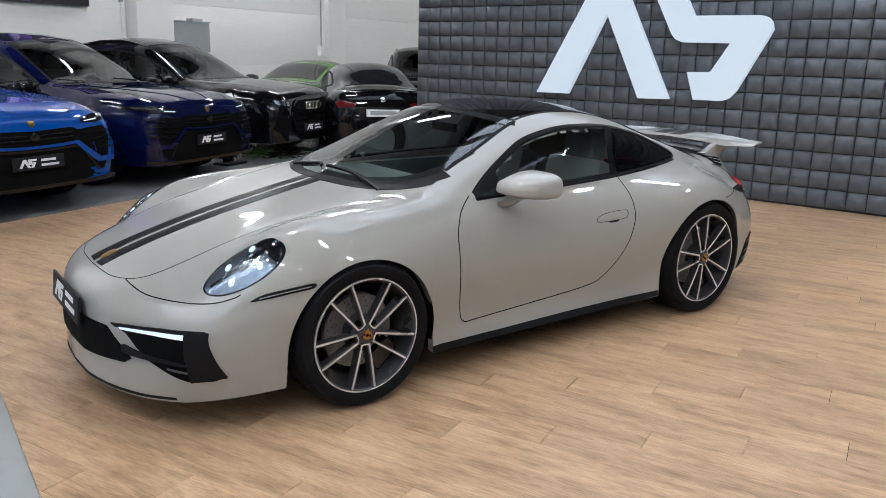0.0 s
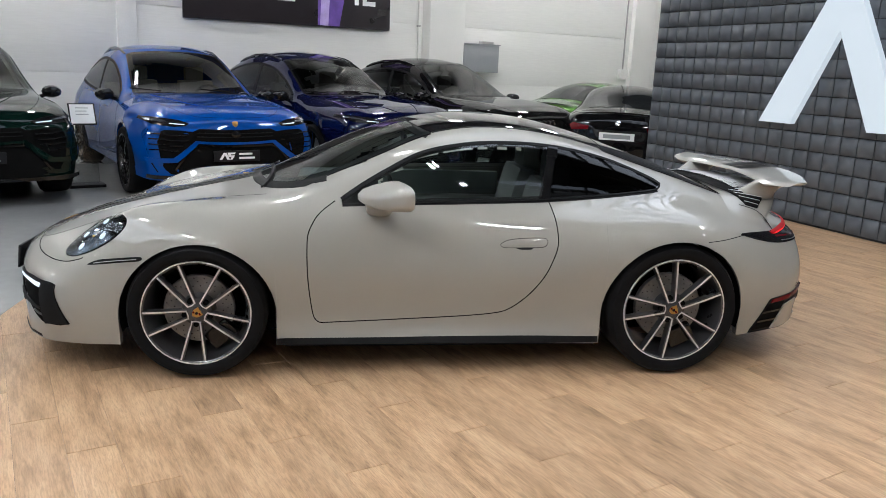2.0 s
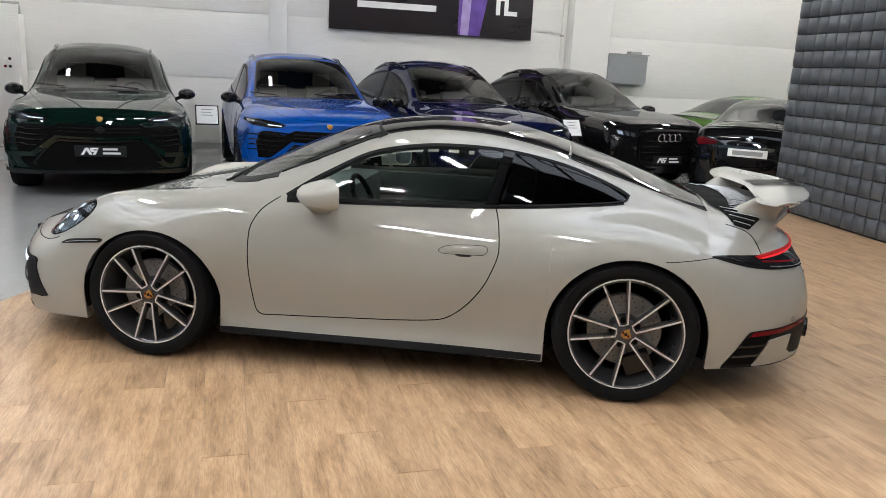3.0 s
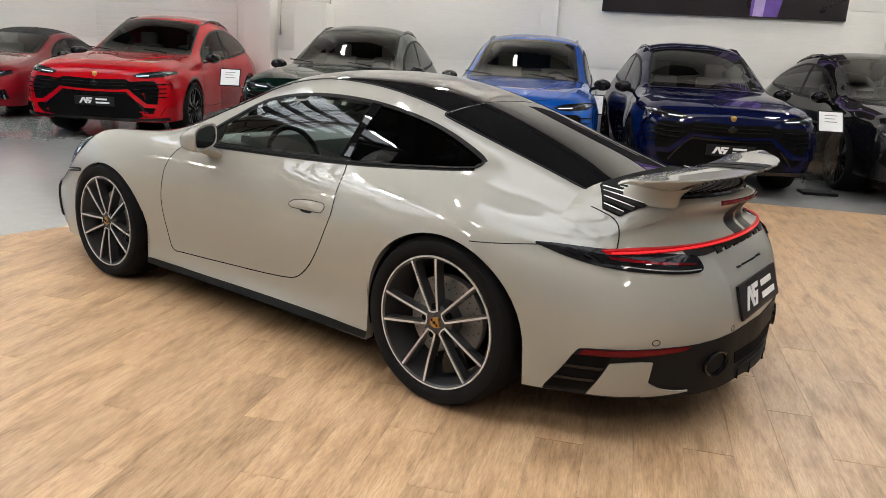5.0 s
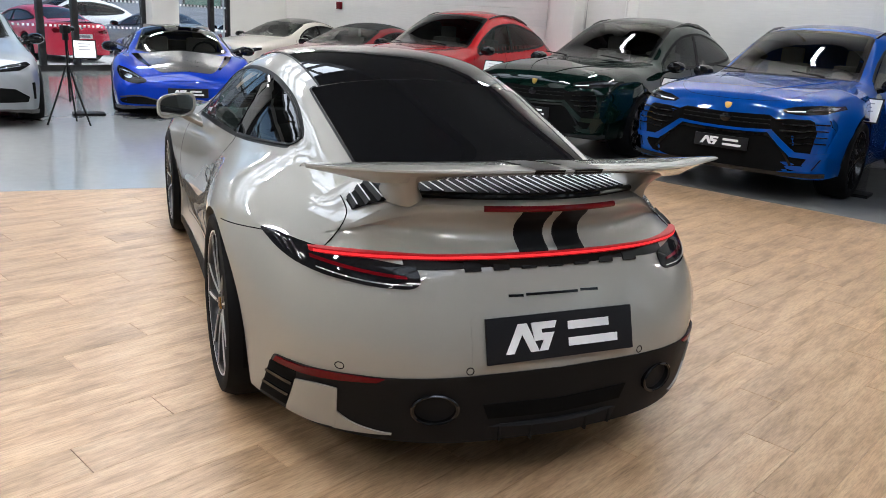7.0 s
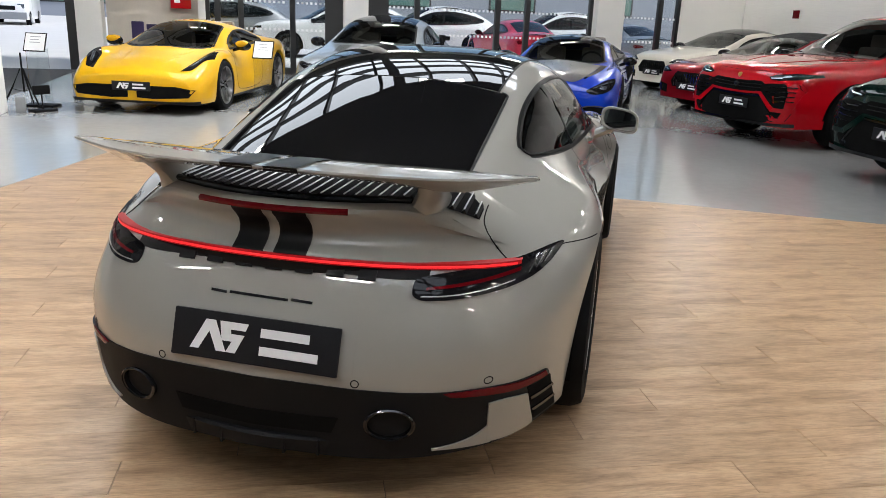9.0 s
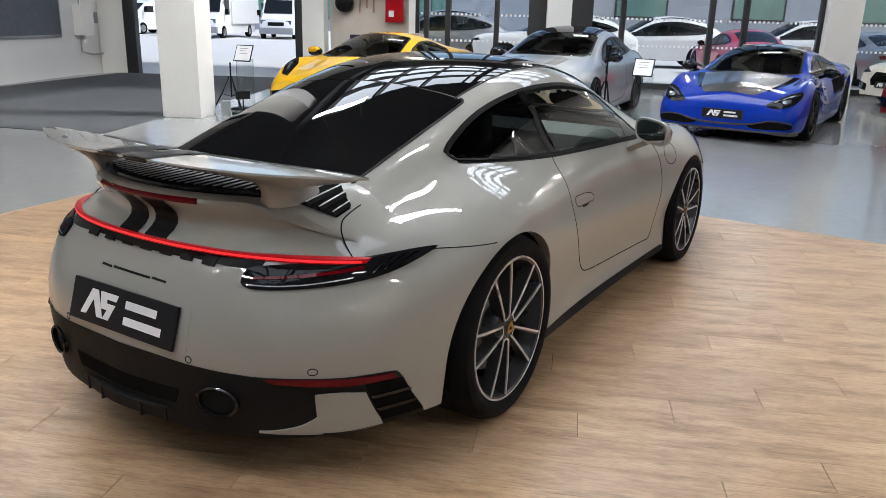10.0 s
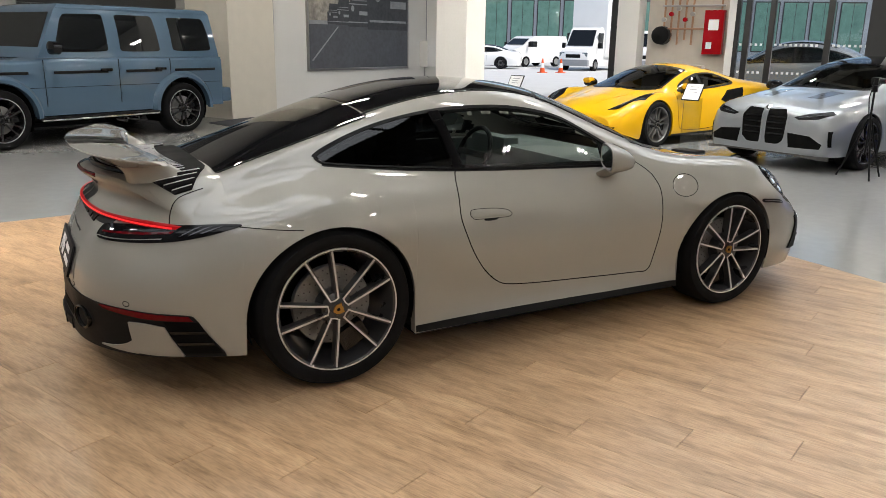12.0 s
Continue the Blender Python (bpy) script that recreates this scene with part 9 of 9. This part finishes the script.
# ---- the wooden platform, plank by plank ----
def wood_material(name, per_island):
    m = bpy.data.materials.new(name)
    m.use_nodes = True
    n, l = m.node_tree.nodes, m.node_tree.links
    p = n["Principled BSDF"]
    tc = n.new("ShaderNodeTexCoord")
    if per_island:
        geo = n.new("ShaderNodeNewGeometry")
        rnd = geo.outputs["Random Per Island"]
    else:
        oi = n.new("ShaderNodeObjectInfo")
        rnd = oi.outputs["Random"]
    off = n.new("ShaderNodeVectorMath")
    off.operation = "SCALE"
    off.inputs[0].default_value = (37.0, 19.0, 11.0)
    l.new(rnd, off.inputs["Scale"])
    add = n.new("ShaderNodeVectorMath")
    l.new(tc.outputs["Object"], add.inputs[0]), l.new(off.outputs[0], add.inputs[1])
    grain_map = n.new("ShaderNodeMapping")
    grain_map.inputs["Scale"].default_value = (3.0, 22.0, 1.0)
    l.new(add.outputs[0], grain_map.inputs[0])
    grain = n.new("ShaderNodeTexNoise")
    grain.inputs["Scale"].default_value, grain.inputs["Detail"].default_value, grain.inputs["Roughness"].default_value = 1.6, 6, 0.62
    grain.inputs["Distortion"].default_value = 0.9
    l.new(grain_map.outputs[0], grain.inputs["Vector"])
    cloud_map = n.new("ShaderNodeMapping")
    cloud_map.inputs["Scale"].default_value = (1.6, 6.5, 1.0)
    l.new(add.outputs[0], cloud_map.inputs[0])
    cloud = n.new("ShaderNodeTexNoise")
    cloud.inputs["Scale"].default_value, cloud.inputs["Detail"].default_value = 1.8, 3
    l.new(cloud_map.outputs[0], cloud.inputs["Vector"])
    ramp = n.new("ShaderNodeValToRGB")
    e = ramp.color_ramp.elements
    e[0].position, e[0].color = 0.31, (0.22, 0.128, 0.060, 1)
    e[1].position, e[1].color = 0.72, (0.57, 0.395, 0.238, 1)
    mid = ramp.color_ramp.elements.new(0.50)
    mid.color = (0.44, 0.282, 0.160, 1)
    mix = n.new("ShaderNodeMath")
    mix.operation = "MULTIPLY_ADD"
    mix.inputs[1].default_value = 0.55
    l.new(cloud.outputs[0], mix.inputs[0])
    half = n.new("ShaderNodeMath")
    half.operation = "MULTIPLY"
    half.inputs[1].default_value = 0.45
    l.new(grain.outputs[0], half.inputs[0])
    l.new(half.outputs[0], mix.inputs[2])
    l.new(mix.outputs[0], ramp.inputs[0])
    tone = n.new("ShaderNodeMapRange")
    tone.inputs["To Min"].default_value, tone.inputs["To Max"].default_value = 0.91, 1.08
    l.new(rnd, tone.inputs[0])
    scale = n.new("ShaderNodeVectorMath")
    scale.operation = "SCALE"
    # fine dark pores along the grain and a few small knots
    pore_map = n.new("ShaderNodeMapping")
    pore_map.inputs["Scale"].default_value = (16.0, 150.0, 1.0)
    l.new(add.outputs[0], pore_map.inputs[0])
    pore = n.new("ShaderNodeTexNoise")
    pore.inputs["Scale"].default_value, pore.inputs["Detail"].default_value, pore.inputs["Roughness"].default_value = 1.0, 3, 0.7
    l.new(pore_map.outputs[0], pore.inputs["Vector"])
    pores = n.new("ShaderNodeMapRange")
    pores.inputs["From Min"].default_value, pores.inputs["From Max"].default_value = 0.36, 0.56
    pores.inputs["To Min"].default_value, pores.inputs["To Max"].default_value = 0.78, 1.07
    l.new(pore.outputs[0], pores.inputs[0])
    knot_map = n.new("ShaderNodeMapping")
    knot_map.inputs["Scale"].default_value = (1.5, 3.6, 1.0)
    l.new(add.outputs[0], knot_map.inputs[0])
    knot = n.new("ShaderNodeTexVoronoi")
    knot.inputs["Scale"].default_value = 1.3
    l.new(knot_map.outputs[0], knot.inputs["Vector"])
    knots = n.new("ShaderNodeMapRange")
    knots.inputs["From Min"].default_value, knots.inputs["From Max"].default_value = 0.015, 0.075
    knots.inputs["To Min"].default_value, knots.inputs["To Max"].default_value = 0.72, 1.0
    l.new(knot.outputs["Distance"], knots.inputs[0])
    wear = n.new("ShaderNodeMath")
    wear.operation = "MULTIPLY"
    l.new(pores.outputs[0], wear.inputs[0]), l.new(knots.outputs[0], wear.inputs[1])
    tint = n.new("ShaderNodeMath")
    tint.operation = "MULTIPLY"
    l.new(tone.outputs[0], tint.inputs[0]), l.new(wear.outputs[0], tint.inputs[1])
    l.new(ramp.outputs[0], scale.inputs[0]), l.new(tint.outputs[0], scale.inputs["Scale"])
    l.new(scale.outputs[0], p.inputs["Base Color"])
    rr = n.new("ShaderNodeMapRange")
    rr.inputs["To Min"].default_value, rr.inputs["To Max"].default_value = 0.30, 0.46
    l.new(grain.outputs[0], rr.inputs[0])
    l.new(rr.outputs[0], p.inputs["Roughness"])
    b = n.new("ShaderNodeBump")
    b.inputs["Strength"].default_value, b.inputs["Distance"].default_value = 0.5, 0.0008
    l.new(grain.outputs[0], b.inputs["Height"])
    l.new(b.outputs[0], p.inputs["Normal"])
    return m


def clip_poly(poly, hull):
    """The part of a polygon inside a convex hull (counter-clockwise)."""
    out = poly
    for i in range(len(hull)):
        a, b = hull[i], hull[(i + 1) % len(hull)]
        src, out = out, []
        for k in range(len(src)):
            p, q = src[k], src[(k + 1) % len(src)]
            dp = (b[0] - a[0]) * (p[1] - a[1]) - (b[1] - a[1]) * (p[0] - a[0])
            dq = (b[0] - a[0]) * (q[1] - a[1]) - (b[1] - a[1]) * (q[0] - a[0])
            if dp >= 0:
                out.append(p)
            if (dp >= 0) != (dq >= 0):
                t = dp / (dp - dq)
                out.append((p[0] + (q[0] - p[0]) * t, p[1] + (q[1] - p[1]) * t))
        if len(out) < 3:
            return []
    return out


def planks():
    base = slab("wood_platform", PLATFORM, GROUND + 0.002, -0.009, BACK, "wood-look plank platform under the sports car", category="platform")
    wood, rest_wood = wood_material("oak_planks", False), wood_material("oak_planks_joined", True)
    rot = pose(0, 0, 0, 0, 0, HALL + 91)
    inv = rot.inverted()
    hull = [tuple((inv @ Vector((x, y, 0)))[:2]) for x, y in PLATFORM]
    w, length, gap, side = 0.186, 1.22, 0.0012, 0.0004
    shared = None
    jobs = []
    y0, y1 = min(p[1] for p in hull), max(p[1] for p in hull)
    x0, x1 = min(p[0] for p in hull), max(p[0] for p in hull)
    for r in range(int((y1 - y0) / w) + 2):
        cy = y0 + (r + 0.5) * w
        start = x0 - 2 * length + (r * 0.37) % length
        for k in range(int((x1 - x0) / length) + 4):
            cx = start + k * length
            rect = [(cx - length / 2 + gap, cy - w / 2 + side), (cx + length / 2 - gap, cy - w / 2 + side), (cx + length / 2 - gap, cy + w / 2 - side), (cx - length / 2 + gap, cy + w / 2 - side)]
            c = clip_poly(rect, hull)
            if len(c) >= 3:
                whole = len(c) == 4 and all(math.hypot(a[0] - b[0], a[1] - b[1]) < 1e-6 for a, b in zip(c, rect))
                p = rot @ Vector((cx, cy, 0))
                jobs.append((abs(p.y) + 0.6 * abs(p.x), cx, cy, whole, c))
    jobs.sort()
    vs, fs = [], []
    count = 0

    def solid(c, cx, cy):
        n = len(c)
        ca, cb = sum(p[0] for p in c) / n, sum(p[1] for p in c) / n
        top = [(ca + (a - ca) * 0.998 - cx, cb + (b - cb) * 0.994 - cy, 0.0) for a, b in c]
        low = [(a - cx, b - cy, -0.0008) for a, b in c]
        foot = [(a - cx, b - cy, -0.009) for a, b in c]
        v = top + low + foot
        f = [tuple(range(n))] + [(i + n * k, n * (k + 1) + i, n * (k + 1) + (i + 1) % n, n * k + (i + 1) % n) for k in (0, 1) for i in range(n)]
        return v, f

    for d, cx, cy, whole, c in jobs:
        if count < 298:
            if whole and shared is not None:
                o = new("plank", shared)
                o.parent = base
            else:
                o = mesh("plank", *solid(c, cx, cy), wood, base, smooth=False)
                if whole:
                    shared = o.data
            o.matrix_local = rot @ Matrix.Translation((cx, cy, 0))
            count += 1
        else:
            v, f = solid(c, cx, cy)
            b = len(vs)
            vs += [(a + cx, e + cy, z) for a, e, z in v]
            fs += [tuple(b + i for i in q) for q in f]
    if vs:
        r = mesh("planks", vs, fs, rest_wood, base, smooth=False)
        r.matrix_local = rot
        r["kind"] = "stuff"


planks()
